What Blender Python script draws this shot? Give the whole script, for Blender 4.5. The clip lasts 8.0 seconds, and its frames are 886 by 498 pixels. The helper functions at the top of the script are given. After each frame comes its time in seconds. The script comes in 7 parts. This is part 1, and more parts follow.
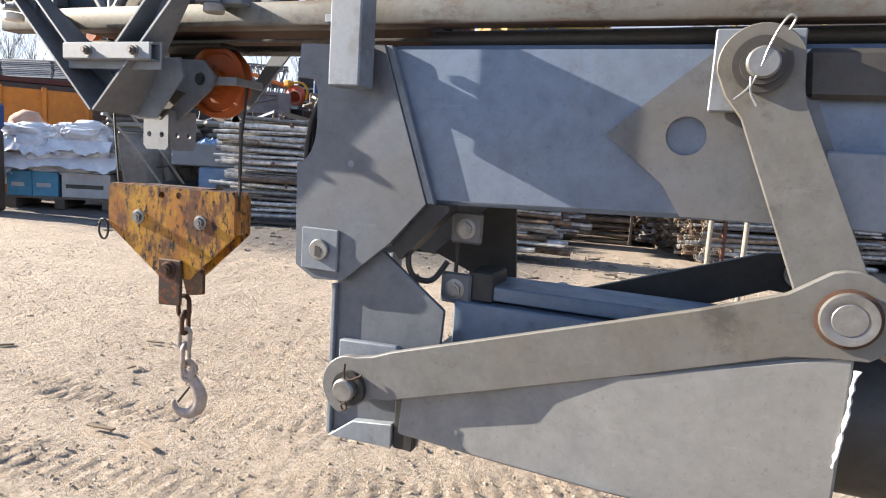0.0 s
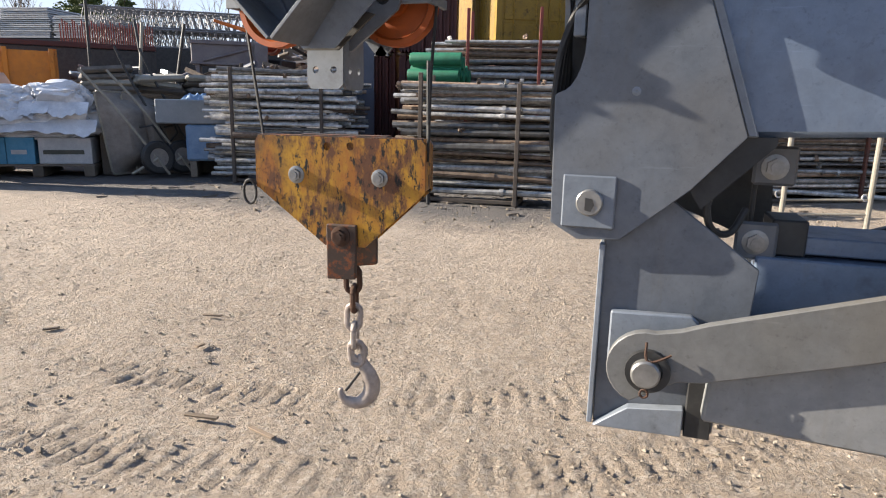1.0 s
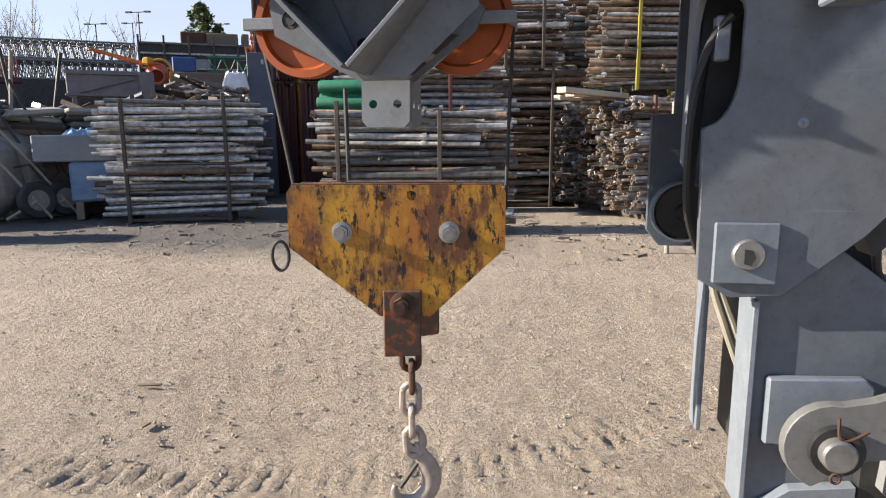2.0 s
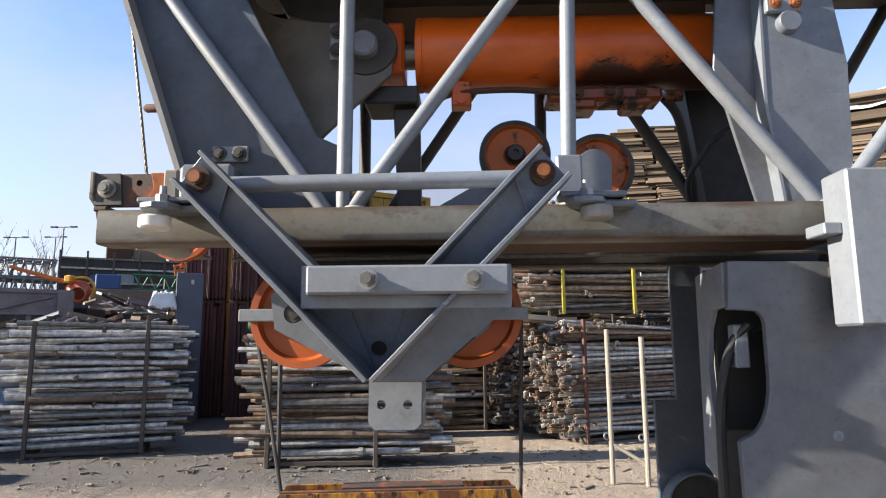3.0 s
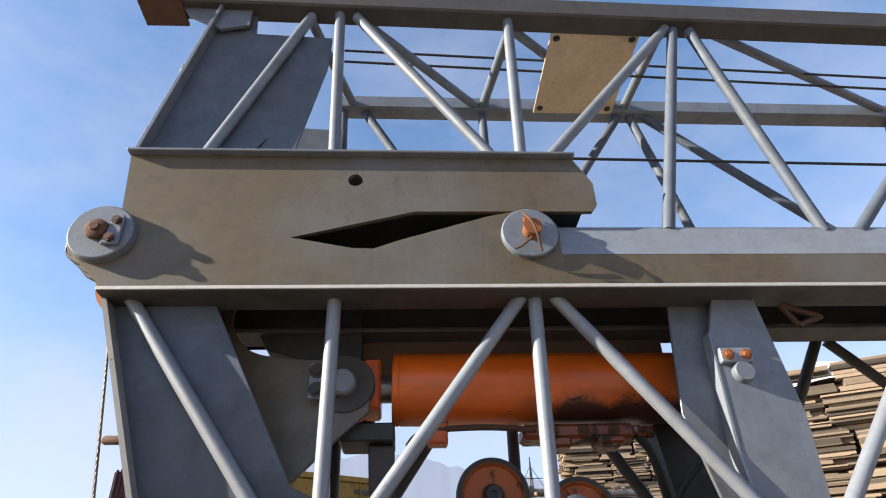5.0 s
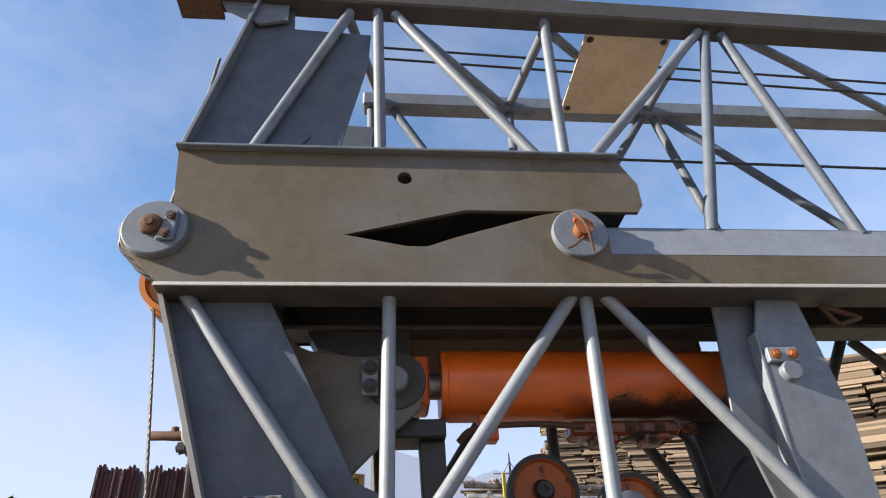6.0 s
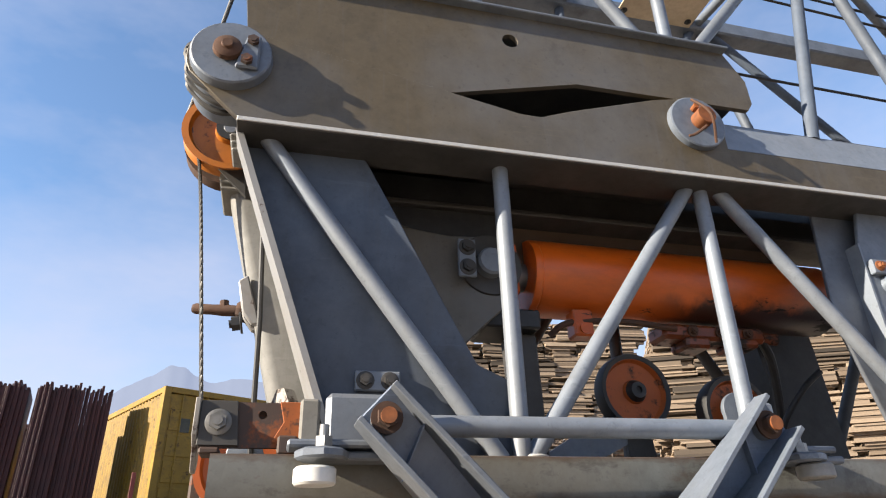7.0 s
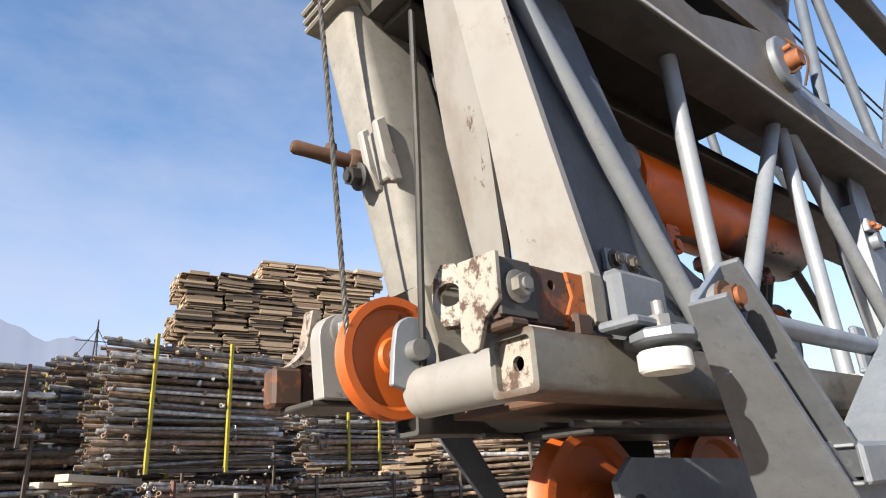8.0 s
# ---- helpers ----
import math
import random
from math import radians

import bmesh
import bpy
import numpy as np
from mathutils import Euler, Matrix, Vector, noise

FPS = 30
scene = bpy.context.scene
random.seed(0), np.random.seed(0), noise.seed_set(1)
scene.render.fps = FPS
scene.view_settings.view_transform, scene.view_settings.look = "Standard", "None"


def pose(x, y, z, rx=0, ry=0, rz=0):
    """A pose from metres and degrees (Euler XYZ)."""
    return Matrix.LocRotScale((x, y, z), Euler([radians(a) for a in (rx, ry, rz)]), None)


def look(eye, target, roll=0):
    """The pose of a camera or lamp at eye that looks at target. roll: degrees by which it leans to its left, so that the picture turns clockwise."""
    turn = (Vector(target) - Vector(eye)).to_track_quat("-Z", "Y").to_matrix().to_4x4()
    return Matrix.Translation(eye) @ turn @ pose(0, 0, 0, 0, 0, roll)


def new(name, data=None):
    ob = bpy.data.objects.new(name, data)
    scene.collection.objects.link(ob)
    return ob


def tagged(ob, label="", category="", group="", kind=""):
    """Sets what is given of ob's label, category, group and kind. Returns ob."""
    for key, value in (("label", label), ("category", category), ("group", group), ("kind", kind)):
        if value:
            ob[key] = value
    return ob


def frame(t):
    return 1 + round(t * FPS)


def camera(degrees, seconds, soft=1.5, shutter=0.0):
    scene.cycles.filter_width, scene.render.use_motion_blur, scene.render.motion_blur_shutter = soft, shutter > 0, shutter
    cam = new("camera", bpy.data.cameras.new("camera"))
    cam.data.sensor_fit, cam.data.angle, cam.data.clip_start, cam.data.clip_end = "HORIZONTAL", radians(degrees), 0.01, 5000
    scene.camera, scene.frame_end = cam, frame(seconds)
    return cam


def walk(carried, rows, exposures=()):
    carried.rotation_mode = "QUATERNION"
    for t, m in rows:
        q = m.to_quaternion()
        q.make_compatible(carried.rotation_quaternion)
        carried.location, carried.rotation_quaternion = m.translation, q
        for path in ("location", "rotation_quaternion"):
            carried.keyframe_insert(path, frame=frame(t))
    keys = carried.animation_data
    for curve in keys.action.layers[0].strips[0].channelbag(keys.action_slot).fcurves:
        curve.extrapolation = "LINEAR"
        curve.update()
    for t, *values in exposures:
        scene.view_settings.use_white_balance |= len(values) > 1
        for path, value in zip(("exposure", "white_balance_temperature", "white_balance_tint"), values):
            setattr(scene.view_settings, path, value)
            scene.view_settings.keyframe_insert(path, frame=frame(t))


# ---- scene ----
cam = camera(69.7, 8.0, soft=1.15)
PATH = [
    (0, (-0.229, 0.41, 1.434), (-0.945, 2.256, 1.154), 3.8),
    (0.5, (-0.641, 0.45, 1.385), (-1.374, 2.277, 1.033), 2.6),
    (1, (-1.029, 0.476, 1.361), (-1.637, 2.332, 0.93), 1.3),
    (1.2, (-1.174, 0.485, 1.362), (-1.686, 2.366, 0.92), 0.4),
    (2.3, (-1.602, 0.7, 1.427), (-1.817, 2.677, 1.213), 0.1),
    (2.4, (-1.62, 0.701, 1.447), (-1.8, 2.689, 1.325), 0.1),
    (2.5, (-1.645, 0.71, 1.467), (-1.787, 2.704, 1.413), -0.4),
    (3, (-1.725, 0.732, 1.563), (-1.785, 2.708, 1.866), -0.4),
    (3.5, (-1.762, 0.725, 1.642), (-1.742, 2.645, 2.202), -0.7),
    (4, (-1.773, 0.718, 1.678), (-1.677, 2.587, 2.385), -0.9),
    (4.5, (-1.788, 0.697, 1.7), (-1.664, 2.484, 2.589), -1.6),
    (4.7, (-1.801, 0.687, 1.699), (-1.665, 2.432, 2.666), -1.8),
    (5, (-1.787, 0.675, 1.701), (-1.679, 2.357, 2.777), -2.1),
    (5.2, (-1.793, 0.663, 1.708), (-1.68, 2.3, 2.85), -2.2),
    (6.3, (-2.033, 0.681, 1.7), (-1.838, 2.38, 2.738), -1.9),
    (6.5, (-2.092, 0.746, 1.66), (-1.876, 2.447, 2.69), -1.0),
    (7, (-2.326, 0.944, 1.674), (-1.868, 2.673, 2.57), -1.9),
    (7.5, (-2.652, 1.155, 1.675), (-1.763, 2.778, 2.432), -3.0),
    (8, (-2.879, 1.471, 1.677), (-1.662, 2.896, 2.377), -3.7),
]
walk(cam, [(t, look(eye, target, roll)) for t, eye, target, roll in PATH], [(0.0, 2.10), (0.5, 2.0), (1.0, 1.72), (2.5, 1.62), (3.5, 1.90), (4.5, 1.80), (5.2, 1.76), (6.5, 1.68), (7.0, 1.68), (7.5, 1.75), (8.0, 1.63)])

# ---- light ----
SUN_WAY = Vector((5.4, 1.0, -2.3)).normalized()
world = bpy.data.worlds.new("sky_world")
scene.world = world
world.use_nodes = True
wn, wl = world.node_tree.nodes, world.node_tree.links
wbg = wn["Background"]
sky = wn.new("ShaderNodeTexSky")
sky.sky_type = "NISHITA"
sky.sun_disc = False
sky.sun_elevation = math.asin(-SUN_WAY.z)
sky.sun_rotation = math.atan2(-SUN_WAY.x, -SUN_WAY.y)
sky.altitude = 200
sky.air_density, sky.dust_density, sky.ozone_density = 1.0, 0.3, 2.9
# thin high cloud that thickens towards the horizon
wtc = wn.new("ShaderNodeTexCoord")
wsep = wn.new("ShaderNodeSeparateXYZ")
wl.new(wtc.outputs["Generated"], wsep.inputs[0])
wmap = wn.new("ShaderNodeMapping")
wmap.inputs["Scale"].default_value = (1.0, 1.4, 2.2)
wl.new(wtc.outputs["Generated"], wmap.inputs[0])
wnoise = wn.new("ShaderNodeTexNoise")
wnoise.inputs["Scale"].default_value = 1.6
wnoise.inputs["Detail"].default_value = 6
wnoise.inputs["Roughness"].default_value = 0.62
wl.new(wmap.outputs[0], wnoise.inputs["Vector"])
wfall = wn.new("ShaderNodeMapRange")
wfall.inputs["From Min"].default_value, wfall.inputs["From Max"].default_value = 0.0, 0.50
wfall.inputs["To Min"].default_value, wfall.inputs["To Max"].default_value = 0.57, 0.04
wl.new(wsep.outputs["Z"], wfall.inputs["Value"])
wadd = wn.new("ShaderNodeMath")
wl.new(wnoise.outputs["Fac"], wadd.inputs[0])
wl.new(wfall.outputs[0], wadd.inputs[1])
wramp = wn.new("ShaderNodeMapRange")
wramp.inputs["From Min"].default_value, wramp.inputs["From Max"].default_value = 0.45, 1.05
wramp.inputs["To Max"].default_value = 0.9
wl.new(wadd.outputs[0], wramp.inputs["Value"])
wmix = wn.new("ShaderNodeMix")
wmix.data_type = "RGBA"
wl.new(wramp.outputs[0], wmix.inputs["Factor"])
wl.new(sky.outputs[0], wmix.inputs["A"])
wmix.inputs["B"].default_value = (2.75, 2.82, 3.45, 1)
wl.new(wmix.outputs["Result"], wbg.inputs["Color"])
wbg.inputs["Strength"].default_value = 0.086

sun = new("sun", bpy.data.lights.new("sun", "SUN"))
sun.data.energy, sun.data.angle, sun.data.color = 5.0, radians(0.5), (1.0, 0.89, 0.74)
sun.rotation_euler = SUN_WAY.to_track_quat("-Z", "Y").to_euler()


# ---- materials ----
def shader(name):
    m = bpy.data.materials.new(name)
    m.use_nodes = True
    nt = m.node_tree
    return m, nt.nodes, nt.links, nt.nodes["Principled BSDF"]


def coords(n, l, scale=(1, 1, 1), rot=(0, 0, 0), source="Object"):
    tc, mp = n.new("ShaderNodeTexCoord"), n.new("ShaderNodeMapping")
    mp.inputs["Scale"].default_value, mp.inputs["Rotation"].default_value = scale, rot
    l.new(tc.outputs[source], mp.inputs[0])
    return mp.outputs[0]


def noise_tex(n, l, vec, scale, detail=4, rough=0.55):
    t = n.new("ShaderNodeTexNoise")
    t.inputs["Scale"].default_value, t.inputs["Detail"].default_value, t.inputs["Roughness"].default_value = scale, detail, rough
    l.new(vec, t.inputs["Vector"])
    return t.outputs["Fac"]


def ranged(n, l, value, a, b, lo=0.0, hi=1.0):
    r = n.new("ShaderNodeMapRange")
    for key, v in (("From Min", a), ("From Max", b), ("To Min", lo), ("To Max", hi)):
        r.inputs[key].default_value = v
    l.new(value, r.inputs["Value"])
    return r.outputs[0]


def blend(n, l, fac, a, b):
    m = n.new("ShaderNodeMix")
    m.data_type = "RGBA"
    for key, v in (("Factor", fac), ("A", a), ("B", b)):
        if isinstance(v, (tuple, float)):
            m.inputs[key].default_value = v if isinstance(v, float) else (*v, 1)
        else:
            l.new(v, m.inputs[key])
    return m.outputs["Result"]


def times(n, l, a, b):
    m = n.new("ShaderNodeMath")
    m.operation = "MULTIPLY"
    l.new(a, m.inputs[0])
    if isinstance(b, float):
        m.inputs[1].default_value = b
    else:
        l.new(b, m.inputs[1])
    return m.outputs[0]


def relief(n, l, bsdf, height, strength, dist=0.002):
    b = n.new("ShaderNodeBump")
    b.inputs["Strength"].default_value, b.inputs["Distance"].default_value = strength, dist
    l.new(height, b.inputs["Height"])
    l.new(b.outputs[0], bsdf.inputs["Normal"])


def galvanised(name, lo, hi, stain, stain_amount=0.35, metal=0.2, rough=(0.42, 0.62), spangle=55.0, grime=0.35, rust=0.0):
    """Zinc-coated steel: fine crystal spangle, mottled dulling, brownish stains, drips and scuffs."""
    m, n, l, b = shader(name)
    v = coords(n, l)
    vor = n.new("ShaderNodeTexVoronoi")
    vor.inputs["Scale"].default_value = spangle
    l.new(v, vor.inputs["Vector"])
    bw = n.new("ShaderNodeRGBToBW")
    l.new(vor.outputs["Color"], bw.inputs[0])
    cloud = noise_tex(n, l, v, 13, 9, 0.72)
    big = noise_tex(n, l, v, 1.7, 4, 0.6)
    col = blend(n, l, ranged(n, l, cloud, 0.22, 0.78), lo, hi)
    col = blend(n, l, times(n, l, bw.outputs[0], 0.12), col, tuple(min(1.0, c * 1.5) for c in hi))
    col = blend(n, l, ranged(n, l, big, 0.42, 0.72, 0.0, stain_amount), col, stain)
    speck = noise_tex(n, l, v, 75, 4, 0.7)
    col = blend(n, l, ranged(n, l, speck, 0.58, 0.74, 0.0, 0.4), col, tuple(c * 0.45 for c in lo))
    oil = noise_tex(n, l, v, 5.3, 8, 0.68)
    col = blend(n, l, ranged(n, l, oil, 0.60, 0.69, 0.0, grime), col, (0.0369, 0.0328, 0.02788))
    scuff = noise_tex(n, l, coords(n, l, (2.5, 30, 30), (0, 0.5, 0)), 1.0, 6, 0.75)
    col = blend(n, l, ranged(n, l, scuff, 0.62, 0.74, 0.0, 0.3), col, tuple(min(1.0, c * 1.7) for c in hi))
    streak = noise_tex(n, l, coords(n, l, (26, 26, 1.6)), 1.0, 5, 0.7)
    col = blend(n, l, ranged(n, l, streak, 0.56, 0.8, 0.0, 0.3), col, stain)
    if rust:
        worn = noise_tex(n, l, coords(n, l, (9, 16, 16)), 1.0, 9, 0.72)
        col = blend(n, l, ranged(n, l, worn, 0.54, 0.64, 0.0, rust), col, (0.0738, 0.0369, 0.0164))
        black = noise_tex(n, l, coords(n, l, (16, 30, 30)), 1.0, 8, 0.72)
        col = blend(n, l, ranged(n, l, black, 0.56, 0.66, 0.0, rust), col, (0.0205, 0.0164, 0.0139))
    l.new(col, b.inputs["Base Color"])
    l.new(ranged(n, l, cloud, 0.3, 0.7, rough[1], rough[0]), b.inputs["Roughness"])
    b.inputs["Metallic"].default_value = metal
    relief(n, l, b, noise_tex(n, l, v, 120, 4, 0.6), 0.2, 0.001)
    return m


def painted(name, paint, chip, chips=(0.6, 0.66), scale=16.0, rough=0.45, dirt=(0.0492, 0.041, 0.0328), dirt_amount=0.4, stretch=(1, 1, 1), spots=0.0):
    """Old paint: chipped to primer or rust, with grime in patches."""
    m, n, l, b = shader(name)
    v = coords(n, l, stretch)
    base = noise_tex(n, l, v, 3.2, 4, 0.6)
    col = blend(n, l, ranged(n, l, base, 0.35, 0.7), tuple(c * 0.82 for c in paint), tuple(min(1, c * 1.12) for c in paint))
    grime = noise_tex(n, l, v, 6.5, 7, 0.7)
    col = blend(n, l, ranged(n, l, grime, 0.5, 0.75, 0.0, dirt_amount), col, dirt)
    wear = noise_tex(n, l, v, scale, 9, 0.72)
    mask = ranged(n, l, wear, chips[0], chips[1])
    col = blend(n, l, mask, col, chip)
    if spots:
        dark = noise_tex(n, l, v, scale * 2.6, 6, 0.7)
        col = blend(n, l, ranged(n, l, dark, 0.6, 0.67, 0.0, spots), col, (0.0246, 0.01804, 0.01476))
    l.new(col, b.inputs["Base Color"])
    l.new(ranged(n, l, mask, 0, 1, rough, 0.85), b.inputs["Roughness"])
    relief(n, l, b, wear, 0.25, 0.002)
    return m


def worn_yellow(name):
    """Yellow paint gone orange-brown, with rust runs and black pits."""
    m, n, l, b = shader(name)
    v, run = coords(n, l), coords(n, l, (1.5, 1.5, 0.55))
    col = blend(n, l, ranged(n, l, noise_tex(n, l, run, 9, 8, 0.7), 0.42, 0.62), (0.4264, 0.2173, 0.01148), (0.2952, 0.1025, 0.00984))
    col = blend(n, l, ranged(n, l, noise_tex(n, l, run, 13, 9, 0.75), 0.48, 0.57), col, (0.1066, 0.0369, 0.01148))
    col = blend(n, l, ranged(n, l, noise_tex(n, l, v, 6.0, 8, 0.72), 0.51, 0.66, 0.0, 0.9), col, (0.082, 0.0328, 0.0123))
    pits = noise_tex(n, l, run, 34, 7, 0.7)
    col = blend(n, l, ranged(n, l, pits, 0.55, 0.6), col, (0.01312, 0.00984, 0.0082))
    col = blend(n, l, ranged(n, l, noise_tex(n, l, v, 110, 3, 0.6), 0.62, 0.7, 0.0, 0.7), col, (0.0246, 0.01476, 0.00984))
    l.new(col, b.inputs["Base Color"])
    l.new(ranged(n, l, pits, 0.4, 0.66, 0.42, 0.85), b.inputs["Roughness"])
    relief(n, l, b, pits, 0.35, 0.002)
    return m


def plain(name, a, c, scale=8.0, rough=0.7, metal=0.0, bump=0.2, vary=0.0, fine=60.0):
    """Two-tone surface with cloudy and fine variation; vary: shift from object to object."""
    m, n, l, b = shader(name)
    v = coords(n, l)
    f = noise_tex(n, l, v, scale, 6, 0.65)
    g = noise_tex(n, l, v, fine, 4, 0.6)
    col = blend(n, l, ranged(n, l, f, 0.33, 0.67), a, c)
    col = blend(n, l, ranged(n, l, g, 0.4, 0.7, 0.0, 0.3), col, tuple(x * 0.55 for x in a))
    if vary:
        oi, hs = n.new("ShaderNodeObjectInfo"), n.new("ShaderNodeHueSaturation")
        l.new(ranged(n, l, oi.outputs["Random"], 0, 1, 1 - vary, 1 + vary), hs.inputs["Value"])
        l.new(col, hs.inputs["Color"])
        col = hs.outputs[0]
    l.new(col, b.inputs["Base Color"])
    b.inputs["Roughness"].default_value, b.inputs["Metallic"].default_value = rough, metal
    relief(n, l, b, g, bump, 0.002)
    return m


def board_wood(name, tones, vary=0.25):
    """Weathered boards: grain along x, each piece its own tone."""
    m, n, l, b = shader(name)
    v = coords(n, l, (0.6, 9, 9))
    grain = noise_tex(n, l, v, 6, 6, 0.7)
    geo = n.new("ShaderNodeNewGeometry")
    col = blend(n, l, geo.outputs["Random Per Island"], tones[0], tones[1])
    col = blend(n, l, ranged(n, l, grain, 0.35, 0.75, 0.0, 0.6), col, tones[2])
    oi, hs = n.new("ShaderNodeObjectInfo"), n.new("ShaderNodeHueSaturation")
    l.new(ranged(n, l, oi.outputs["Random"], 0, 1, 1 - vary, 1 + vary), hs.inputs["Value"])
    l.new(col, hs.inputs["Color"])
    l.new(hs.outputs[0], b.inputs["Base Color"])
    b.inputs["Roughness"].default_value = 0.85
    relief(n, l, b, grain, 0.4, 0.004)
    return m


def gravel_ground(name):
    m, n, l, b = shader(name)
    v = coords(n, l)
    big = noise_tex(n, l, v, 0.35, 5, 0.6)
    mid = noise_tex(n, l, v, 3.0, 7, 0.7)
    fine = noise_tex(n, l, v, 45, 6, 0.75)
    col = blend(n, l, ranged(n, l, big, 0.35, 0.65), (0.302, 0.238, 0.177), (0.384, 0.314, 0.245))
    col = blend(n, l, ranged(n, l, mid, 0.4, 0.72, 0.0, 0.65), col, (0.230, 0.187, 0.144))
    vor = n.new("ShaderNodeTexVoronoi")
    vor.inputs["Scale"].default_value = 48
    l.new(v, vor.inputs["Vector"])
    bw = n.new("ShaderNodeRGBToBW")
    l.new(vor.outputs["Color"], bw.inputs[0])
    col = blend(n, l, ranged(n, l, bw.outputs[0], 0.45, 0.8, 0.0, 0.6), col, (0.420, 0.368, 0.310))
    col = blend(n, l, ranged(n, l, fine, 0.48, 0.64, 0.0, 0.7), col, (0.138, 0.110, 0.087))
    # darker grey strip of gravel along the stacks
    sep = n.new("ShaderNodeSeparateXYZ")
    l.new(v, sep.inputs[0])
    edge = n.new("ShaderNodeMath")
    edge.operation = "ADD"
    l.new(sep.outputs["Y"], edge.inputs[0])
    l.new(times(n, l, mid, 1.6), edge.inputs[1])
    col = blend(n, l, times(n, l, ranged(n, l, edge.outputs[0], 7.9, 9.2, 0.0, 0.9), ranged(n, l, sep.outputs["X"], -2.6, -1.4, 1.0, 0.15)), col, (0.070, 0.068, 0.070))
    clod = noise_tex(n, l, v, 16, 5, 0.7)
    col = blend(n, l, ranged(n, l, clod, 0.54, 0.7, 0.0, 0.55), col, (0.171, 0.134, 0.105))
    l.new(col, b.inputs["Base Color"])
    b.inputs["Roughness"].default_value = 0.95
    hgt = n.new("ShaderNodeMath")
    hgt.operation = "ADD"
    l.new(fine, hgt.inputs[0])
    l.new(mid, hgt.inputs[1])
    relief(n, l, b, hgt.outputs[0], 1.0, 0.035)
    return m


M = {}
M["zinc"] = galvanised("zinc", (0.072, 0.090, 0.118), (0.155, 0.177, 0.210), (0.105, 0.092, 0.072), 0.4, 0.2)
M["zinc_plate"] = galvanised("zinc_plate", (0.060, 0.070, 0.086), (0.120, 0.134, 0.160), (0.100, 0.082, 0.058), 0.55, 0.2, (0.36, 0.54), 38)
# Bluer copy of the plate zinc; sky-lit shade is put into the colour
M["zinc_blue"] = galvanised("zinc_blue", (0.074, 0.106, 0.162), (0.144, 0.188, 0.265), (0.105, 0.092, 0.072), 0.3, 0.25, (0.36, 0.54), 38)
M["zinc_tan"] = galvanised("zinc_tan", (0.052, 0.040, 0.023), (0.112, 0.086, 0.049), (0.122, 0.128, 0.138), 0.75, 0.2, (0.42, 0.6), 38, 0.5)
M["zinc_rail"] = galvanised("zinc_rail", (0.072, 0.075, 0.070), (0.152, 0.155, 0.147), (0.095, 0.074, 0.045), 0.6, 0.2, (0.42, 0.62), 60, 0.6, 0.45)
# rust creeping in from the upper and lower edge of the rail
rn, rl = M["zinc_rail"].node_tree.nodes, M["zinc_rail"].node_tree.links
rpos, rsep = rn.new("ShaderNodeNewGeometry"), rn.new("ShaderNodeSeparateXYZ")
rl.new(rpos.outputs["Position"], rsep.inputs[0])
roff, rabs, rsum = rn.new("ShaderNodeMath"), rn.new("ShaderNodeMath"), rn.new("ShaderNodeMath")
roff.operation, rabs.operation, rsum.operation = "SUBTRACT", "ABSOLUTE", "ADD"
roff.inputs[1].default_value = 1.790
rl.new(rsep.outputs["Z"], roff.inputs[0])
rl.new(roff.outputs[0], rabs.inputs[0])
rl.new(rabs.outputs[0], rsum.inputs[0])
rl.new(times(rn, rl, noise_tex(rn, rl, coords(rn, rl, (5, 20, 20)), 1.0, 7, 0.7), 0.045), rsum.inputs[1])
rbase = rn["Principled BSDF"].inputs["Base Color"]
rl.new(blend(rn, rl, ranged(rn, rl, rsum.outputs[0], 0.046, 0.056, 0.0, 0.85), rbase.links[0].from_socket, (0.060, 0.033, 0.018)), rbase)
M["zinc_light"] = galvanised("zinc_light", (0.115, 0.138, 0.172), (0.200, 0.224, 0.258), (0.140, 0.125, 0.1), 0.3, 0.2)
M["zinc_warm"] = galvanised("zinc_warm", (0.108, 0.106, 0.098), (0.205, 0.202, 0.190), (0.115, 0.094, 0.062), 0.55, 0.05, (0.62, 0.82), 55, 0.6)
M["zinc_arm"] = galvanised("zinc_arm", (0.078, 0.079, 0.078), (0.150, 0.152, 0.152), (0.105, 0.086, 0.056), 0.65, 0.15, (0.46, 0.66), 50, 0.6)
M["zinc_pale"] = galvanised("zinc_pale", (0.128, 0.134, 0.140), (0.218, 0.224, 0.228), (0.16, 0.145, 0.12), 0.4, 0.15, (0.42, 0.62), 55, 0.3)
# Dark blue copy of the zinc; shade on posts and braces is in the colour
M["zinc_shaded"] = galvanised("zinc_shaded", (0.032, 0.047, 0.074), (0.078, 0.1, 0.136), (0.06, 0.052, 0.04), 0.4, 0.05, (0.58, 0.76), 38)
# Dull, grimy zinc; its low tone also paints shade on far and inner parts
M["zinc_dull_shaded"] = galvanised("zinc_dull_shaded", (0.028, 0.028, 0.0275), (0.060, 0.058, 0.055), (0.032, 0.025, 0.018), 0.6, 0.2, (0.5, 0.7), 55, 0.5)
M["rail_end"] = painted("worn_rail_end", (0.2214, 0.205, 0.1804), (0.0492, 0.0287, 0.0205), (0.50, 0.58), 38, 0.6, (0.0984, 0.0574, 0.0328), 0.7)
M["zinc_rusty"] = painted("rust_spotted_zinc", (0.1927, 0.1902, 0.1853), (0.0574, 0.0287, 0.0164), (0.62, 0.68), 24, 0.5, (0.1148, 0.082, 0.0533), 0.6)
M["weld"] = plain("weld", (0.369, 0.3608, 0.3444), (0.5084, 0.5002, 0.4756), 60, 0.6, 0.3, 0.6)
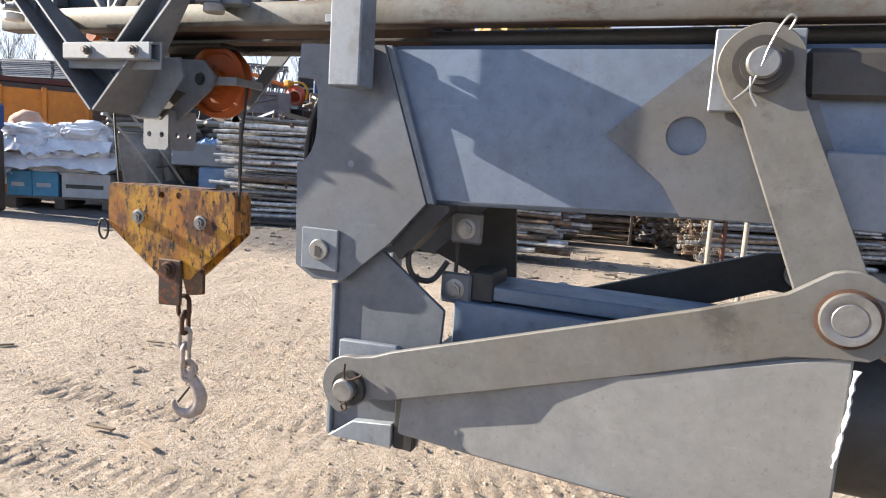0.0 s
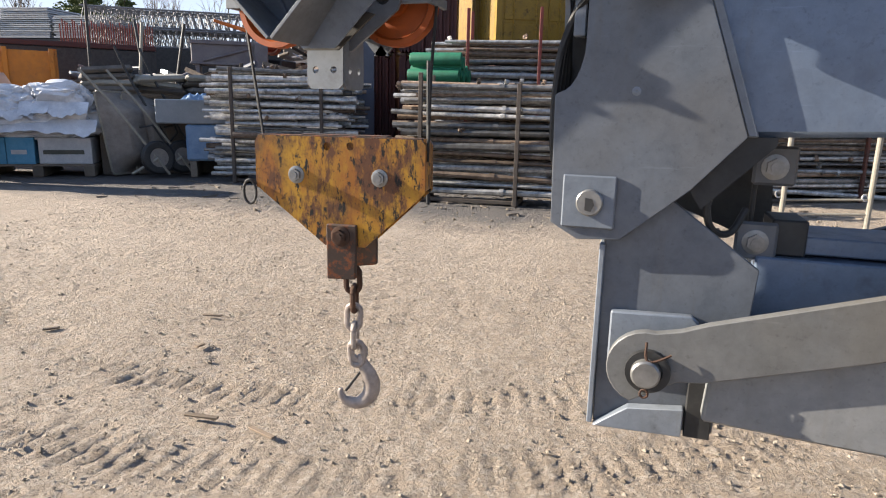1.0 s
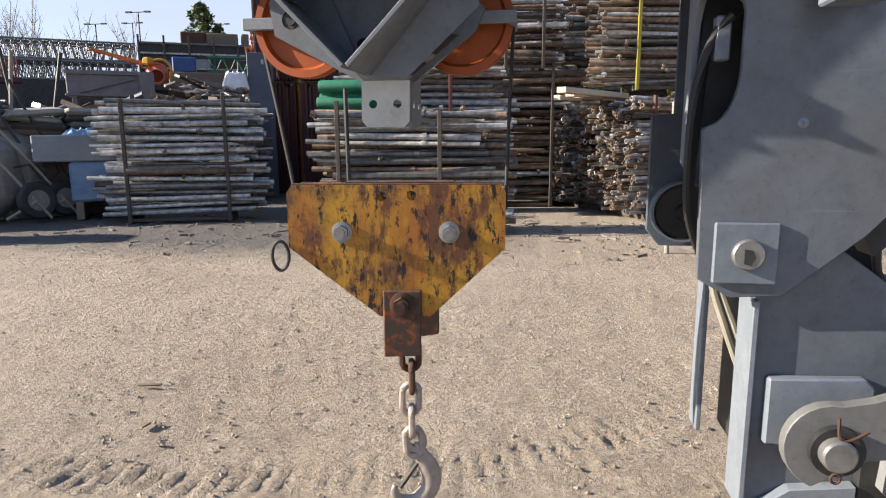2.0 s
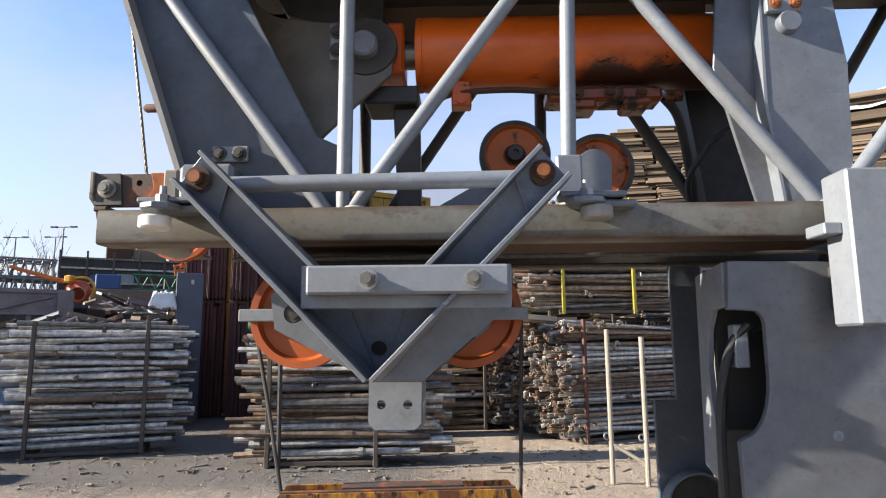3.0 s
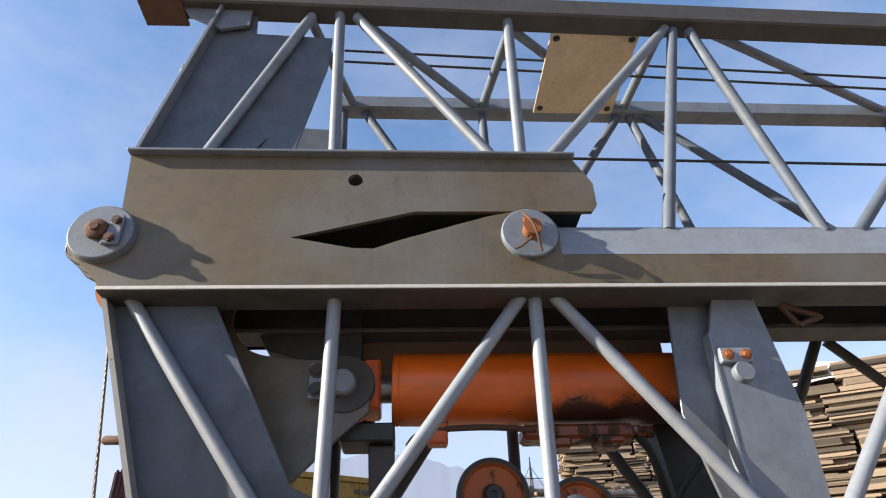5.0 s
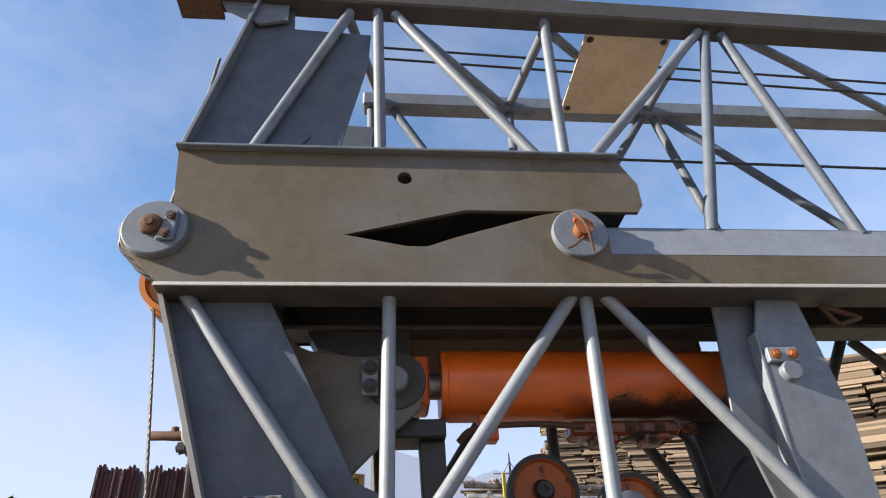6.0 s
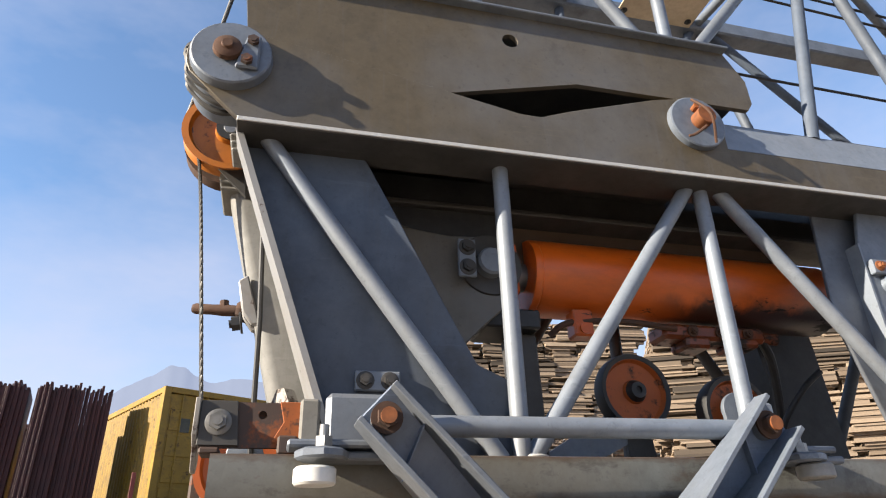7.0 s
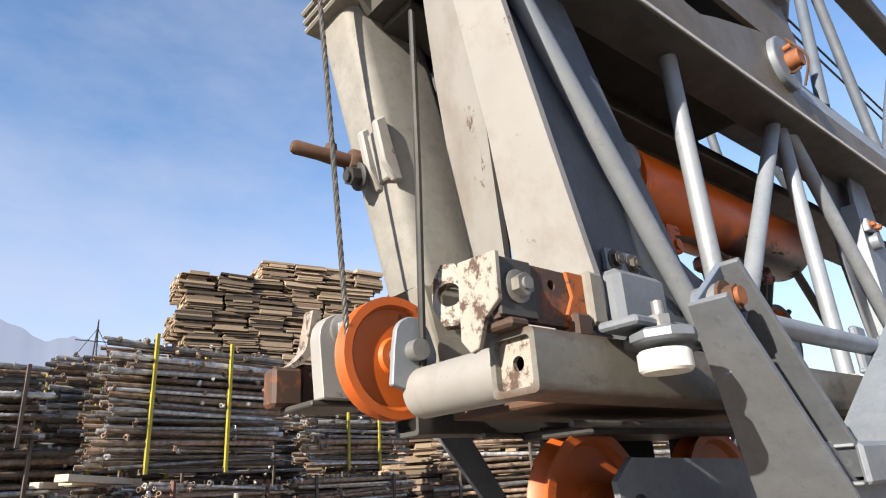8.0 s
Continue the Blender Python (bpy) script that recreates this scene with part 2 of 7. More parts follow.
M["pin"] = plain("pin_steel", (0.173, 0.173, 0.173), (0.2542, 0.2542, 0.2493), 14, 0.4, 0.6, 0.1)
M["bolt"] = plain("bolt_steel", (0.2034, 0.2034, 0.2034), (0.2952, 0.2952, 0.2895), 40, 0.4, 0.6, 0.1)
M["bolt_worn"] = plain("worn_bolt", (0.085, 0.08, 0.072), (0.17, 0.165, 0.155), 40, 0.5, 0.3, 0.2)
M["bolt_rust"] = plain("rusty_bolt", (0.2288, 0.07118, 0.01779), (0.1222, 0.04321, 0.01525), 60, 0.7, 0.1, 0.4)
M["rust"] = plain("rust", (0.08134, 0.03559, 0.01779), (0.04321, 0.02542, 0.01779), 22, 0.85, 0.1, 0.5)
M["rust_plate"] = painted("rusty_plate", (0.04264, 0.02296, 0.01476), (0.1804, 0.0492, 0.01148), (0.51, 0.62), 26, 0.7, (0.02542, 0.02034, 0.01779), 0.6)
M["rust_orange"] = painted("orange_rust", (0.246, 0.0615, 0.00984), (0.0574, 0.0246, 0.01312), (0.55, 0.64), 40, 0.85, (0.0984, 0.041, 0.0164), 0.7)
M["orange"] = painted("orange_paint", (0.4674, 0.082, 0.00656), (0.01525, 0.01115, 0.009184), (0.645, 0.675), 13, 0.36, (0.082, 0.02296, 0.0082), 0.55, (0.35, 1, 1))
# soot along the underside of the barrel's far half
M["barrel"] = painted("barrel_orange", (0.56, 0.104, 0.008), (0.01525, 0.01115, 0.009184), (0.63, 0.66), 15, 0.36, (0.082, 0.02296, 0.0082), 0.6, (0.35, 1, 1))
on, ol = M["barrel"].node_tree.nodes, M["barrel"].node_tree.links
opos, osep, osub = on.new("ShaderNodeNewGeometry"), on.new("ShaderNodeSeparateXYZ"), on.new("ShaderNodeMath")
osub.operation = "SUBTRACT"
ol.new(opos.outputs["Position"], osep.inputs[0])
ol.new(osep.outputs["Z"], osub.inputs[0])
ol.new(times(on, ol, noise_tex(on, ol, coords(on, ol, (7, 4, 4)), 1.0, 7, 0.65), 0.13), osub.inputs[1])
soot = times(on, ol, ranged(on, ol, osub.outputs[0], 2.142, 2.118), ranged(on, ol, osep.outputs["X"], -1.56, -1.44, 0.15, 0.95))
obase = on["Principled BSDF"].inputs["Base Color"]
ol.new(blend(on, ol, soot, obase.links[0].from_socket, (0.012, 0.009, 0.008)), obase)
M["oily"] = painted("oily_orange", (0.164, 0.03444, 0.00656), (0.0164, 0.0123, 0.00984), (0.5, 0.58), 22, 0.35, (0.0164, 0.01148, 0.00902), 0.9)
M["guide_orange"] = painted("guide_sheave_paint", (0.2952, 0.06724, 0.00902), (0.0287, 0.0164, 0.01148), (0.54, 0.64), 22, 0.6, (0.041, 0.01968, 0.00984), 0.7)
M["head_orange"] = painted("head_sheave_paint", (0.41, 0.1271, 0.00984), (0.0287, 0.01804, 0.01148), (0.58, 0.67), 26, 0.45, (0.0574, 0.0246, 0.00984), 0.7)
M["sheave"] = painted("sheave_orange", (0.3444, 0.0697, 0.007626), (0.02542, 0.01779, 0.01271), (0.6, 0.68), 20, 0.5, (0.05084, 0.02288, 0.01017), 0.6)
M["yellow"] = worn_yellow("yellow_block_paint")
M["hook"] = plain("dusty_hook", (0.246, 0.205, 0.1804), (0.3772, 0.328, 0.2952), 25, 0.55, 0.2, 0.2)
M["rope"] = plain("steel_rope", (0.0574, 0.05576, 0.0533), (0.1066, 0.1025, 0.0943), 80, 0.5, 0.5, 0.6)
M["black"] = plain("black_rubber", (0.00984, 0.00984, 0.01066), (0.0246, 0.0246, 0.0246), 20, 0.6, 0, 0.2)
# Dark steel, also laid on inner plates to paint their shade
M["dark"] = plain("dark_steel_and_shade", (0.01804, 0.01886, 0.0205), (0.041, 0.041, 0.041), 10, 0.55, 0.3, 0.2)
# Greyer copy of the nylon; the trolley arm's shade is in this colour
M["nylon_shaded"] = plain("shaded_nylon", (0.16, 0.155, 0.145), (0.27, 0.262, 0.245), 20, 0.6, 0, 0.2)
M["nylon"] = plain("nylon_roller", (0.5084, 0.5002, 0.4674), (0.615, 0.6068, 0.574), 20, 0.5, 0, 0.1)
M["beige"] = plain("beige_plate", (0.43, 0.34, 0.225), (0.54, 0.44, 0.31), 6, 0.6, 0, 0.1)
M["hose"] = plain("pale_hose", (0.2034, 0.1878, 0.1525), (0.264, 0.2444, 0.2034), 20, 0.6, 0, 0.1)
M["pipe"] = plain("scaffold_tube", (0.145, 0.142, 0.138), (0.46, 0.45, 0.435), 9, 0.42, 0.45, 0.4, 0.72, 30)
M["pipe_rusty"] = plain("rusty_tube", (0.070, 0.042, 0.027), (0.25, 0.185, 0.135), 8, 0.7, 0.15, 0.5, 0.65, 30)
M["post"] = plain("stillage_post", (0.0492, 0.03772, 0.03116), (0.0861, 0.0697, 0.0574), 8, 0.75, 0.1, 0.3)
M["post_rust"] = plain("rusty_post", (0.10, 0.03, 0.018), (0.06, 0.026, 0.018), 9, 0.7, 0, 0.2)
M["post_yellow"] = plain("yellow_post", (0.264, 0.2337, 0.01525), (0.2132, 0.173, 0.01525), 9, 0.6, 0, 0.2)
M["post_red"] = plain("red_post", (0.2034, 0.02542, 0.01779), (0.1427, 0.0305, 0.02034), 9, 0.6, 0, 0.2)
M["boards"] = board_wood("old_boards", ((0.080, 0.057, 0.038), (0.225, 0.172, 0.121), (0.040, 0.029, 0.020)), 0.85)
M["boards_pale"] = board_wood("pale_beams", ((0.34, 0.27, 0.19), (0.52, 0.44, 0.34), (0.2, 0.15, 0.1)), 0.3)
M["boards_grey"] = board_wood("grey_boards", ((0.1115, 0.09184, 0.07118), (0.173, 0.1427, 0.1115), (0.05084, 0.04067, 0.0305)))
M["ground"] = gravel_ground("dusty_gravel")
M["stone"] = plain("pebble", (0.3444, 0.287, 0.2214), (0.4756, 0.41, 0.328), 12, 0.95, 0, 0.3)
sn, sl = M["stone"].node_tree.nodes, M["stone"].node_tree.links
sgeo, sbsdf = sn.new("ShaderNodeNewGeometry"), sn["Principled BSDF"]
sl.new(blend(sn, sl, sgeo.outputs["Random Per Island"], (0.144, 0.115, 0.085), (0.354, 0.302, 0.236)), sbsdf.inputs["Base Color"])
M["c_yellow"] = painted("container_yellow", (0.25, 0.148, 0.010), (0.06, 0.03, 0.012), (0.58, 0.66), 6, 0.6, (0.06, 0.036, 0.012), 0.85)
M["c_red"] = painted("container_red", (0.0492, 0.009184, 0.00779), (0.03559, 0.01525, 0.01017), (0.6, 0.7), 5, 0.65, (0.01525, 0.01017, 0.01017), 0.5)
M["mark"] = plain("faded_marking", (0.040, 0.046, 0.036), (0.080, 0.078, 0.058), 5, 0.7)
M["skip_orange"] = painted("skip_orange", (0.4264, 0.1353, 0.00328), (0.07626, 0.0305, 0.01017), (0.62, 0.7), 4, 0.6)
M["tarp_white"] = plain("white_sheeting", (0.42, 0.44, 0.48), (0.68, 0.69, 0.71), 3, 0.35, 0, 0.3)
M["carton_blue"] = plain("blue_carton", (0.0492, 0.2132, 0.3608), (0.0984, 0.2788, 0.4264), 6, 0.7, 0, 0.1)
M["carton_white"] = plain("white_carton", (0.3444, 0.3526, 0.369), (0.4756, 0.4756, 0.4756), 5, 0.7, 0, 0.1)
M["tarp_blue"] = plain("blue_tarpaulin", (0.0984, 0.1804, 0.3116), (0.1804, 0.2788, 0.41), 4, 0.5, 0, 0.3)
M["tank_blue"] = plain("deep_blue_plastic", (0.01017, 0.05084, 0.173), (0.01525, 0.07626, 0.2288), 4, 0.5, 0, 0.1)
M["net_green"] = plain("green_sheeting", (0.005084, 0.1017, 0.05084), (0.01017, 0.1525, 0.08134), 6, 0.6, 0, 0.4)
M["mixer"] = painted("mixer_orange", (0.492, 0.123, 0.00984), (0.1017, 0.05084, 0.01525), (0.66, 0.72), 6, 0.5)
M["mixer_red"] = painted("mixer_red", (0.40, 0.05, 0.012), (0.1, 0.05, 0.02), (0.62, 0.7), 6, 0.5)
M["mixer_yellow"] = painted("mixer_yellow", (0.50, 0.25, 0.008), (0.12, 0.05, 0.015), (0.62, 0.7), 6, 0.5)
M["barrow"] = plain("mortar_caked_steel", (0.1525, 0.1369, 0.1222), (0.2239, 0.2034, 0.1829), 7, 0.85, 0, 0.6)
M["bin_brown"] = plain("brown_bin", (0.0492, 0.0328, 0.02296), (0.082, 0.0574, 0.041), 4, 0.6)
M["peach"] = plain("peach_sack", (0.3936, 0.2214, 0.1476), (0.492, 0.3116, 0.2214), 6, 0.8)
M["cabinet"] = plain("cabinet_blue_grey", (0.041, 0.0533, 0.082), (0.0615, 0.0738, 0.1066), 3, 0.5)
M["sack_dark"] = plain("dusty_sack", (0.082, 0.0738, 0.0656), (0.1394, 0.123, 0.1066), 6, 0.9, 0, 0.5)
M["shed"] = plain("pale_cladding", (0.1558, 0.1804, 0.205), (0.2378, 0.2542, 0.2706), 1.5, 0.7)
M["lattice"] = plain("pale_lattice", (0.13, 0.13, 0.135), (0.235, 0.23, 0.225), 3, 0.5, 0.2)
M["boom_grey"] = plain("purplish_grey_paint", (0.1066, 0.0943, 0.1025), (0.1804, 0.164, 0.1681), 2.5, 0.6)
M["leaf"] = plain("conifer_green", (0.035, 0.062, 0.016), (0.115, 0.135, 0.032), 3, 0.8, 0, 0.3)
M["bark"] = plain("bark", (0.0574, 0.041, 0.0287), (0.0902, 0.0697, 0.0492), 8, 0.9)
M["twig"] = plain("bare_twig", (0.164, 0.1394, 0.123), (0.2296, 0.205, 0.1804), 8, 0.9)
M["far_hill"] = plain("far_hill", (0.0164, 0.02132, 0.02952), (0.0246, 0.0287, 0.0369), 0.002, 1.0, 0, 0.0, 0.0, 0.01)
# Distance haze put into the hills as a pale blue glow
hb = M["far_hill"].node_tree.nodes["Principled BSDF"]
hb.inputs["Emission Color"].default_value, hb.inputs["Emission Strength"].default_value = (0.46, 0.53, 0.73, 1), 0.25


# ---- mesh helpers ----
def finish(bm):
    bmesh.ops.recalc_face_normals(bm, faces=bm.faces)
    return bm


def mesh_of(bm, name, material, smooth=True):
    me = bpy.data.meshes.new(name)
    bm.to_mesh(me)
    bm.free()
    me.materials.append(material)
    if smooth and len(me.polygons):
        me.shade_smooth()
        me.set_sharp_from_angle(angle=radians(32))
    return me


def thing(name, at, label, category, group="", kind=""):
    ob = new(name)
    ob.location, ob.empty_display_size = at, 0.1
    return tagged(ob, label, category, group, kind)


def part(name, bm, material, parent, label=""):
    """One mesh, given in world places, under a thing or under a part."""
    ob = new(name, mesh_of(bm, name, material))
    ob.parent, ob.matrix_parent_inverse = parent, Matrix.Translation(parent.location).inverted()
    return tagged(ob, label)


def solo(name, bm, material, label, category, group="", kind=""):
    return tagged(new(name, mesh_of(bm, name, material)), label, category, group, kind)


def join(*many):
    out = bmesh.new()
    for b in many:
        me = bpy.data.meshes.new("tmp")
        b.to_mesh(me)
        b.free()
        out.from_mesh(me)
        bpy.data.meshes.remove(me)
    return out


def moved(bm, m):
    bmesh.ops.transform(bm, matrix=m, verts=bm.verts)
    return bm


def prism(poly, y0, y1, holes=(), bevel=0.0):
    """A plate: an outline in x and z from y0 to y1, with round holes (x, z, r)."""
    bm = bmesh.new()
    loops = [list(poly)] + [[(x + r * math.cos(a), z + r * math.sin(a)) for a in (2 * math.pi * k / 20 for k in range(20))] for x, z, r in holes]
    edges = []
    for lp in loops:
        vs = [bm.verts.new((x, y0, z)) for x, z in lp]
        edges += [bm.edges.new((vs[k], vs[(k + 1) % len(vs)])) for k in range(len(vs))]
    if holes:
        bmesh.ops.triangle_fill(bm, edges=edges, use_beauty=True, use_dissolve=False)
    else:
        bm.faces.new([e.verts[0] for e in edges])
    got = bmesh.ops.extrude_face_region(bm, geom=list(bm.faces))
    bmesh.ops.translate(bm, verts=[v for v in got["geom"] if isinstance(v, bmesh.types.BMVert)], vec=(0, y1 - y0, 0))
    finish(bm)
    if bevel and not holes:
        bmesh.ops.bevel(bm, geom=list(bm.edges), offset=bevel, segments=1, affect="EDGES", clamp_overlap=True)
    return bm


def block(x0, x1, y0, y1, z0, z1, bevel=0.003):
    return prism([(x0, z0), (x1, z0), (x1, z1), (x0, z1)], y0, y1, (), bevel)


def arc(cx, cz, r, a0, a1, n=10):
    return [(cx + r * math.cos(radians(a0 + (a1 - a0) * k / n)), cz + r * math.sin(radians(a0 + (a1 - a0) * k / n))) for k in range(n + 1)]


def tube(p, q, r, n=14, r2=None, caps=True):
    p, q = Vector(p), Vector(q)
    bm = bmesh.new()
    bmesh.ops.create_cone(bm, cap_ends=caps, segments=n, radius1=r, radius2=r if r2 is None else r2, depth=(q - p).length)
    return moved(bm, Matrix.Translation((p + q) / 2) @ (q - p).to_track_quat("Z", "Y").to_matrix().to_4x4())


def lathe(profile, at, axis=(0, 1, 0), n=36, ring=False):
    """A turned body: (radius, distance along the axis) from at."""
    bm = bmesh.new()
    rings = []
    for r, h in profile:
        rings.append([bm.verts.new((max(r, 1e-4) * math.cos(2 * math.pi * k / n), max(r, 1e-4) * math.sin(2 * math.pi * k / n), h)) for k in range(n)])
    for a, b in zip(rings, rings[1:] + ([rings[0]] if ring else [])):
        for k in range(n):
            bm.faces.new((a[k], a[(k + 1) % n], b[(k + 1) % n], b[k]))
    for end in () if ring else (rings[0], rings[-1]):
        if (end[0].co.xy).length > 2e-4:
            bm.faces.new(end)
    finish(bm)
    return moved(bm, Matrix.Translation(at) @ Vector(axis).to_track_quat("Z", "Y").to_matrix().to_4x4())


def sweep(points, r, n=8, closed=False):
    pts = [Vector(p) for p in points]
    bm = bmesh.new()
    rings, up = [], Vector((0.13, 0.29, 0.95))
    for k, p in enumerate(pts):
        a, b = (pts[k - 1], pts[(k + 1) % len(pts)]) if closed else (pts[max(k - 1, 0)], pts[min(k + 1, len(pts) - 1)])
        d = (b - a).normalized()
        u = d.cross(up).normalized()
        w = d.cross(u)
        rings.append([bm.verts.new(p + r * (math.cos(2 * math.pi * j / n) * u + math.sin(2 * math.pi * j / n) * w)) for j in range(n)])
    pairs = list(zip(rings, rings[1:])) + ([(rings[-1], rings[0])] if closed else [])
    for a, b in pairs:
        for j in range(n):
            bm.faces.new((a[j], a[(j + 1) % n], b[(j + 1) % n], b[j]))
    if not closed:
        bm.faces.new(rings[0])
        bm.faces.new(rings[-1])
    return finish(bm)


def curve_points(ctrl, n=24):
    """A smooth line through the control points."""
    c = [Vector(p) for p in ctrl]
    out = []
    for k in range(n + 1):
        s = k / n * (len(c) - 1)
        i = min(int(s), len(c) - 2)
        t = s - i
        p0, p1, p2, p3 = c[max(i - 1, 0)], c[i], c[i + 1], c[min(i + 2, len(c) - 1)]
        out.append(0.5 * ((2 * p1) + (p2 - p0) * t + (2 * p0 - 5 * p1 + 4 * p2 - p3) * t * t + (3 * p1 - p0 - 3 * p2 + p3) * t ** 3))
    return out


def hex_bolt(at, r, h, axis=(0, -1, 0), washer=True):
    """Head or nut with its washer, standing on a face at that place."""
    ax = Vector(axis).normalized()
    at = Vector(at)
    bits = []
    if washer:
        bits.append(lathe([(r * 1.45, 0), (r * 1.45, h * 0.18), (r * 1.3, h * 0.24)], at, axis, 20))
    bits.append(tube(at + ax * h * 0.2, at + ax * h, r, 6))
    bits.append(tube(at + ax * h * 0.9, at + ax * h * 1.25, r * 0.55, 12))
    return join(*bits)


def sheave_bm(at, r, width, axis=(0, 1, 0)):
    """A rope wheel with rim flanges, groove, dished web and hub."""
    w = width / 2
    return lathe([(r * 0.22, -w * 1.0), (r * 0.30, -w * 1.0), (r * 0.33, -w * 0.45), (r * 0.8, -w * 0.35), (r * 0.86, -w), (r, -w), (r * 0.99, -w * 0.8),
                  (r * 0.87, -w * 0.15), (r * 0.87, w * 0.15), (r * 0.99, w * 0.8), (r, w), (r * 0.86, w), (r * 0.8, w * 0.35), (r * 0.33, w * 0.45), (r * 0.30, w * 1.0), (r * 0.22, w * 1.0)], at, axis, 44)


def rail_tube(x0, x1, y0, y1, z0, z1, wall=0.007, bevel=0.006):
    """A square tube along x, open at its ends."""
    bm = bmesh.new()
    rings = []
    for x, d in ((x0, wall), (x0, 0), (x1, 0), (x1, wall)):
        pts = []
        for cy, cz, a in ((y1 - d - bevel, z1 - d - bevel, 0), (y0 + d + bevel, z1 - d - bevel, 90), (y0 + d + bevel, z0 + d + bevel, 180), (y1 - d - bevel, z0 + d + bevel, 270)):
            pts += [(cy + bevel * math.cos(radians(a + s)), cz + bevel * math.sin(radians(a + s))) for s in (0, 45, 90)]
        rings.append([bm.verts.new((x, y, z)) for y, z in pts])
    inner0 = [bm.verts.new((x0 + 0.25, v.co.y, v.co.z)) for v in rings[0]]
    rings.insert(0, inner0)
    for a, b in zip(rings, rings[1:]):
        for k in range(12):
            bm.faces.new((a[k], a[(k + 1) % 12], b[(k + 1) % 12], b[k]))
    bm.faces.new(rings[0])
    bm.faces.new(rings[-1])
    return finish(bm)


NEAR, MID, FAR = 1.89, 2.13, 2.37


def mirror_y(y):
    return 2 * MID - y


# ---- ground and distance ----
def spread(lo, hi, a, b, step, grow=1.28):
    """Grid lines, close together from a to b and ever wider outwards."""
    xs = list(np.arange(a, b + 1e-6, step))
    d = step
    while xs[-1] < hi:
        d *= grow
        xs.append(xs[-1] + d)
    d = step
    while xs[0] > lo:
        d *= grow
        xs.insert(0, xs[0] - d)
    return xs


def tread(x, y):
    """Cleat marks of a machine that turned on the soft ground."""
    h = 0.0
    for cx, cy, r, half in ((-3.3, 6.6, 4.35, 0.2), (-3.3, 6.6, 3.72, 0.16), (-3.1, 6.9, 5.1, 0.2)):
        d, a = math.hypot(x - cx, y - cy), math.atan2(y - cy, x - cx)
        off = (d - r) / half
        if abs(off) < 1 and -2.6 < a < -0.75:
            h += 0.0125 * (1 - off * off) * (math.sin(a * r / 0.092 * 2 * math.pi + off * 1.6) - 0.3) * min(1, max(0, noise.noise((x * 0.9, y * 0.9, 3)) * 1.6 + 1.0))
    return h


def build_ground():
    xs, ys = spread(-3500, 3500, -7.0, 1.5, 0.03), spread(-3500, 3500, 1.6, 5.6, 0.03)
    nx, ny = len(xs), len(ys)
    verts = []
    for y in ys:
        for x in xs:
            z = 0.0
            if -12 < x < 6 and -2 < y < 12:
                z = 0.018 * noise.noise((x * 0.8, y * 0.8, 0)) + 0.010 * noise.noise((x * 4, y * 4, 5)) + 0.011 * noise.noise((x * 14, y * 14, 9)) + 0.006 * noise.noise((x * 31, y * 31, 2)) + tread(x, y)
            verts.append((x, y, z - 0.01))
    faces = [(j * nx + i, j * nx + i + 1, (j + 1) * nx + i + 1, (j + 1) * nx + i) for j in range(ny - 1) for i in range(nx - 1)]
    me = bpy.data.meshes.new("ground")
    me.from_pydata(verts, [], faces)
    me.materials.append(M["ground"])
    me.shade_smooth()
    tagged(new("ground", me), "dusty pale gravel yard with tyre marks", "ground", kind="structure")


build_ground()


def build_pebbles():
    rng = random.Random(4)
    verts, faces = [], []
    shape = [(0, 0, 1), (1, 0, 0), (0, 1, 0), (-1, 0, 0), (0, -1, 0), (0, 0, -1)]
    tri = [(0, 1, 2), (0, 2, 3), (0, 3, 4), (0, 4, 1), (5, 2, 1), (5, 3, 2), (5, 4, 3), (5, 1, 4)]
    for k in range(26000):
        x, y = rng.uniform(-8, 2.5), 1.6 + 6.9 * rng.random() ** 1.3
        s = 0.003 + 0.012 * rng.random() ** 5
        a = rng.uniform(0, 6.3)
        base = len(verts)
        for px, py, pz in shape:
            qx, qy, qz = px * s * rng.uniform(0.7, 1.5), py * s * rng.uniform(0.7, 1.2), pz * s * rng.uniform(0.4, 0.8)
            verts.append((x + qx * math.cos(a) - qy * math.sin(a), y + qx * math.sin(a) + qy * math.cos(a), qz - 0.004))
        faces += [tuple(base + i for i in f) for f in tri]
    me = bpy.data.meshes.new("pebbles")
    me.from_pydata(verts, [], faces)
    me.materials.append(M["stone"])
    tagged(new("pebbles", me), "loose pale stones scattered on the yard", "stones", kind="stuff")


build_pebbles()


def build_chips():
    for k, (x, y, l, a) in enumerate(((-3.68, 3.77, 0.13, 0.2), (-2.83, 2.6, 0.16, 0.1), (-2.5, 2.57, 0.15, -0.3), (-4.4, 3.2, 0.09, 0.8), (-3.4, 3.3, 0.06, 1.4))):
        bm = block(-l / 2, l / 2, -0.016, 0.016, -0.004, 0.006, 0.002)
        for v in bm.verts:
            v.co.z += 0.02 * (v.co.x / l) ** 2
            v.co.y *= 1 - 0.6 * abs(v.co.x / l)
        moved(bm, pose(x, y, 0.006, 0, 0, math.degrees(a)))
        solo("wood_chip", bm, M["boards"], "splintered pale wood chip lying on the gravel", "wood chip", "wood chips")


build_chips()


RIDGE = ((40, 380), (60, 520), (72, 600), (79.5, 665), (80.8, 684), (82.6, 652), (84.2, 693), (85.8, 730), (87.4, 767), (92.8, 800), (96, 790), (99.4, 836), (102.9, 714), (107, 600), (111, 380), (116, 170), (125, 90), (140, 60))


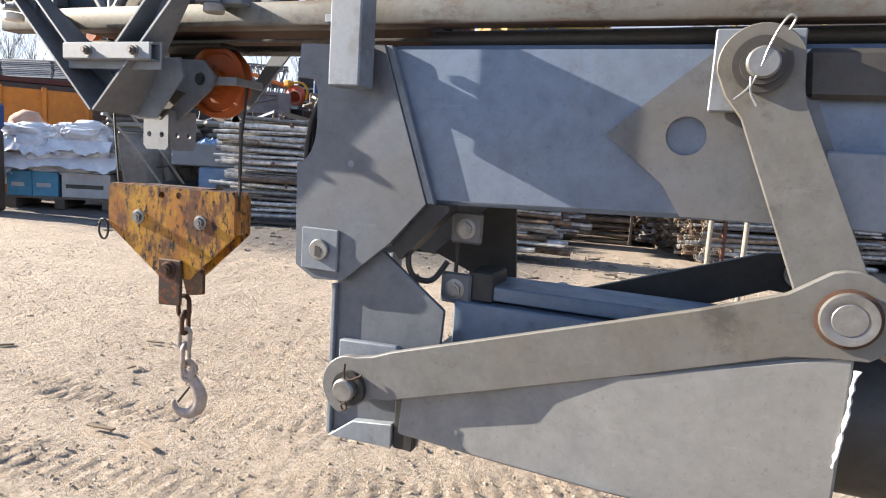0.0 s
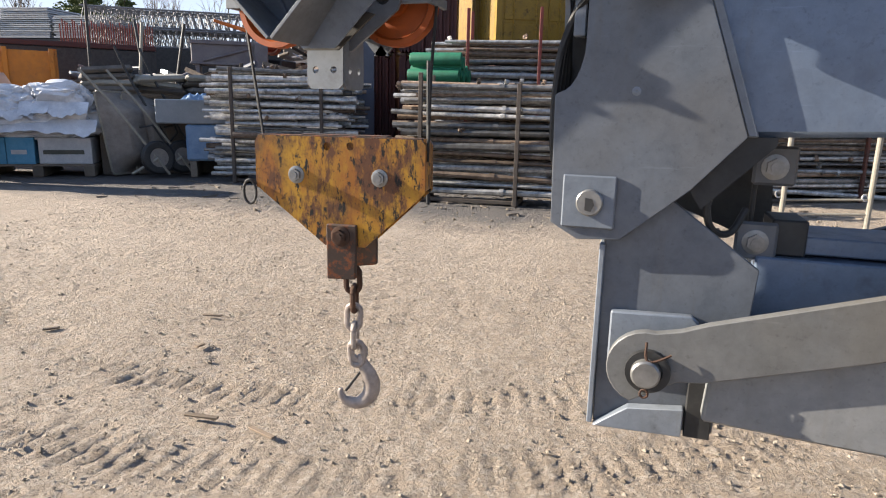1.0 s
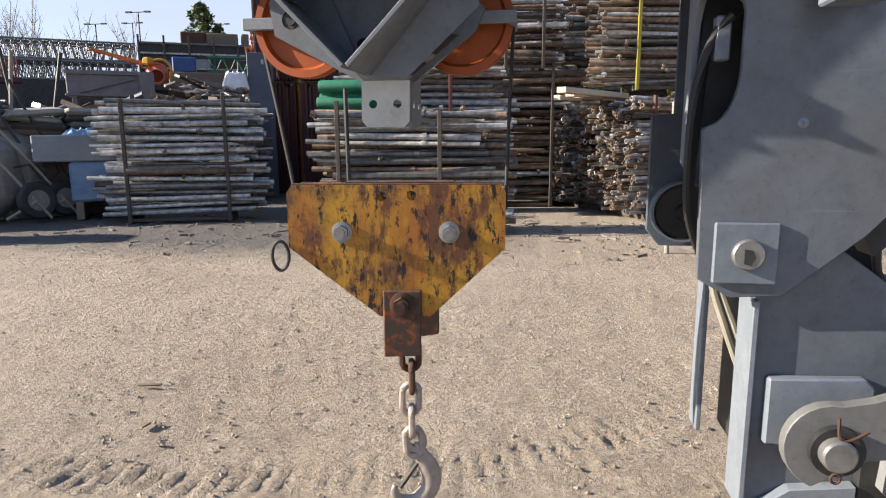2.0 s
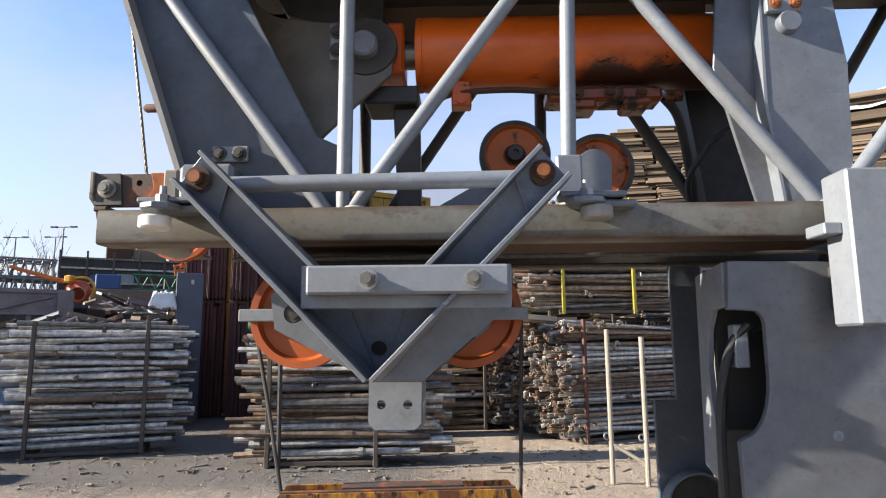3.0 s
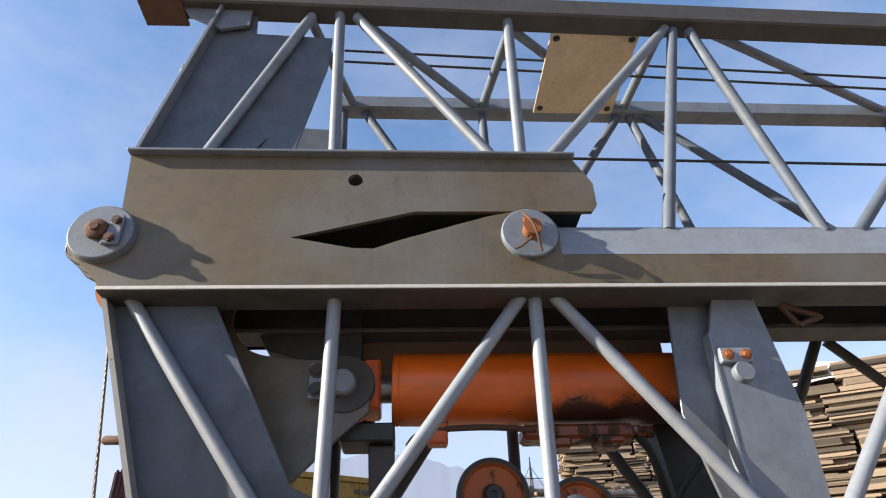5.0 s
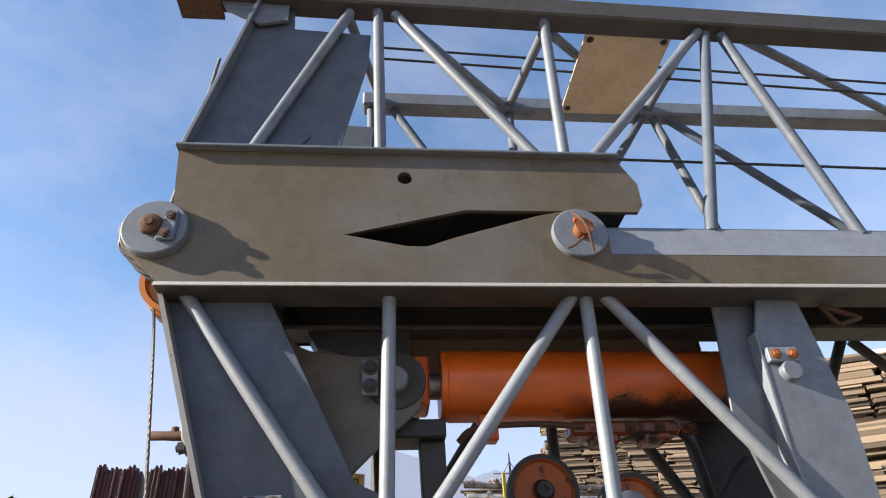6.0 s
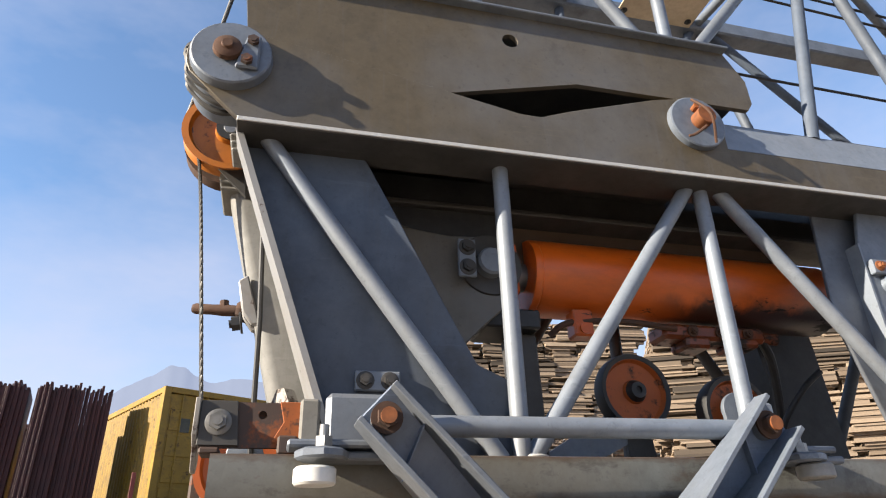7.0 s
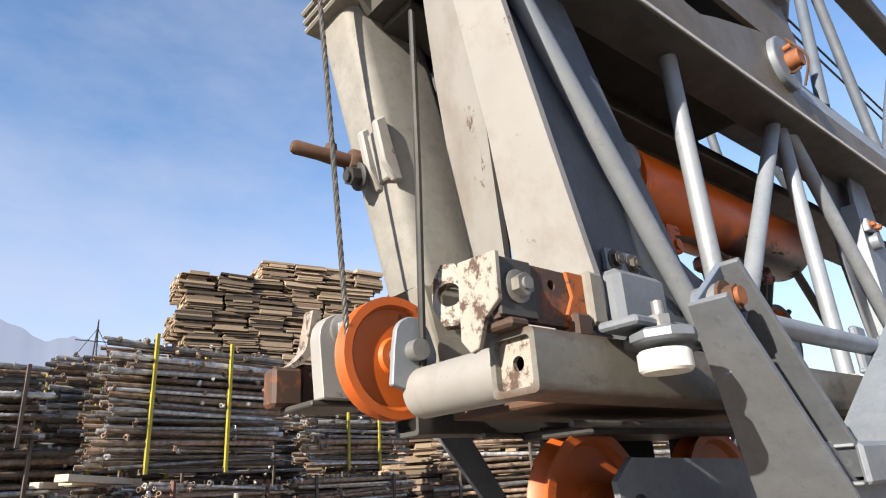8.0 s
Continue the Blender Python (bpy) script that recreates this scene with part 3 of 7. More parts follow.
def build_hills():
    """Two hazy ridges beyond the yard."""
    bearings, tops = [a for a, h in RIDGE], [h for a, h in RIDGE]
    for k, (dist, share, shift) in enumerate(((3000, 1.0, 0.0), (2500, 0.62, 4.5))):
        verts, faces = [], []
        n = 420
        for i in range(n + 1):
            deg = 40 + 100 * i / n
            a = radians(deg)
            h = share * dist / 3000 * float(np.interp(deg + shift, bearings, tops))
            h += 26 * noise.noise((deg * 0.35, k * 5, 0)) + 11 * noise.noise((deg * 1.3, k * 5, 2))
            for r, z in ((dist, -20), (dist + 4, h * 0.55), (dist + 9, h), (dist + 600, -20)):
                verts.append((r * math.cos(a), r * math.sin(a), z))
        for i in range(n):
            for j in range(3):
                b = i * 4 + j
                faces.append((b, b + 4, b + 5, b + 1))
        me = bpy.data.meshes.new("hills")
        me.from_pydata(verts, [], faces)
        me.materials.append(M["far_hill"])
        me.shade_smooth()
        tagged(new("backdrop_hills", me), "hazy blue mountain ridge beyond the yard", "mountains", kind="structure")


build_hills()


# ---- crane: lower jib section with its rails ----
def braces(parent, pairs, y, r, material, label=""):
    for (x0, z0), (x1, z1) in pairs:
        part("brace_tube", tube((x0, y, z0), (x1, y, z1), r, 16), material, parent, label)


def build_lower_jib():
    j = thing("lower_jib", (-1.0, MID, 1.757), "galvanised lattice jib section folded over the yard", "crane jib")
    part("rail", rail_tube(-2.412, 3.2, 1.888, 1.953, 1.757, 1.823), M["zinc_rail"], j, "square galvanised rail tube with a scuffed open end")
    part("rail", rail_tube(-2.24, 3.2, mirror_y(1.953), mirror_y(1.888), 1.757, 1.823), M["zinc_dull_shaded"], j)
    plug = part("end_plug", prism([(-0.026, -0.026), (0.026, -0.026), (0.026, 0.026), (-0.026, 0.026)], 0, 0.006, [(0, 0, 0.008)]), M["rail_end"], j, "dirty plug with a small hole")
    plug.matrix_basis = Matrix.Translation((0, 0, 0)) @ pose(-2.404, 1.9205, 1.79, 0, 0, -90)
    near = [((-2.386, 2.37), (-1.985, 1.82)), ((-1.949, 2.375), (-1.951, 1.82)), ((-1.536, 2.37), (-1.936, 1.82)), ((-1.507, 2.37), (-1.522, 1.82)),
            ((-1.463, 2.37), (-1.052, 1.82)), ((-1.028, 1.82), (-0.585, 2.37)), ((-0.555, 2.37), (-0.565, 1.82)), ((-0.525, 2.37), (-0.10, 1.82)), ((-0.07, 1.82), (0.38, 2.37))]
    braces(j, near, 1.918, 0.0152, M["zinc_light"])
    far = [((-1.976, 2.37), (-1.976, 1.82)), ((-1.60, 2.37), (-1.966, 1.82)), ((-1.512, 2.37), (-1.522, 1.82)), ((-1.40, 2.37), (-1.072, 1.82)), ((-0.99, 1.82), (-0.60, 2.44)), ((-0.57, 2.44), (-0.30, 2.16))]
    braces(j, far, 2.335, 0.0152, M["zinc_dull_shaded"])
    for x, z in ((-1.949, 2.372), (-1.505, 2.37), (-1.93, 1.828), (-1.52, 1.828), (-1.045, 1.828)):
        part("weld_bead", sweep([(x + 0.02 * math.cos(a), 1.918 + 0.017 * math.sin(a), z - 0.004) for a in (k * math.pi / 8 for k in range(16))], 0.004, 6, True), M["weld"], j)
    part("inner_tray", block(-2.2, -0.95, 2.02, 2.27, 1.775, 1.80, 0.003), M["rust"], j, "grimy inner tray between the rails")
    # leaning box posts at the tip of the jib
    post = part("end_post", prism([(-2.434, 2.37), (-2.243, 1.824), (-1.94, 1.824), (-1.94, 1.945), (-2.01, 1.977), (-2.211, 2.37)], 1.936, 1.946, (), 0.002), M["zinc_shaded"], j, "broad galvanised end post plate")
    for outline, bend, name, words in (
            ([(1.893, 2.37), (1.957, 2.37), (1.984, 2.12), (2.037, 1.83), (1.905, 1.83)], 0.0, "flange", "leaning end flange"),
            ([(1.957, 2.37), (2.030, 2.37), (2.076, 2.25), (2.106, 2.15), (2.132, 2.02), (2.138, 1.93), (2.115, 1.88), (2.088, 1.845), (2.070, 1.84), (2.078, 1.86), (1.984, 2.12)], 0.38, "flange_strip", "strip bent back from the flange along a tapering gap")):
        fl = prism(outline, 0.0, 0.011)
        for v in fl.verts:
            v.co = (-2.44 + (2.37 - v.co.z) * 0.35 + v.co.y + bend * (v.co.x - 1.957 - 0.108 * (2.37 - v.co.z)), v.co.x, v.co.z)
        part(name, finish(fl), M["zinc_rusty"], post, words)
    part("back_web", prism([(-2.37, 2.37), (-2.16, 1.824), (-1.96, 1.824), (-2.2, 2.37)], 2.062, 2.07), M["zinc_dull_shaded"], post)
    # boxed post on the other side
    far_post = bmesh.new()
    rings = []
    for z, x0, x1 in ((1.948, -2.345, -2.185), (2.405, -2.4685, -2.315)):
        ring = []
        for cx, cy, a in ((x1 - 0.026, 2.219, 0), (x0 + 0.026, 2.219, 90), (x0 + 0.026, 2.171, 180), (x1 - 0.026, 2.171, 270)):
            ring += [far_post.verts.new((cx + 0.026 * math.cos(radians(a + 18 * k)), cy + 0.026 * math.sin(radians(a + 18 * k)), z)) for k in range(6)]
        rings.append(ring)
    for k in range(24):
        far_post.faces.new((rings[0][k], rings[0][(k + 1) % 24], rings[1][(k + 1) % 24], rings[1][k]))
    for ring in rings:
        far_post.faces.new(ring)
    # Warm zinc puts the tone of sunlight into the post's colour
    post2 = part("end_post", finish(far_post), M["zinc_warm"], j, "boxed pale end post with rounded corners")
    part("post_foot", prism([(-2.346, 1.950), (-2.312, 1.824), (-2.15, 1.824), (-2.184, 1.950)], 2.147, 2.190, (), 0.004), M["zinc_warm"], post2)
    for dz in (0.0, 0.016, 0.032):
        part("collar", block(-2.482 - dz * 0.2, -2.36, 2.137, 2.254, 2.388 + dz, 2.397 + dz, 0.003), M["zinc_warm"], post2, "stained collar plate")
        part("collar", block(-2.452 - dz * 0.2, -2.40, 1.975, 2.035, 2.376 + dz, 2.385 + dz, 0.003), M["zinc_warm"], j, "stained collar plate")
    side = [(-2.424, 2.186), (-2.406, 2.200), (-2.376, 2.100), (-2.390, 2.096), (-2.410, 2.122)]
    part("bracket", join(prism(side, 2.137, 2.150, (), 0.003), prism(side, 2.176, 2.190, (), 0.003), prism([(-2.414, 2.18), (-2.400, 2.18), (-2.380, 2.105), (-2.394, 2.105)], 2.15, 2.176, (), 0.002)), M["zinc_rusty"], post2, "cast pale bracket with two cheeks")
    part("bracket_pin", join(lathe([(0.001, 0), (0.008, 0), (0.011, 0.006), (0.0105, 0.04), (0.012, 0.06), (0.011, 0.11)], (-2.512, 2.226, 2.156), (1, -0.15, -0.06), 14), lathe([(0.001, 0), (0.019, 0), (0.022, 0.006), (0.022, 0.02), (0.017, 0.028), (0.001, 0.028)], (-2.424, 2.213, 2.150), (1, -0.15, -0.06), 10), tube((-2.452, 2.216, 2.172), (-2.450, 2.216, 2.150), 0.009, 8)), M["rust"], post2, "greased rusty pin")
    part("bracket_nut", hex_bolt((-2.412, 2.20, 2.122), 0.015, 0.02, (-1, 0, -0.2)), M["dark"], post2)
    # small bolted lug plate at the foot of the post
    lug = part("lug_plate", prism([(-2.215, 1.924), (-2.143, 1.924), (-2.143, 1.956), (-2.215, 1.956)], 1.925, 1.934, (), 0.002), M["zinc_light"], j, "two-bolt galvanised lug plate")
    for x in (-2.199, -2.160):
        part("bolt", hex_bolt((x, 1.925, 1.940), 0.010, 0.009), M["zinc_dull_shaded"], lug)
    # rusty angle on the rail's end
    br = part("end_bracket", prism([(-2.432, 1.834), (-2.30, 1.834), (-2.30, 1.846), (-2.285, 1.846), (-2.285, 1.898), (-2.432, 1.898)], 1.912, 1.922, [(-2.348, 1.88, 0.006)]), M["rust_plate"], j, "rust-stained steel angle plate")
    part("cheek", prism([(-2.434, 1.836), (-2.378, 1.836), (-2.384, 1.899), (-2.434, 1.899)], 1.908, 1.913, (), 0.001), M["zinc_dull_shaded"], br, "grey galvanised washer plate")
    part("cleat", prism([(-2.333, 1.842), (-2.312, 1.836), (-2.310, 1.822), (-2.296, 1.822), (-2.283, 1.848), (-2.283, 1.899), (-2.325, 1.899), (-2.318, 1.87)], 1.908, 1.913, (), 0.001), M["rust_orange"], br, "bright orange rusted cleat")
    part("bolt", hex_bolt((-2.408, 1.908, 1.868), 0.0128, 0.014), M["bolt_worn"], br)
    # Added backing so that the small hole in the angle reads dark
    part("backing", block(-2.40, -2.30, 1.9225, 1.93, 1.85, 1.894, 0.002), M["rust_plate"], br)
    part("end_lug", block(-2.296, -2.267, 1.899, 1.934, 1.838, 1.903, 0.004), M["zinc_warm"], br, "pale galvanised lug")
    for x, y, z in ((-2.43, 1.94, 1.833), (-2.325, 1.935, 1.85)):
        part("foot", block(x, x + 0.028, 1.90, y, 1.823, z), M["rust_plate"], br)
    strap_side = moved(prism([(1.903, 1.902), (1.962, 1.905), (1.964, 1.818), (1.950, 1.803), (1.938, 1.806), (1.926, 1.835), (1.904, 1.850)], -0.0035, 0.0035, (), 0.001), Matrix.Translation((-2.438, 0, 0)) @ Matrix.Rotation(radians(90), 4, "Z"))
    part("end_strap", strap_side, M["rail_end"], br, "worn flat strap across the rail end")
    # far side: bent strap, rusty end block and the plate that carries them
    part("tip_plate", block(-2.462, -2.37, 2.25, 2.345, 1.789, 1.797, 0.002), M["zinc_dull_shaded"], j)
    part("end_block", block(-2.483, -2.436, 2.322, 2.358, 1.797, 1.853, 0.005), M["rust_plate"], j, "rust-edged steel block at the rail end")
    part("rust_block", block(-2.436, -2.395, 2.33, 2.365, 1.797, 1.862, 0.006), M["rust"], j, "flaking rusty block")
    line = curve_points([(-2.412, 2.34, 1.945), (-2.418, 2.34, 1.91), (-2.425, 2.34, 1.88), (-2.447, 2.34, 1.858), (-2.468, 2.34, 1.85)], 18)
    strap = bmesh.new()
    cols = [[strap.verts.new((p.x + dx, p.y + dy, p.z)) for p in line] for dx, dy in ((-0.008, -0.014), (0.006, -0.014), (0.006, 0.014), (-0.008, 0.014))]
    for a, b in ((0, 1), (1, 2), (2, 3), (3, 0)):
        for k in range(len(line) - 1):
            strap.faces.new((cols[a][k], cols[a][k + 1], cols[b][k + 1], cols[b][k]))
    for k in (0, -1):
        strap.faces.new([c[k] for c in cols])
    part("bent_strap", finish(strap), M["rail_end"], j, "bent steel strap with worn paint")
    oct_out = [(0.026 * math.cos(radians(22.5 + 45 * k)), 0.048 * math.sin(radians(22.5 + 45 * k))) for k in range(8)]
    part("rope_guard", moved(prism(oct_out, -0.012, 0.012, [(0, 0, 0.017)]), pose(-2.318, 2.118, 1.925, 0, 0, -50)), M["rail_end"], j, "eight-sided pale rope guard")
    # cross tube, tip sheave and its cheeks
    part("cross_tube", tube((-2.362, 1.953, 1.793), (-2.362, 2.135, 1.793), 0.0325, 28), M["zinc_rusty"], j)
    sh = part("tip_sheave", sheave_bm((-2.38, 2.175, 1.845), 0.083, 0.024), M["sheave"], j, "orange rope sheave at the jib tip")
    part("axle", tube((-2.38, 2.11, 1.845), (-2.38, 2.25, 1.845), 0.014, 16), M["pin"], sh)
    for y in (2.128, 2.212):
        part("cheek_plate", prism([(-2.415, 1.80), (-2.35, 1.785), (-2.34, 1.845)] + arc(-2.378, 1.862, 0.03, 20, 160, 8) + [(-2.41, 1.85)], y, y + 0.009, (), 0.0015), M["zinc_light"], j)
    part("far_cheek", prism([(-2.452, 1.797), (-2.375, 1.797), (-2.388, 1.882)] + arc(-2.425, 1.882, 0.034, 0, 180, 8) + [(-2.459, 1.875)], 2.235, 2.262, (), 0.003), M["zinc_rusty"], j)
    part("bolt", hex_bolt((-2.418, 2.235, 1.892), 0.017, 0.022), M["bolt"], j)
    # head sheaves at the top
    for y, mt in ((MID - 0.005, "sheave"), (MID + 0.055, "rust")):
        h = part("head_sheave", sheave_bm((-2.474, y, 2.518), 0.098, 0.036), M["head_orange" if mt == "sheave" else mt], j, "orange head sheave carrying the hoist rope" if mt == "sheave" else "")
        part("bearing", lathe([(0.015, 0), (0.027, 0), (0.029, 0.003), (0.029, 0.006), (0.015, 0.006)], (-2.474, y - 0.019, 2.518), (0, -1, 0), 24, True), M["black"], h)
        part("pin_end", lathe([(0.001, 0), (0.013, 0), (0.015, -0.003), (0.015, -0.01)], (-2.474, y - 0.026, 2.518), (0, -1, 0), 20), M["bolt"], h)
    # inner rope sheaves over the rail
    for x, y, z, r in ((-1.602, 2.148, 1.994, 0.079), (-1.434, 2.06, 1.934, 0.074)):
        s = part("guide_sheave", sheave_bm((x, y, z), r, 0.03), M["guide_orange"], j, "grimy orange guide sheave with a black rim")
        part("tyre", lathe([(r * 0.88, -0.017), (r * 1.0, -0.019), (r * 1.03, -0.012), (r * 1.03, 0.012), (r * 1.0, 0.019), (r * 0.88, 0.017)], (x, y, z), (0, 1, 0), 40, True), M["black"], s)
        part("hub_cap", lathe([(0.001, 0), (0.008, 0), (0.008, 0.006), (0.017, 0.006), (0.02, 0.0), (0.024, -0.008)], (x, y - 0.022, z), (0, -1, 0), 24), M["dark"], s)
        if x > -1.5:
            part("hub_plate", prism(arc(x - 0.012, z, 0.036, -20, 200, 14) + [(x - 0.05, 1.823), (x + 0.02, 1.823)], y - 0.034, y - 0.024, (), 0.001), M["zinc"], s, "grey hub plate")
        part("sheave_bracket", prism([(x - 0.02, 1.823), (x + 0.05, 1.823), (x + 0.03, z + 0.01), (x - 0.01, z + 0.01)], y + 0.02, y + 0.028), M["zinc_dull_shaded"], s)
    part("sheave_arm", prism([(-1.93, 1.83), (-1.82, 1.86), (-1.60, 1.985), (-1.58, 1.96), (-1.60, 1.90), (-1.75, 1.83)], 2.17, 2.18), M["zinc"], j)
    # second leaning post with a pinned cover plate
    p2 = part("mid_post", prism([(-1.192, 2.37), (-1.0, 2.37), (-0.975, 1.824), (-1.15, 1.824), (-1.218, 2.11)], 1.955, 1.965, (), 0.002), M["zinc_plate"], j)
    part("cover_plate", prism([(-1.128, 2.28), (-1.10, 2.37), (-1.005, 2.37), (-0.972, 2.10), (-0.985, 1.824), (-1.115, 1.824), (-1.135, 2.02)], 1.922, 1.932, (), 0.002), M["zinc"], p2)
    part("edge_fold", prism([(-1.132, 2.28), (-1.128, 2.28), (-1.133, 2.02), (-1.112, 1.824), (-1.118, 1.824), (-1.139, 2.02)], 1.920, 1.956), M["zinc_light"], p2)
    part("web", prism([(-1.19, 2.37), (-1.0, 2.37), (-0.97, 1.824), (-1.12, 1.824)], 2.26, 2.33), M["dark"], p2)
    lk = part("lock_plate", block(-1.125, -1.055, 1.908, 1.922, 2.205, 2.238, 0.002), M["zinc_light"], p2)
    for x in (-1.108, -1.069):
        part("bolt", hex_bolt((x, 1.908, 2.222), 0.0082, 0.010), M["bolt_rust"], lk)
    part("pivot_pin", lathe([(0.001, 0), (0.020, 0), (0.022, -0.004), (0.022, -0.035)], (-1.083, 1.903, 2.184), (0, -1, 0), 28), M["zinc"], p2)
    return j


build_lower_jib()


def build_mast_beam():
    """The box beam on top of the lower section, with two pinned eyes."""
    b = thing("mast_beam", (-1.0, 1.98, 2.37), "galvanised box beam with two pinned eyes", "crane beam")
    eye_l, eye_r = (-2.461, 2.507), (-1.511, 2.507)
    side = [(-2.43, 2.372), (3.0, 2.372), (3.0, 2.455), (-1.44, 2.456)] + arc(*eye_r, 0.074, 12, 112, 10) + [(-1.60, 2.562), (-1.80, 2.498), (-1.865, 2.473), (-1.91, 2.474), (-2.06, 2.505), (-2.30, 2.556)] + arc(*eye_l, 0.078, 62, 210, 12)
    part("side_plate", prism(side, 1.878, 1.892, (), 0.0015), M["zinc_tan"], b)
    part("side_plate", prism(side, 2.13, 2.142), M["zinc_dull_shaded"], b)
    bev = bmesh.new()
    quad = [(-1.445, 1.878, 2.456), (3.0, 1.878, 2.456), (3.0, 1.905, 2.545), (-1.44, 1.905, 2.545)]
    vs = [bev.verts.new(p) for p in quad] + [bev.verts.new((x, y + 0.012, z - 0.002)) for x, y, z in quad]
    for f in ((0, 1, 2, 3), (7, 6, 5, 4), (0, 4, 5, 1), (1, 5, 6, 2), (2, 6, 7, 3), (3, 7, 4, 0)):
        bev.faces.new([vs[i] for i in f])
    # Lighter zinc puts the sky's reflection into the colour of this slope
    part("sloping_web", finish(bev), M["zinc_light"], b, "sloping upper web of the beam")
    part("top_plate", block(-1.44, 3.0, 1.905, 2.142, 2.54, 2.55), M["zinc_plate"], b)
    # The dark zinc paints the shadow below the flange
    part("bottom_flange", block(-2.437, 3.0, 1.862, 1.958, 2.360, 2.3715, 0.002), M["zinc_dull_shaded"], b, "projecting bottom flange with a pale worn edge")
    part("worn_edge", block(-2.436, 3.0, 1.8595, 1.8625, 2.3615, 2.3700, 0.001), M["weld"], b, "pale edge worn bare along the flange")
    part("bottom_flange", block(-2.40, 3.0, 2.072, 2.155, 2.360, 2.3715, 0.002), M["zinc_dull_shaded"], b)
    part("inner_roof", block(-2.38, -1.44, 1.892, 2.13, 2.46, 2.468), M["zinc_dull_shaded"], b)
    part("end_plate", prism([(-2.43, 2.372), (-2.39, 2.372), (-2.39, 2.50), (-2.43, 2.50)], 1.892, 2.13), M["zinc_dull_shaded"], b)
    part("inner_web", prism([(-2.0, 2.372), (-1.15, 2.372), (-1.15, 2.30), (-1.25, 2.245), (-1.9, 2.25)], 2.136, 2.148), M["zinc_rail"], b, "shaded inner web plate")
    part("inner_channel", block(-2.15, 0.5, 2.20, 2.34, 2.44, 2.53), M["zinc_dull_shaded"], b)
    part("cross_plate", prism([(-2.32, 2.372), (-2.12, 2.372), (-1.98, 2.30), (-1.98, 2.372)], 2.15, 2.2), M["dark"], b)
    # left eye: thick welded boss with a locked pin
    boss = part("eye_boss", lathe([(0.001, 0), (0.067, 0), (0.070, -0.003), (0.072, -0.02), (0.076, -0.024), (0.076, -0.12)], (*eye_l[:1], 1.858, eye_l[1]), (0, -1, 0), 44), M["zinc"], b, "thick round eye boss with rough weld")
    boss.data.update()
    for k in range(3):
        ring = [(eye_l[0] + (0.077 + 0.003 * math.sin(a * 9 + k)) * math.cos(a), 1.885 + 0.026 * k, eye_l[1] + (0.077 + 0.003 * math.sin(a * 7 + k)) * math.sin(a)) for a in (radians(80 + 6.5 * i) for i in range(34))]
        part("weld_bead", sweep(ring, 0.006, 6), M["zinc_dull_shaded"], boss)
    part("pin", join(lathe([(0.001, 0), (0.017, 0), (0.024, -0.003), (0.026, -0.012)], (-2.467, 1.843, 2.508), (0, -1, 0), 24), lathe([(0.001, 0), (0.009, 0), (0.011, -0.004)], (-2.467, 1.837, 2.508), (0, -1, 0), 12)), M["rust"], boss, "rusty pin")
    lock = part("lock_plate", prism([(-2.452, 2.468), (-2.412, 2.468), (-2.412, 2.545), (-2.435, 2.545)], 1.849, 1.858, (), 0.003), M["zinc"], boss)
    for x, z in ((-2.425, 2.528), (-2.432, 2.482)):
        part("bolt", hex_bolt((x, 1.849, z), 0.011, 0.008, (0, -1, 0), False), M["rust_plate"], lock)
    # right eye with an orange pin head and a split pin
    disc = part("eye_disc", lathe([(0.001, 0), (0.062, 0), (0.065, -0.002), (0.065, -0.022)], (eye_r[0], 1.863, eye_r[1]), (0, -1, 0), 44), M["zinc"], b, "round eye disc")
    part("pin_head", join(tube((-1.508, 1.836, 2.507), (-1.508, 1.866, 2.507), 0.021, 14), tube((-1.519, 1.846, 2.537), (-1.517, 1.867, 2.537), 0.007, 10)), M["bolt_rust"], disc, "orange painted pin head")
    part("split_pin", join(sweep(curve_points([(-1.525, 1.852, 2.555), (-1.508, 1.826, 2.50), (-1.492, 1.85, 2.445)], 10), 0.003, 6), sweep(curve_points([(-1.512, 1.842, 2.48), (-1.535, 1.85, 2.462), (-1.55, 1.855, 2.458)], 8), 0.003, 6)), M["rust"], disc)
    # small holed tab under the beam
    part("rope_guide", join(tube((-0.93, 1.95, 2.36), (-0.84, 1.95, 2.33), 0.006, 8), tube((-0.84, 1.95, 2.33), (-0.90, 1.95, 2.31), 0.006, 8), tube((-0.90, 1.95, 2.31), (-0.93, 1.95, 2.36), 0.006, 8)), M["rust"], b)
    return b


build_mast_beam()


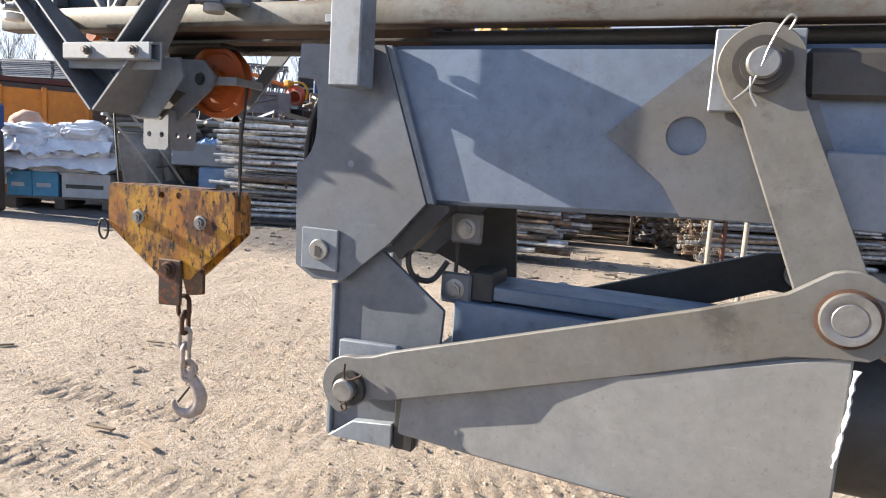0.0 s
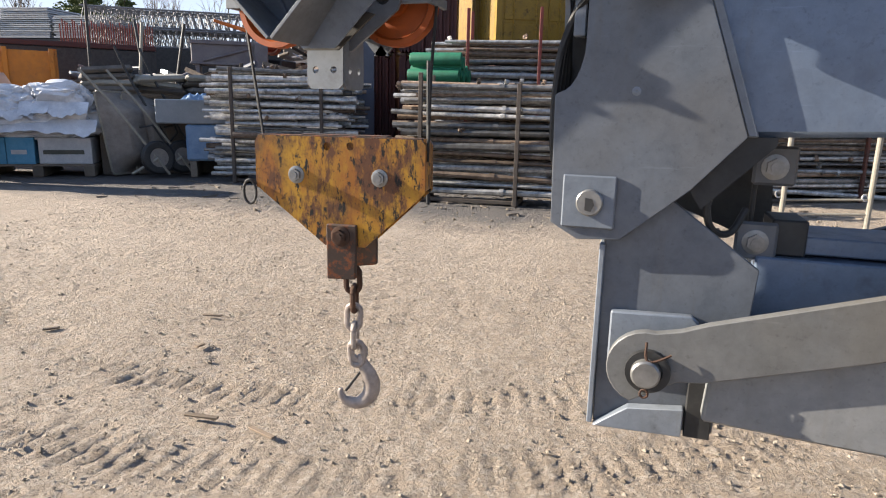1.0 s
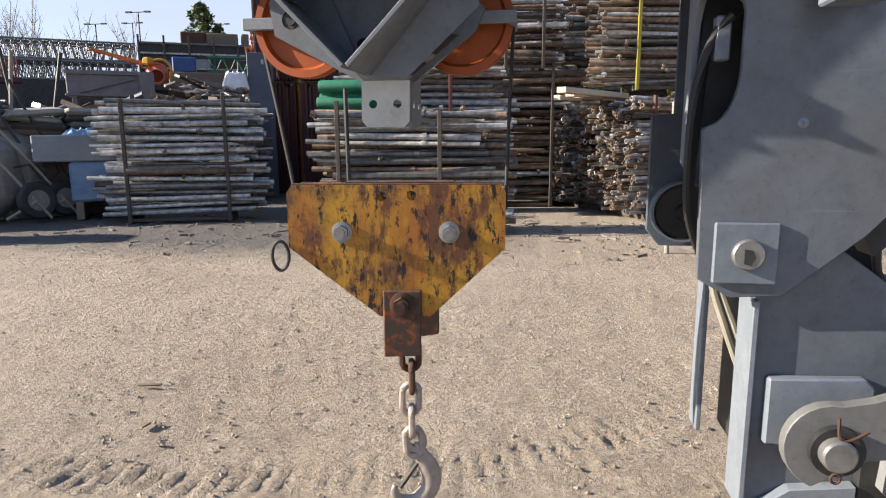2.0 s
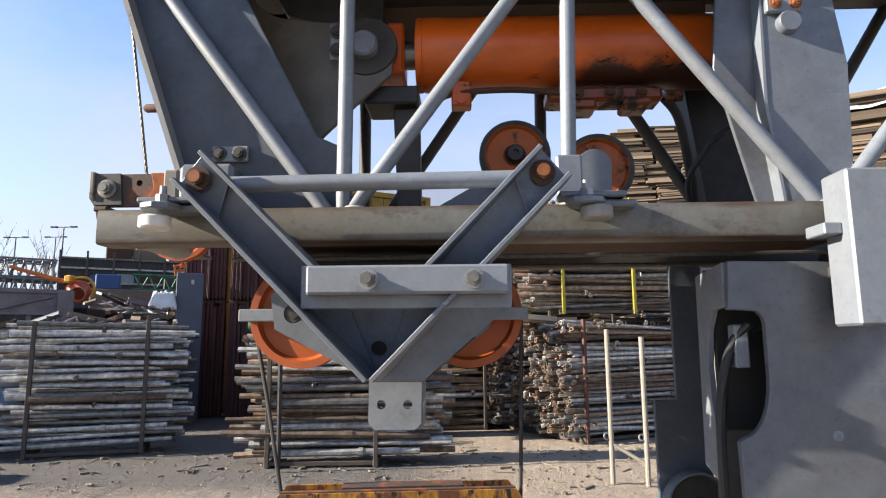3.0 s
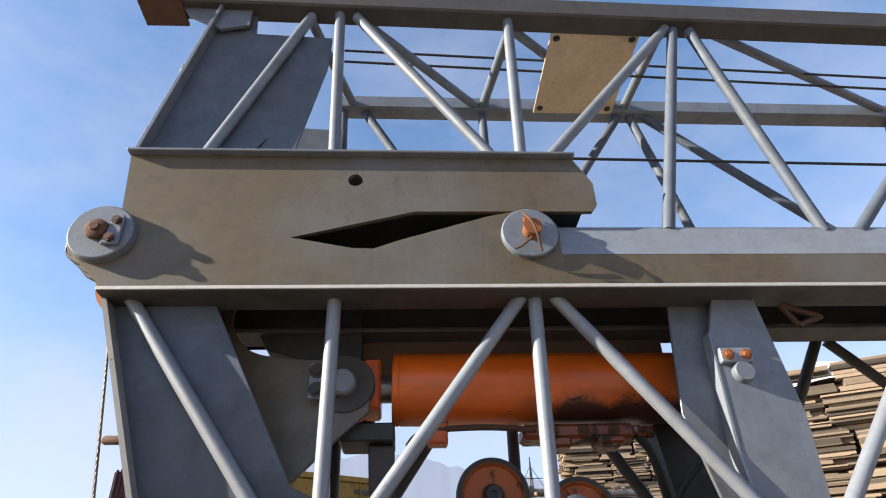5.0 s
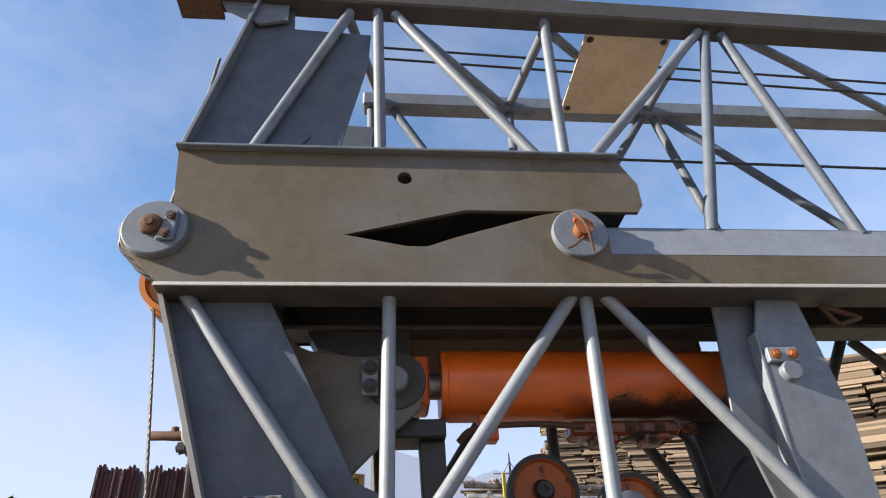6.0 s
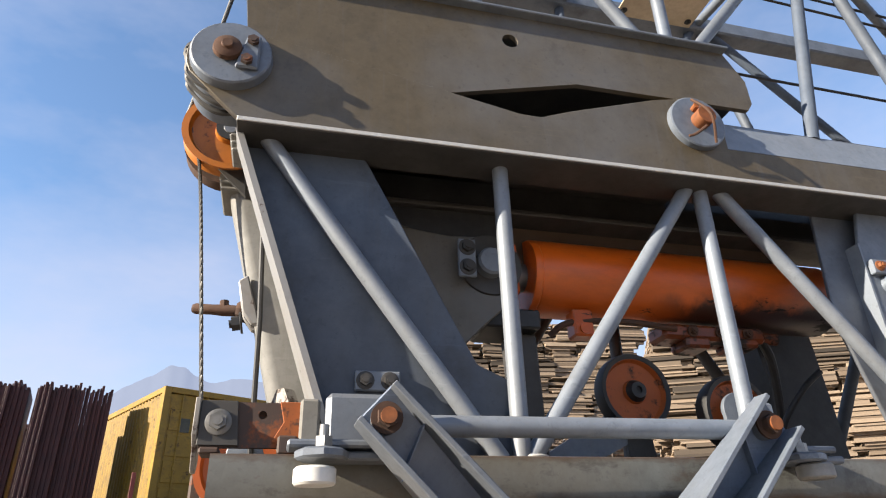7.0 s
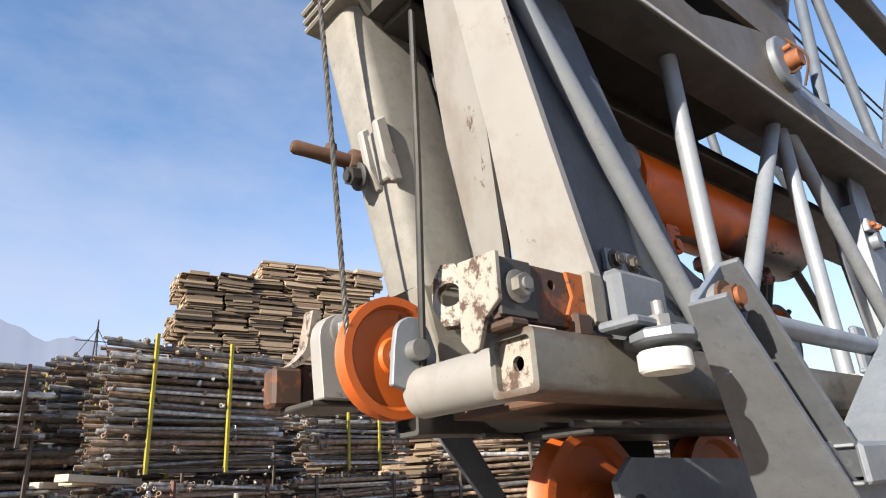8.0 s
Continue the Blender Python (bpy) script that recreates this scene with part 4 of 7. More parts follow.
def build_upper_jib():
    u = thing("upper_jib", (-1.0, MID, 2.55), "second galvanised lattice jib section folded on top", "crane jib")
    side = [(-2.458, 2.748), (-1.378, 2.742), (-1.336, 2.665), (-1.336, 2.60), (-1.35, 2.58), (-1.772, 2.579), (-2.059, 2.505), (-2.44, 2.565)]
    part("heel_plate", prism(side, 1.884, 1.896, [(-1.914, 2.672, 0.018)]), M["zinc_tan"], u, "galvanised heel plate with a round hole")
    part("heel_plate", prism([(-2.458, 2.748), (-1.378, 2.742), (-1.34, 2.62), (-1.772, 2.60), (-2.059, 2.53), (-2.44, 2.60)], mirror_y(1.896), mirror_y(1.884)), M["zinc_dull_shaded"], u)
    part("top_flange", prism([(-2.463, 2.748), (-1.374, 2.742), (-1.374, 2.750), (-2.463, 2.756)], 1.864, mirror_y(1.864), (), 0.002), M["zinc"], u)
    part("floor_plate", prism([(-2.40, 2.60), (-2.05, 2.56), (-1.78, 2.62), (-1.36, 2.625), (-1.36, 2.61), (-1.78, 2.60), (-2.05, 2.54), (-2.40, 2.585)], 1.9, mirror_y(1.9)), M["dark"], u)
    r = 0.0155
    near = [((-1.974, 2.75), (-1.99, 3.33)), ((-2.30, 2.76), (-2.072, 3.32)), ((-1.556, 2.75), (-1.94, 3.32)), ((-1.499, 2.75), (-1.487, 3.32)), ((-1.442, 2.75), (-1.005, 3.29)), ((-1.162, 2.545), (-0.985, 3.28)), ((-0.774, 2.54), (-0.935, 3.28)), ((-0.69, 2.54), (-0.45, 2.80)), ((-0.45, 2.80), (0.0, 3.25))]
    braces(u, near[:5], 1.915, r, M["zinc"])
    # Darker copy paints these near braces as standing in shade
    braces(u, near[5:], 1.915, r, M["zinc_shaded"])
    chord = part("top_chord", block(-2.56, 2.4, 1.882, 1.955, -0.037, 0.037, 0.006), M["zinc_dull_shaded"], u, "square top chord tube")
    moved_chord = Matrix.Translation((-2.56, 0, 3.385)) @ Matrix.Rotation(radians(2.0), 4, "Y") @ Matrix.Translation((2.56, 0, 0))
    chord.data.transform(moved_chord)
    part("chord_end", prism([(-2.575, 3.335), (-2.45, 3.335), (-2.45, 3.345), (-2.56, 3.345), (-2.56, 3.43), (-2.575, 3.43)], 1.87, 1.97), M["rust"], u)
    part("chord_gusset", prism([(-2.45, 3.345), (-2.25, 3.335), (-2.25, 3.27), (-2.33, 3.25), (-2.43, 3.31)], 1.91, 1.92), M["zinc"], u)
    far = part("top_chord", block(-2.05, 2.4, 2.32, 2.385, -0.03, 0.03, 0.006), M["zinc"], u)
    far.data.transform(Matrix.Translation((-2.05, 0, 3.385)) @ Matrix.Rotation(radians(0.6), 4, "Y") @ Matrix.Translation((2.05, 0, 0)))
    # diagonals of the far side and of the top plane
    fz = [((-1.96, 3.39), (-1.60, 2.75)), ((-1.52, 3.38), (-1.515, 2.75)), ((-1.0, 3.38), (-1.40, 2.75)), ((-0.985, 3.38), (-0.80, 2.55)), ((-0.96, 3.38), (-0.08, 2.55)), ((0.02, 3.35), (-0.23, 2.55)), ((-2.02, 3.37), (-2.0, 2.75)), ((0.04, 3.35), (0.4, 2.6))]
    braces(u, fz, 2.352, r, M["zinc_shaded"])
    for (x0, x1) in ((-1.47, -1.52), (-1.0, -1.0), (-0.9, 0.02), (-1.93, -1.53), (-1.50, -1.01), (-2.08, -1.98)):
        part("cross_tube", tube((x0, 1.93, 3.325), (x1, 2.345, 3.375), r, 14), M["zinc"], u)
    # leaning end posts with folded flange
    for y0, mt in ((1.93, "zinc_shaded"), (mirror_y(1.94), "zinc_shaded")):
        e = part("end_post", prism([(-2.46, 2.757), (-2.33, 3.36), (-2.24, 3.36), (-2.232, 3.255), (-2.01, 3.24), (-2.015, 3.12), (-2.09, 2.757), (-2.19, 2.757), (-2.15, 2.85), (-2.22, 2.757)], y0, y0 + 0.01), M[mt], u, "leaning sheet steel end post")
        part("flange", prism([(-2.468, 2.757), (-2.457, 2.757), (-2.327, 3.36), (-2.338, 3.36)], y0 - 0.035, y0 + 0.045, (), 0.0015), M["zinc"], e)
    sp = part("sign_plate", moved(block(-1.345, -1.065, 1.95, 2.30, -0.003, 0.003, 0.001), Matrix.Translation((0, 0, 3.315))), M["beige"], u, "thin pale plate bolted across the top")
    for x, y in ((-1.325, 1.975), (-1.085, 1.975), (-1.325, 2.275), (-1.085, 2.275)):
        part("bolt", hex_bolt((x, y, 3.312), 0.008, 0.006, (0, 0, -1)), M["dark"], sp)
    part("side_sheave", sheave_bm((-2.385, 2.10, 3.16), 0.075, 0.03), M["sheave"], u)
    part("front_tube", tube((-2.06, 2.13, 2.757), (-2.06, 2.13, 2.79), 0.05, 20), M["sheave"], u)
    return u


build_upper_jib()


# ---- hydraulic cylinder ----
def build_cylinder():
    c = thing("hydraulic_cylinder", (-1.45, 2.15, 2.24), "orange hydraulic cylinder lying between the jib members", "hydraulic cylinder")
    y, z, r = 2.15, 2.243, 0.086
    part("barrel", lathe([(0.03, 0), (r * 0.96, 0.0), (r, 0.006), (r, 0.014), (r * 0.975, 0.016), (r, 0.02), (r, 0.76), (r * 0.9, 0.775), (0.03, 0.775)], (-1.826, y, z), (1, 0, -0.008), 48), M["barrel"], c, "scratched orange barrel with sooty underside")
    part("rod", tube((-1.86, y, z), (-1.82, y, z), 0.032, 24), M["pin"], c, "short bright piston rod")
    part("rod_eye", join(block(-1.895, -1.853, y - 0.05, y + 0.05, z - 0.062, z + 0.062, 0.006), lathe([(0.02, -0.045), (0.06, -0.045), (0.06, 0.045), (0.02, 0.045)], (-1.93, y, z - 0.01), (0, 1, 0), 32)), M["orange"], c)
    for yy in (2.056, 2.225):
        part("clevis_plate", lathe([(0.001, 0), (0.066, 0), (0.068, 0.004), (0.068, 0.02), (0.001, 0.02)], (-1.932, yy, 2.225), (0, 1, 0), 36), M["zinc_dull_shaded"], c)
    part("clevis_pin", lathe([(0.001, 0), (0.026, 0), (0.03, -0.006), (0.03, -0.18)], (-1.935, 2.028, 2.222), (0, -1, 0), 28), M["zinc_light"], c, "pale pin through the clevis")
    lp = part("lock_plate", block(-2.008, -1.972, 2.025, 2.034, 2.18, 2.262, 0.002), M["zinc_light"], c)
    for zz in (2.2, 2.243):
        part("bolt", hex_bolt((-1.99, 2.025, zz), 0.012, 0.01), M["zinc_dull_shaded"], lp)
    part("lever_plate", prism([(-2.36, 2.46), (-2.20, 2.46)] + arc(-2.1, 2.40, 0.105, 170, 265, 8) + [(-2.02, 2.285), (-1.90, 2.29), (-1.872, 2.24), (-1.876, 2.16), (-1.955, 2.09), (-2.03, 2.015), (-2.10, 2.0)], 2.06, 2.075, (), 0.002), M["zinc_tan"], c, "curved lever plate behind the pin")
    part("lever_gusset", prism([(-2.19, 2.44), (-1.90, 2.44), (-1.90, 2.30), (-2.02, 2.29), (-2.12, 2.32)], 2.09, 2.19), M["dark"], c)
    part("support_bracket", prism([(-1.957, 2.146), (-1.819, 2.146), (-1.819, 2.104), (-1.94, 2.104)], 2.09, 2.20, (), 0.004), M["dark"], c)
    part("support_post", prism([(-1.879, 2.104), (-1.820, 2.104), (-1.815, 1.823), (-1.866, 1.823)], 2.12, 2.18, (), 0.004), M["zinc_dull_shaded"], c)
    v = part("valve_block", join(block(-1.53, -1.27, 2.10, 2.17, 2.105, 2.14, 0.008), block(-1.48, -1.42, 2.095, 2.165, 2.085, 2.11, 0.006), block(-1.36, -1.30, 2.09, 2.17, 2.09, 2.11, 0.006), tube((-1.26, 2.13, 2.125), (-1.22, 2.13, 2.125), 0.014, 10)), M["oily"], c, "oily valve block under the barrel")
    for x in (-1.46, -1.39, -1.32):
        part("bolt", hex_bolt((x, 2.098, 2.122), 0.009, 0.01), M["rust"], v)
    part("oil_pipe", sweep(curve_points([(-1.79, 2.12, 2.10), (-1.75, 2.10, 2.125), (-1.62, 2.09, 2.13), (-1.5, 2.1, 2.125)], 20), 0.007, 8), M["rust"], c)
    part("port", join(block(-1.745, -1.70, 2.09, 2.13, 2.095, 2.155, 0.004), tube((-1.722, 2.085, 2.11), (-1.722, 2.10, 2.11), 0.012, 10)), M["orange"], c)
    part("hose", sweep(curve_points([(-1.26, 2.13, 2.12), (-1.22, 2.16, 2.08), (-1.18, 2.22, 1.97), (-1.155, 2.28, 1.88), (-1.15, 2.3, 1.80)], 30), 0.011, 10), M["black"], c, "black hydraulic hose")
    part("hose", sweep(curve_points([(-1.10, 2.15, 2.06), (-1.15, 2.16, 2.02), (-1.19, 2.2, 1.95), (-1.17, 2.25, 1.88), (-1.15, 2.3, 1.84)], 30), 0.007, 10), M["black"], c)
    return c


build_cylinder()


# ---- trolley ----
LEAN = 18.4
TROLLEY = Matrix.Translation((-1.883, 1.812, 1.857)) @ Matrix.Rotation(radians(LEAN), 4, "X")


def hung(bm):
    """From the trolley frame's own plane (x, z from its pin line) into its leaning place."""
    return moved(bm, TROLLEY)


def build_trolley():
    t = thing("jib_trolley", (-1.883, MID, 1.45), "galvanised V-shaped jib trolley with two orange sheaves", "crane trolley")
    k = 1 / math.cos(radians(LEAN))

    def loc(x, z):
        return (x + 1.883, (z - 1.857) * k)

    def arm(top, low, inner_top, inner_low, pin):
        web = [loc(*p) for p in (top, low, inner_low, inner_top)]
        a = part("arm", hung(prism(web, 0.0, 0.008, (), 0.001)), M["zinc_blue"], t, "channel arm of the V frame")
        for p, q in ((top, low), (inner_top, inner_low)):
            d = Vector((q[0] - p[0], q[1] - p[1])).normalized() * 0.0042
            fl = bmesh.new()
            vs = []
            for x, z in (p, q):
                back = 1.822 + (1.857 - z) * math.tan(radians(LEAN))
                vs.append([fl.verts.new(c) for c in ((x - d.y, 1.778, z + d.x), (x + d.y, 1.778, z - d.x), (x + d.y, back, z - d.x), (x - d.y, back, z + d.x))])
            for a0, b0 in ((0, 1), (1, 2), (2, 3), (3, 0)):
                fl.faces.new((vs[0][a0], vs[0][b0], vs[1][b0], vs[1][a0]))
            fl.faces.new(vs[0])
            fl.faces.new(vs[1])
            finish(fl)
            bmesh.ops.bevel(fl, geom=list(fl.edges), offset=0.0012, segments=1, affect="EDGES", clamp_overlap=True)
            part("flange", fl, M["zinc"], a)
        # stiffener across the channel below the pin, and the short sleeve round it
        f = 0.19
        (x0, z0), (x1, z1) = [loc(p[0] + f * (q[0] - p[0]), p[1] + f * (q[1] - p[1])) for p, q in ((top, low), (inner_top, inner_low))]
        part("stiffener", hung(prism([(x0, z0), (x1, z1), (x1, z1 - 0.006), (x0, z0 - 0.006)], -0.014, 0.001)), M["zinc_blue"], a)
        part("pin_sleeve", tube((pin[0], 1.797, pin[1]), (pin[0], 1.83, pin[1]), 0.0205, 24), M["zinc"], a)
        return a

    left = arm((-2.224, 1.852), (-1.884, 1.508), (-2.178, 1.900), (-1.940, 1.660), (-2.185, 1.856))
    right = arm((-1.540, 1.852), (-1.876, 1.508), (-1.588, 1.901), (-1.818, 1.660), (-1.585, 1.858))
    # lower gusset, spread sheet and the slotted tab
    part("gusset", hung(prism([loc(-2.02, 1.66), loc(-1.89, 1.497), loc(-1.80, 1.497), loc(-1.655, 1.62), loc(-1.655, 1.67)], 0.009, 0.017, [(*loc(-1.881, 1.557), 0.015)])), M["zinc_blue"], t, "triangular gusset with a drain hole")
    # Added black disc behind the drain hole paints the dark inside it
    hx, hz = loc(-1.881, 1.557)
    part("hole_shade", hung(lathe([(0.001, 0), (0.021, 0), (0.021, 0.01), (0.001, 0.01)], (hx, 0.0175, hz), (0, 1, 0), 20)), M["black"], t, "black disc behind the hole, painting its inner shade")
    part("side_sheet", prism([(-2.12, 1.67), (-2.11, 1.60), (-1.92, 1.50), (-1.80, 1.50), (-1.672, 1.60), (-1.655, 1.645), (-1.70, 1.69), (-2.08, 1.70)], 2.03, 2.04, [(-1.712, 1.632, 0.02), (-2.072, 1.632, 0.02), (-1.885, 1.588, 0.032)]), M["zinc"], t, "cheek sheet joining the two sheaves")
    part("lower_web", prism([(-1.895, 1.497), (-1.80, 1.497), (-1.70, 1.58), (-1.78, 1.60), (-1.99, 1.60)], 1.955, 1.963, [(-1.883, 1.567, 0.022)]), M["zinc_dull_shaded"], t)
    tab = part("tab", prism([(-1.911, 1.418), (-1.899, 1.404), (-1.820, 1.404), (-1.808, 1.416), (-1.806, 1.53), (-1.909, 1.53)], 1.996, 2.004, [(-1.886, 1.452, 0.009), (-1.834, 1.452, 0.009)]), M["zinc_light"], t, "two-hole hanging tab")
    side = prism([(0, 1.416), (0.012, 1.404), (0.10, 1.404), (0.112, 1.416), (0.112, 1.53), (0, 1.53)], 0, 0.008, [(0.03, 1.452, 0.009), (0.082, 1.452, 0.009)])
    part("tab_side", moved(side, pose(-1.806, 2.004, 0, 0, 0, 90)), M["zinc_light"], tab)
    # bolted cross plate standing proud of the arms, a shallow tray with folded ends
    box = part("cross_plate", block(-1.984, -1.648, 1.770, 1.779, 1.649, 1.697, 0.004), M["zinc_light"], t, "bright bolted cross plate")
    part("top_fold", block(-1.984, -1.648, 1.779, 1.802, 1.693, 1.697, 0.001), M["zinc_light"], box)
    part("bottom_fold", block(-1.984, -1.648, 1.779, 1.802, 1.649, 1.653, 0.001), M["zinc_light"], box)
    part("back_plate", block(-2.000, -1.642, 1.802, 1.810, 1.627, 1.701, 0.002), M["zinc_light"], box, "wider plate behind the bolted one")
    part("end_fold", block(-2.000, -1.993, 1.810, 1.86, 1.630, 1.701, 0.002), M["zinc_light"], box)
    for x in (-1.880, -1.706):
        w = part("washer", lathe([(0.017, 0), (0.017, 0.003), (0.009, 0.003), (0.009, 0.0)], (x, 1.770, 1.673), (0, -1, 0), 24, True), M["bolt"], box, "bright galvanised washer")
        part("nut", join(tube((x, 1.756, 1.673), (x, 1.767, 1.673), 0.0125, 6), tube((x, 1.750, 1.673), (x, 1.757, 1.673), 0.0075, 12)), M["bolt_worn"], w, "worn nut and stud")
    # top tube and pins
    part("spreader_tube", tube((-2.15, 1.835, 1.853), (-1.615, 1.835, 1.857), 0.0155, 18), M["zinc_light"], t)
    for x, z, a in ((-2.185, 1.856, left), (-1.585, 1.858, right)):
        nut = part("pin_nut", join(lathe([(0.022, 0), (0.022, 0.004), (0.001, 0.004)], (x, 1.800, z), (0, -1, 0), 24), tube((x, 1.784, z), (x, 1.798, z), 0.0150, 6)), M["rust"], a)
        part("pin_end", tube((x, 1.779, z), (x, 1.79, z), 0.011, 14), M["bolt_rust"], nut, "bright orange primed pin end")
    # carrier plates, guide rollers and running wheels on the rail
    for x in (-2.252, -1.492):
        g = part("roller_carrier", lathe([(0.001, 0), (0.032, 0), (0.036, 0.003), (0.036, 0.011), (0.031, 0.014), (0.001, 0.014)], (x - 0.014, 1.836, 1.806), (0, 0, 1), 8), M["zinc"], t)
        part("carrier_tongue", block(x - 0.012, x + 0.08, 1.845, 1.895, 1.808, 1.820, 0.003), M["zinc"], g)
        part("carrier_base", block(x - 0.06, x + 0.06, 1.835, 1.886, 1.8235, 1.834, 0.003), M["zinc"], g)
        part("carrier_block", block(x - 0.008, x + 0.095, 1.884, 1.934, 1.8235, 1.91, 0.008) if x < -2 else block(x - 0.058, x - 0.010, 1.872, 1.886, 1.8235, 1.912, 0.004), M["zinc"], g)
        part("guide_roller", lathe([(0.001, 0), (0.025, 0), (0.028, 0.003), (0.028, 0.02), (0.025, 0.023), (0.001, 0.023)], (x - 0.022 if x < -2 else x + 0.004, 1.834, 1.774 if x < -2 else 1.782), (0, 0, 1), 36), M["nylon" if x < -2 else "nylon_shaded"], g, "white nylon guide roller" if x < -2 else "nylon guide roller with shade put into its grey")
        part("roller_bolt", join(lathe([(0.016, 0), (0.016, 0.003), (0.007, 0.003), (0.007, 0)], (x - 0.012, 1.838, 1.82), (0, 0, 1), 20, True), tube((x - 0.012, 1.838, 1.822), (x - 0.012, 1.838, 1.837), 0.0125, 6), tube((x - 0.012, 1.838, 1.837), (x - 0.012, 1.838, 1.853), 0.0065, 12)), M["bolt"], g)
    # rope sheaves with their cheek bars
    for x, s in ((-2.072, -1), (-1.712, 1)):
        sh = part("trolley_sheave", sheave_bm((x, 2.12, 1.632), 0.114, 0.04), M["sheave"], t, "orange rope sheave under the trolley")
        part("axle_nut", hex_bolt((x, 2.05, 1.632), 0.02, 0.018), M["dark"], sh)
        part("axle", tube((x, 2.05, 1.632), (x, 2.21, 1.632), 0.015, 16), M["pin"], sh)
        part("cheek_bar", block(min(x + s * 0.122, x - s * 0.02), max(x + s * 0.122, x - s * 0.02), 2.052, 2.064, 1.617, 1.643, 0.002), M["zinc_light"], sh, "flat rope keeper bar")
        part("keeper", block(x + s * 0.112 - 0.006, x + s * 0.112 + 0.006, 2.055, 2.19, 1.618, 1.642, 0.002), M["zinc_light"], sh)
        part("cheek_plate", prism([(x - 0.05, 1.60), (x + 0.05, 1.60), (x + 0.03, 1.755), (x - 0.03, 1.755)], 2.165, 2.175), M["zinc_dull_shaded"], sh)
    # Near-black colour on plate and frame holds the shade under the rails
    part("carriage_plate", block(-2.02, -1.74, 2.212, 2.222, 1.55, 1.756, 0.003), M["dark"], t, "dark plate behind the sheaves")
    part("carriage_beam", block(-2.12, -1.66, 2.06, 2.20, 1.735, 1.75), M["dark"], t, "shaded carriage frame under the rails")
    part("far_arm", prism([(-2.2, 1.86), (-1.90, 1.52), (-1.86, 1.52), (-2.11, 1.86)], mirror_y(1.85), mirror_y(1.84)), M["zinc"], t)
    part("far_arm", prism([(-1.57, 1.86), (-1.87, 1.52), (-1.91, 1.52), (-1.66, 1.86)], mirror_y(1.85), mirror_y(1.84)), M["zinc"], t)
    return t


build_trolley()


# ---- hook block ----
def build_hook_block():
    h = thing("hook_block", (-1.855, 2.09, 0.45), "worn yellow hook block with chain and hook", "hook block")
    turn = Matrix.Translation((-1.857, 2.056, 0)) @ Matrix.Rotation(radians(6.5), 4, "Z") @ Matrix.Diagonal((0.955, 1, 1, 1))

    def put(bm):
        return moved(bm, turn)

    out = [(-0.243, 1.278), (-0.255, 1.262), (-0.255, 1.137), (-0.04, 0.976), (0.083, 0.976), (0.26, 1.135), (0.26, 1.262), (0.248, 1.278)]
    holes = [(-0.03, 1.253, 0.011), (0.04, 1.255, 0.011)]
    for y0 in (-0.005, 0.082):
        p = part("side_plate", put(prism(out, y0, y0 + 0.010, holes)), M["yellow"], h, "yellow side plate, chipped and rust-spotted")
        if y0 < 0:
            for x in (-0.126, 0.128):
                part("bolt", put(hex_bolt((x, -0.005, 1.172), 0.017, 0.016)), M["bolt"], p)
    for x in (-0.253, 0.254):
        part("edge_strip", put(block(x, x + 0.005, 0.005, 0.082, 1.14, 1.27)), M["yellow"], h)
    part("top_strip", put(join(block(-0.245, 0.248, 0.001, 0.016, 1.272, 1.281, 0.001), block(-0.12, 0.14, 0.02, 0.07, 1.276, 1.284, 0.001))), M["rust_plate"], h)
    for x in (-0.126, 0.128):
        part("inner_sheave", put(sheave_bm((x, 0.043, 1.172), 0.095, 0.04)), M["sheave"], h)
    part("loop", put(sweep([(-0.261 + 0.02 * math.cos(a) - 0.014, -0.008, 1.118 + 0.034 * math.sin(a)) for a in (2 * math.pi * k / 18 for k in range(18))], 0.0042, 8, True)), M["black"], h, "black wire loop")
    sh = part("shackle_plate", put(prism([(-0.03, 1.04), (0.062, 1.04), (0.062, 1.0), (0.058, 0.885), (-0.03, 0.882)], -0.022, -0.006, (), 0.003)), M["rust_plate"], h, "rust-brown lower lug")
    part("shackle_plate", put(prism([(0.0, 1.0), (0.10, 1.0), (0.10, 0.915), (0.03, 0.905)], 0.05, 0.066, (), 0.003)), M["rust_plate"], h)
    part("shackle_bolt", put(hex_bolt((0.015, -0.022, 1.008), 0.02, 0.02)), M["rust"], sh)
    # chain: links turned a quarter from one to the next
    z = 0.898
    for k in range(5):
        pts, a, b = [], 0.0205, 0.0175
        for i in range(20):
            s = 2 * math.pi * i / 20
            pts.append((a * math.cos(s), 0, a * math.sin(s) + (b if math.sin(s) > 0 else -b)))
        link = sweep(pts, 0.0085, 8, True)
        moved(link, Matrix.Translation((-1.836 + 0.003 * math.sin(k * 2.0), 2.10 + 0.004 * k, z - 0.03)) @ Matrix.Rotation(radians(12 + 90 * (k % 2)), 4, "Z") @ Matrix.Rotation(radians(4 * math.sin(k)), 4, "Y"))
        part("chain_link", link, M["rust"] if k < 2 else M["hook"], h, "rusty chain link" if k < 2 else "dusty pale chain link")
        z -= 0.0588
    # hook with eye and throat
    c = Vector((-1.838, 2.12, 0.0))
    line = [(0.012, 0, 0.628), (0.016, 0, 0.60), (0.03, 0, 0.565), (0.038, 0, 0.53), (0.03, 0, 0.492), (0.004, 0, 0.470), (-0.024, 0, 0.478), (-0.036, 0, 0.50), (-0.034, 0, 0.518)]
    pts = curve_points([Vector((p[0] * 1.3, p[1], p[2])) for p in line], 36)
    hk = bmesh.new()
    rings = []
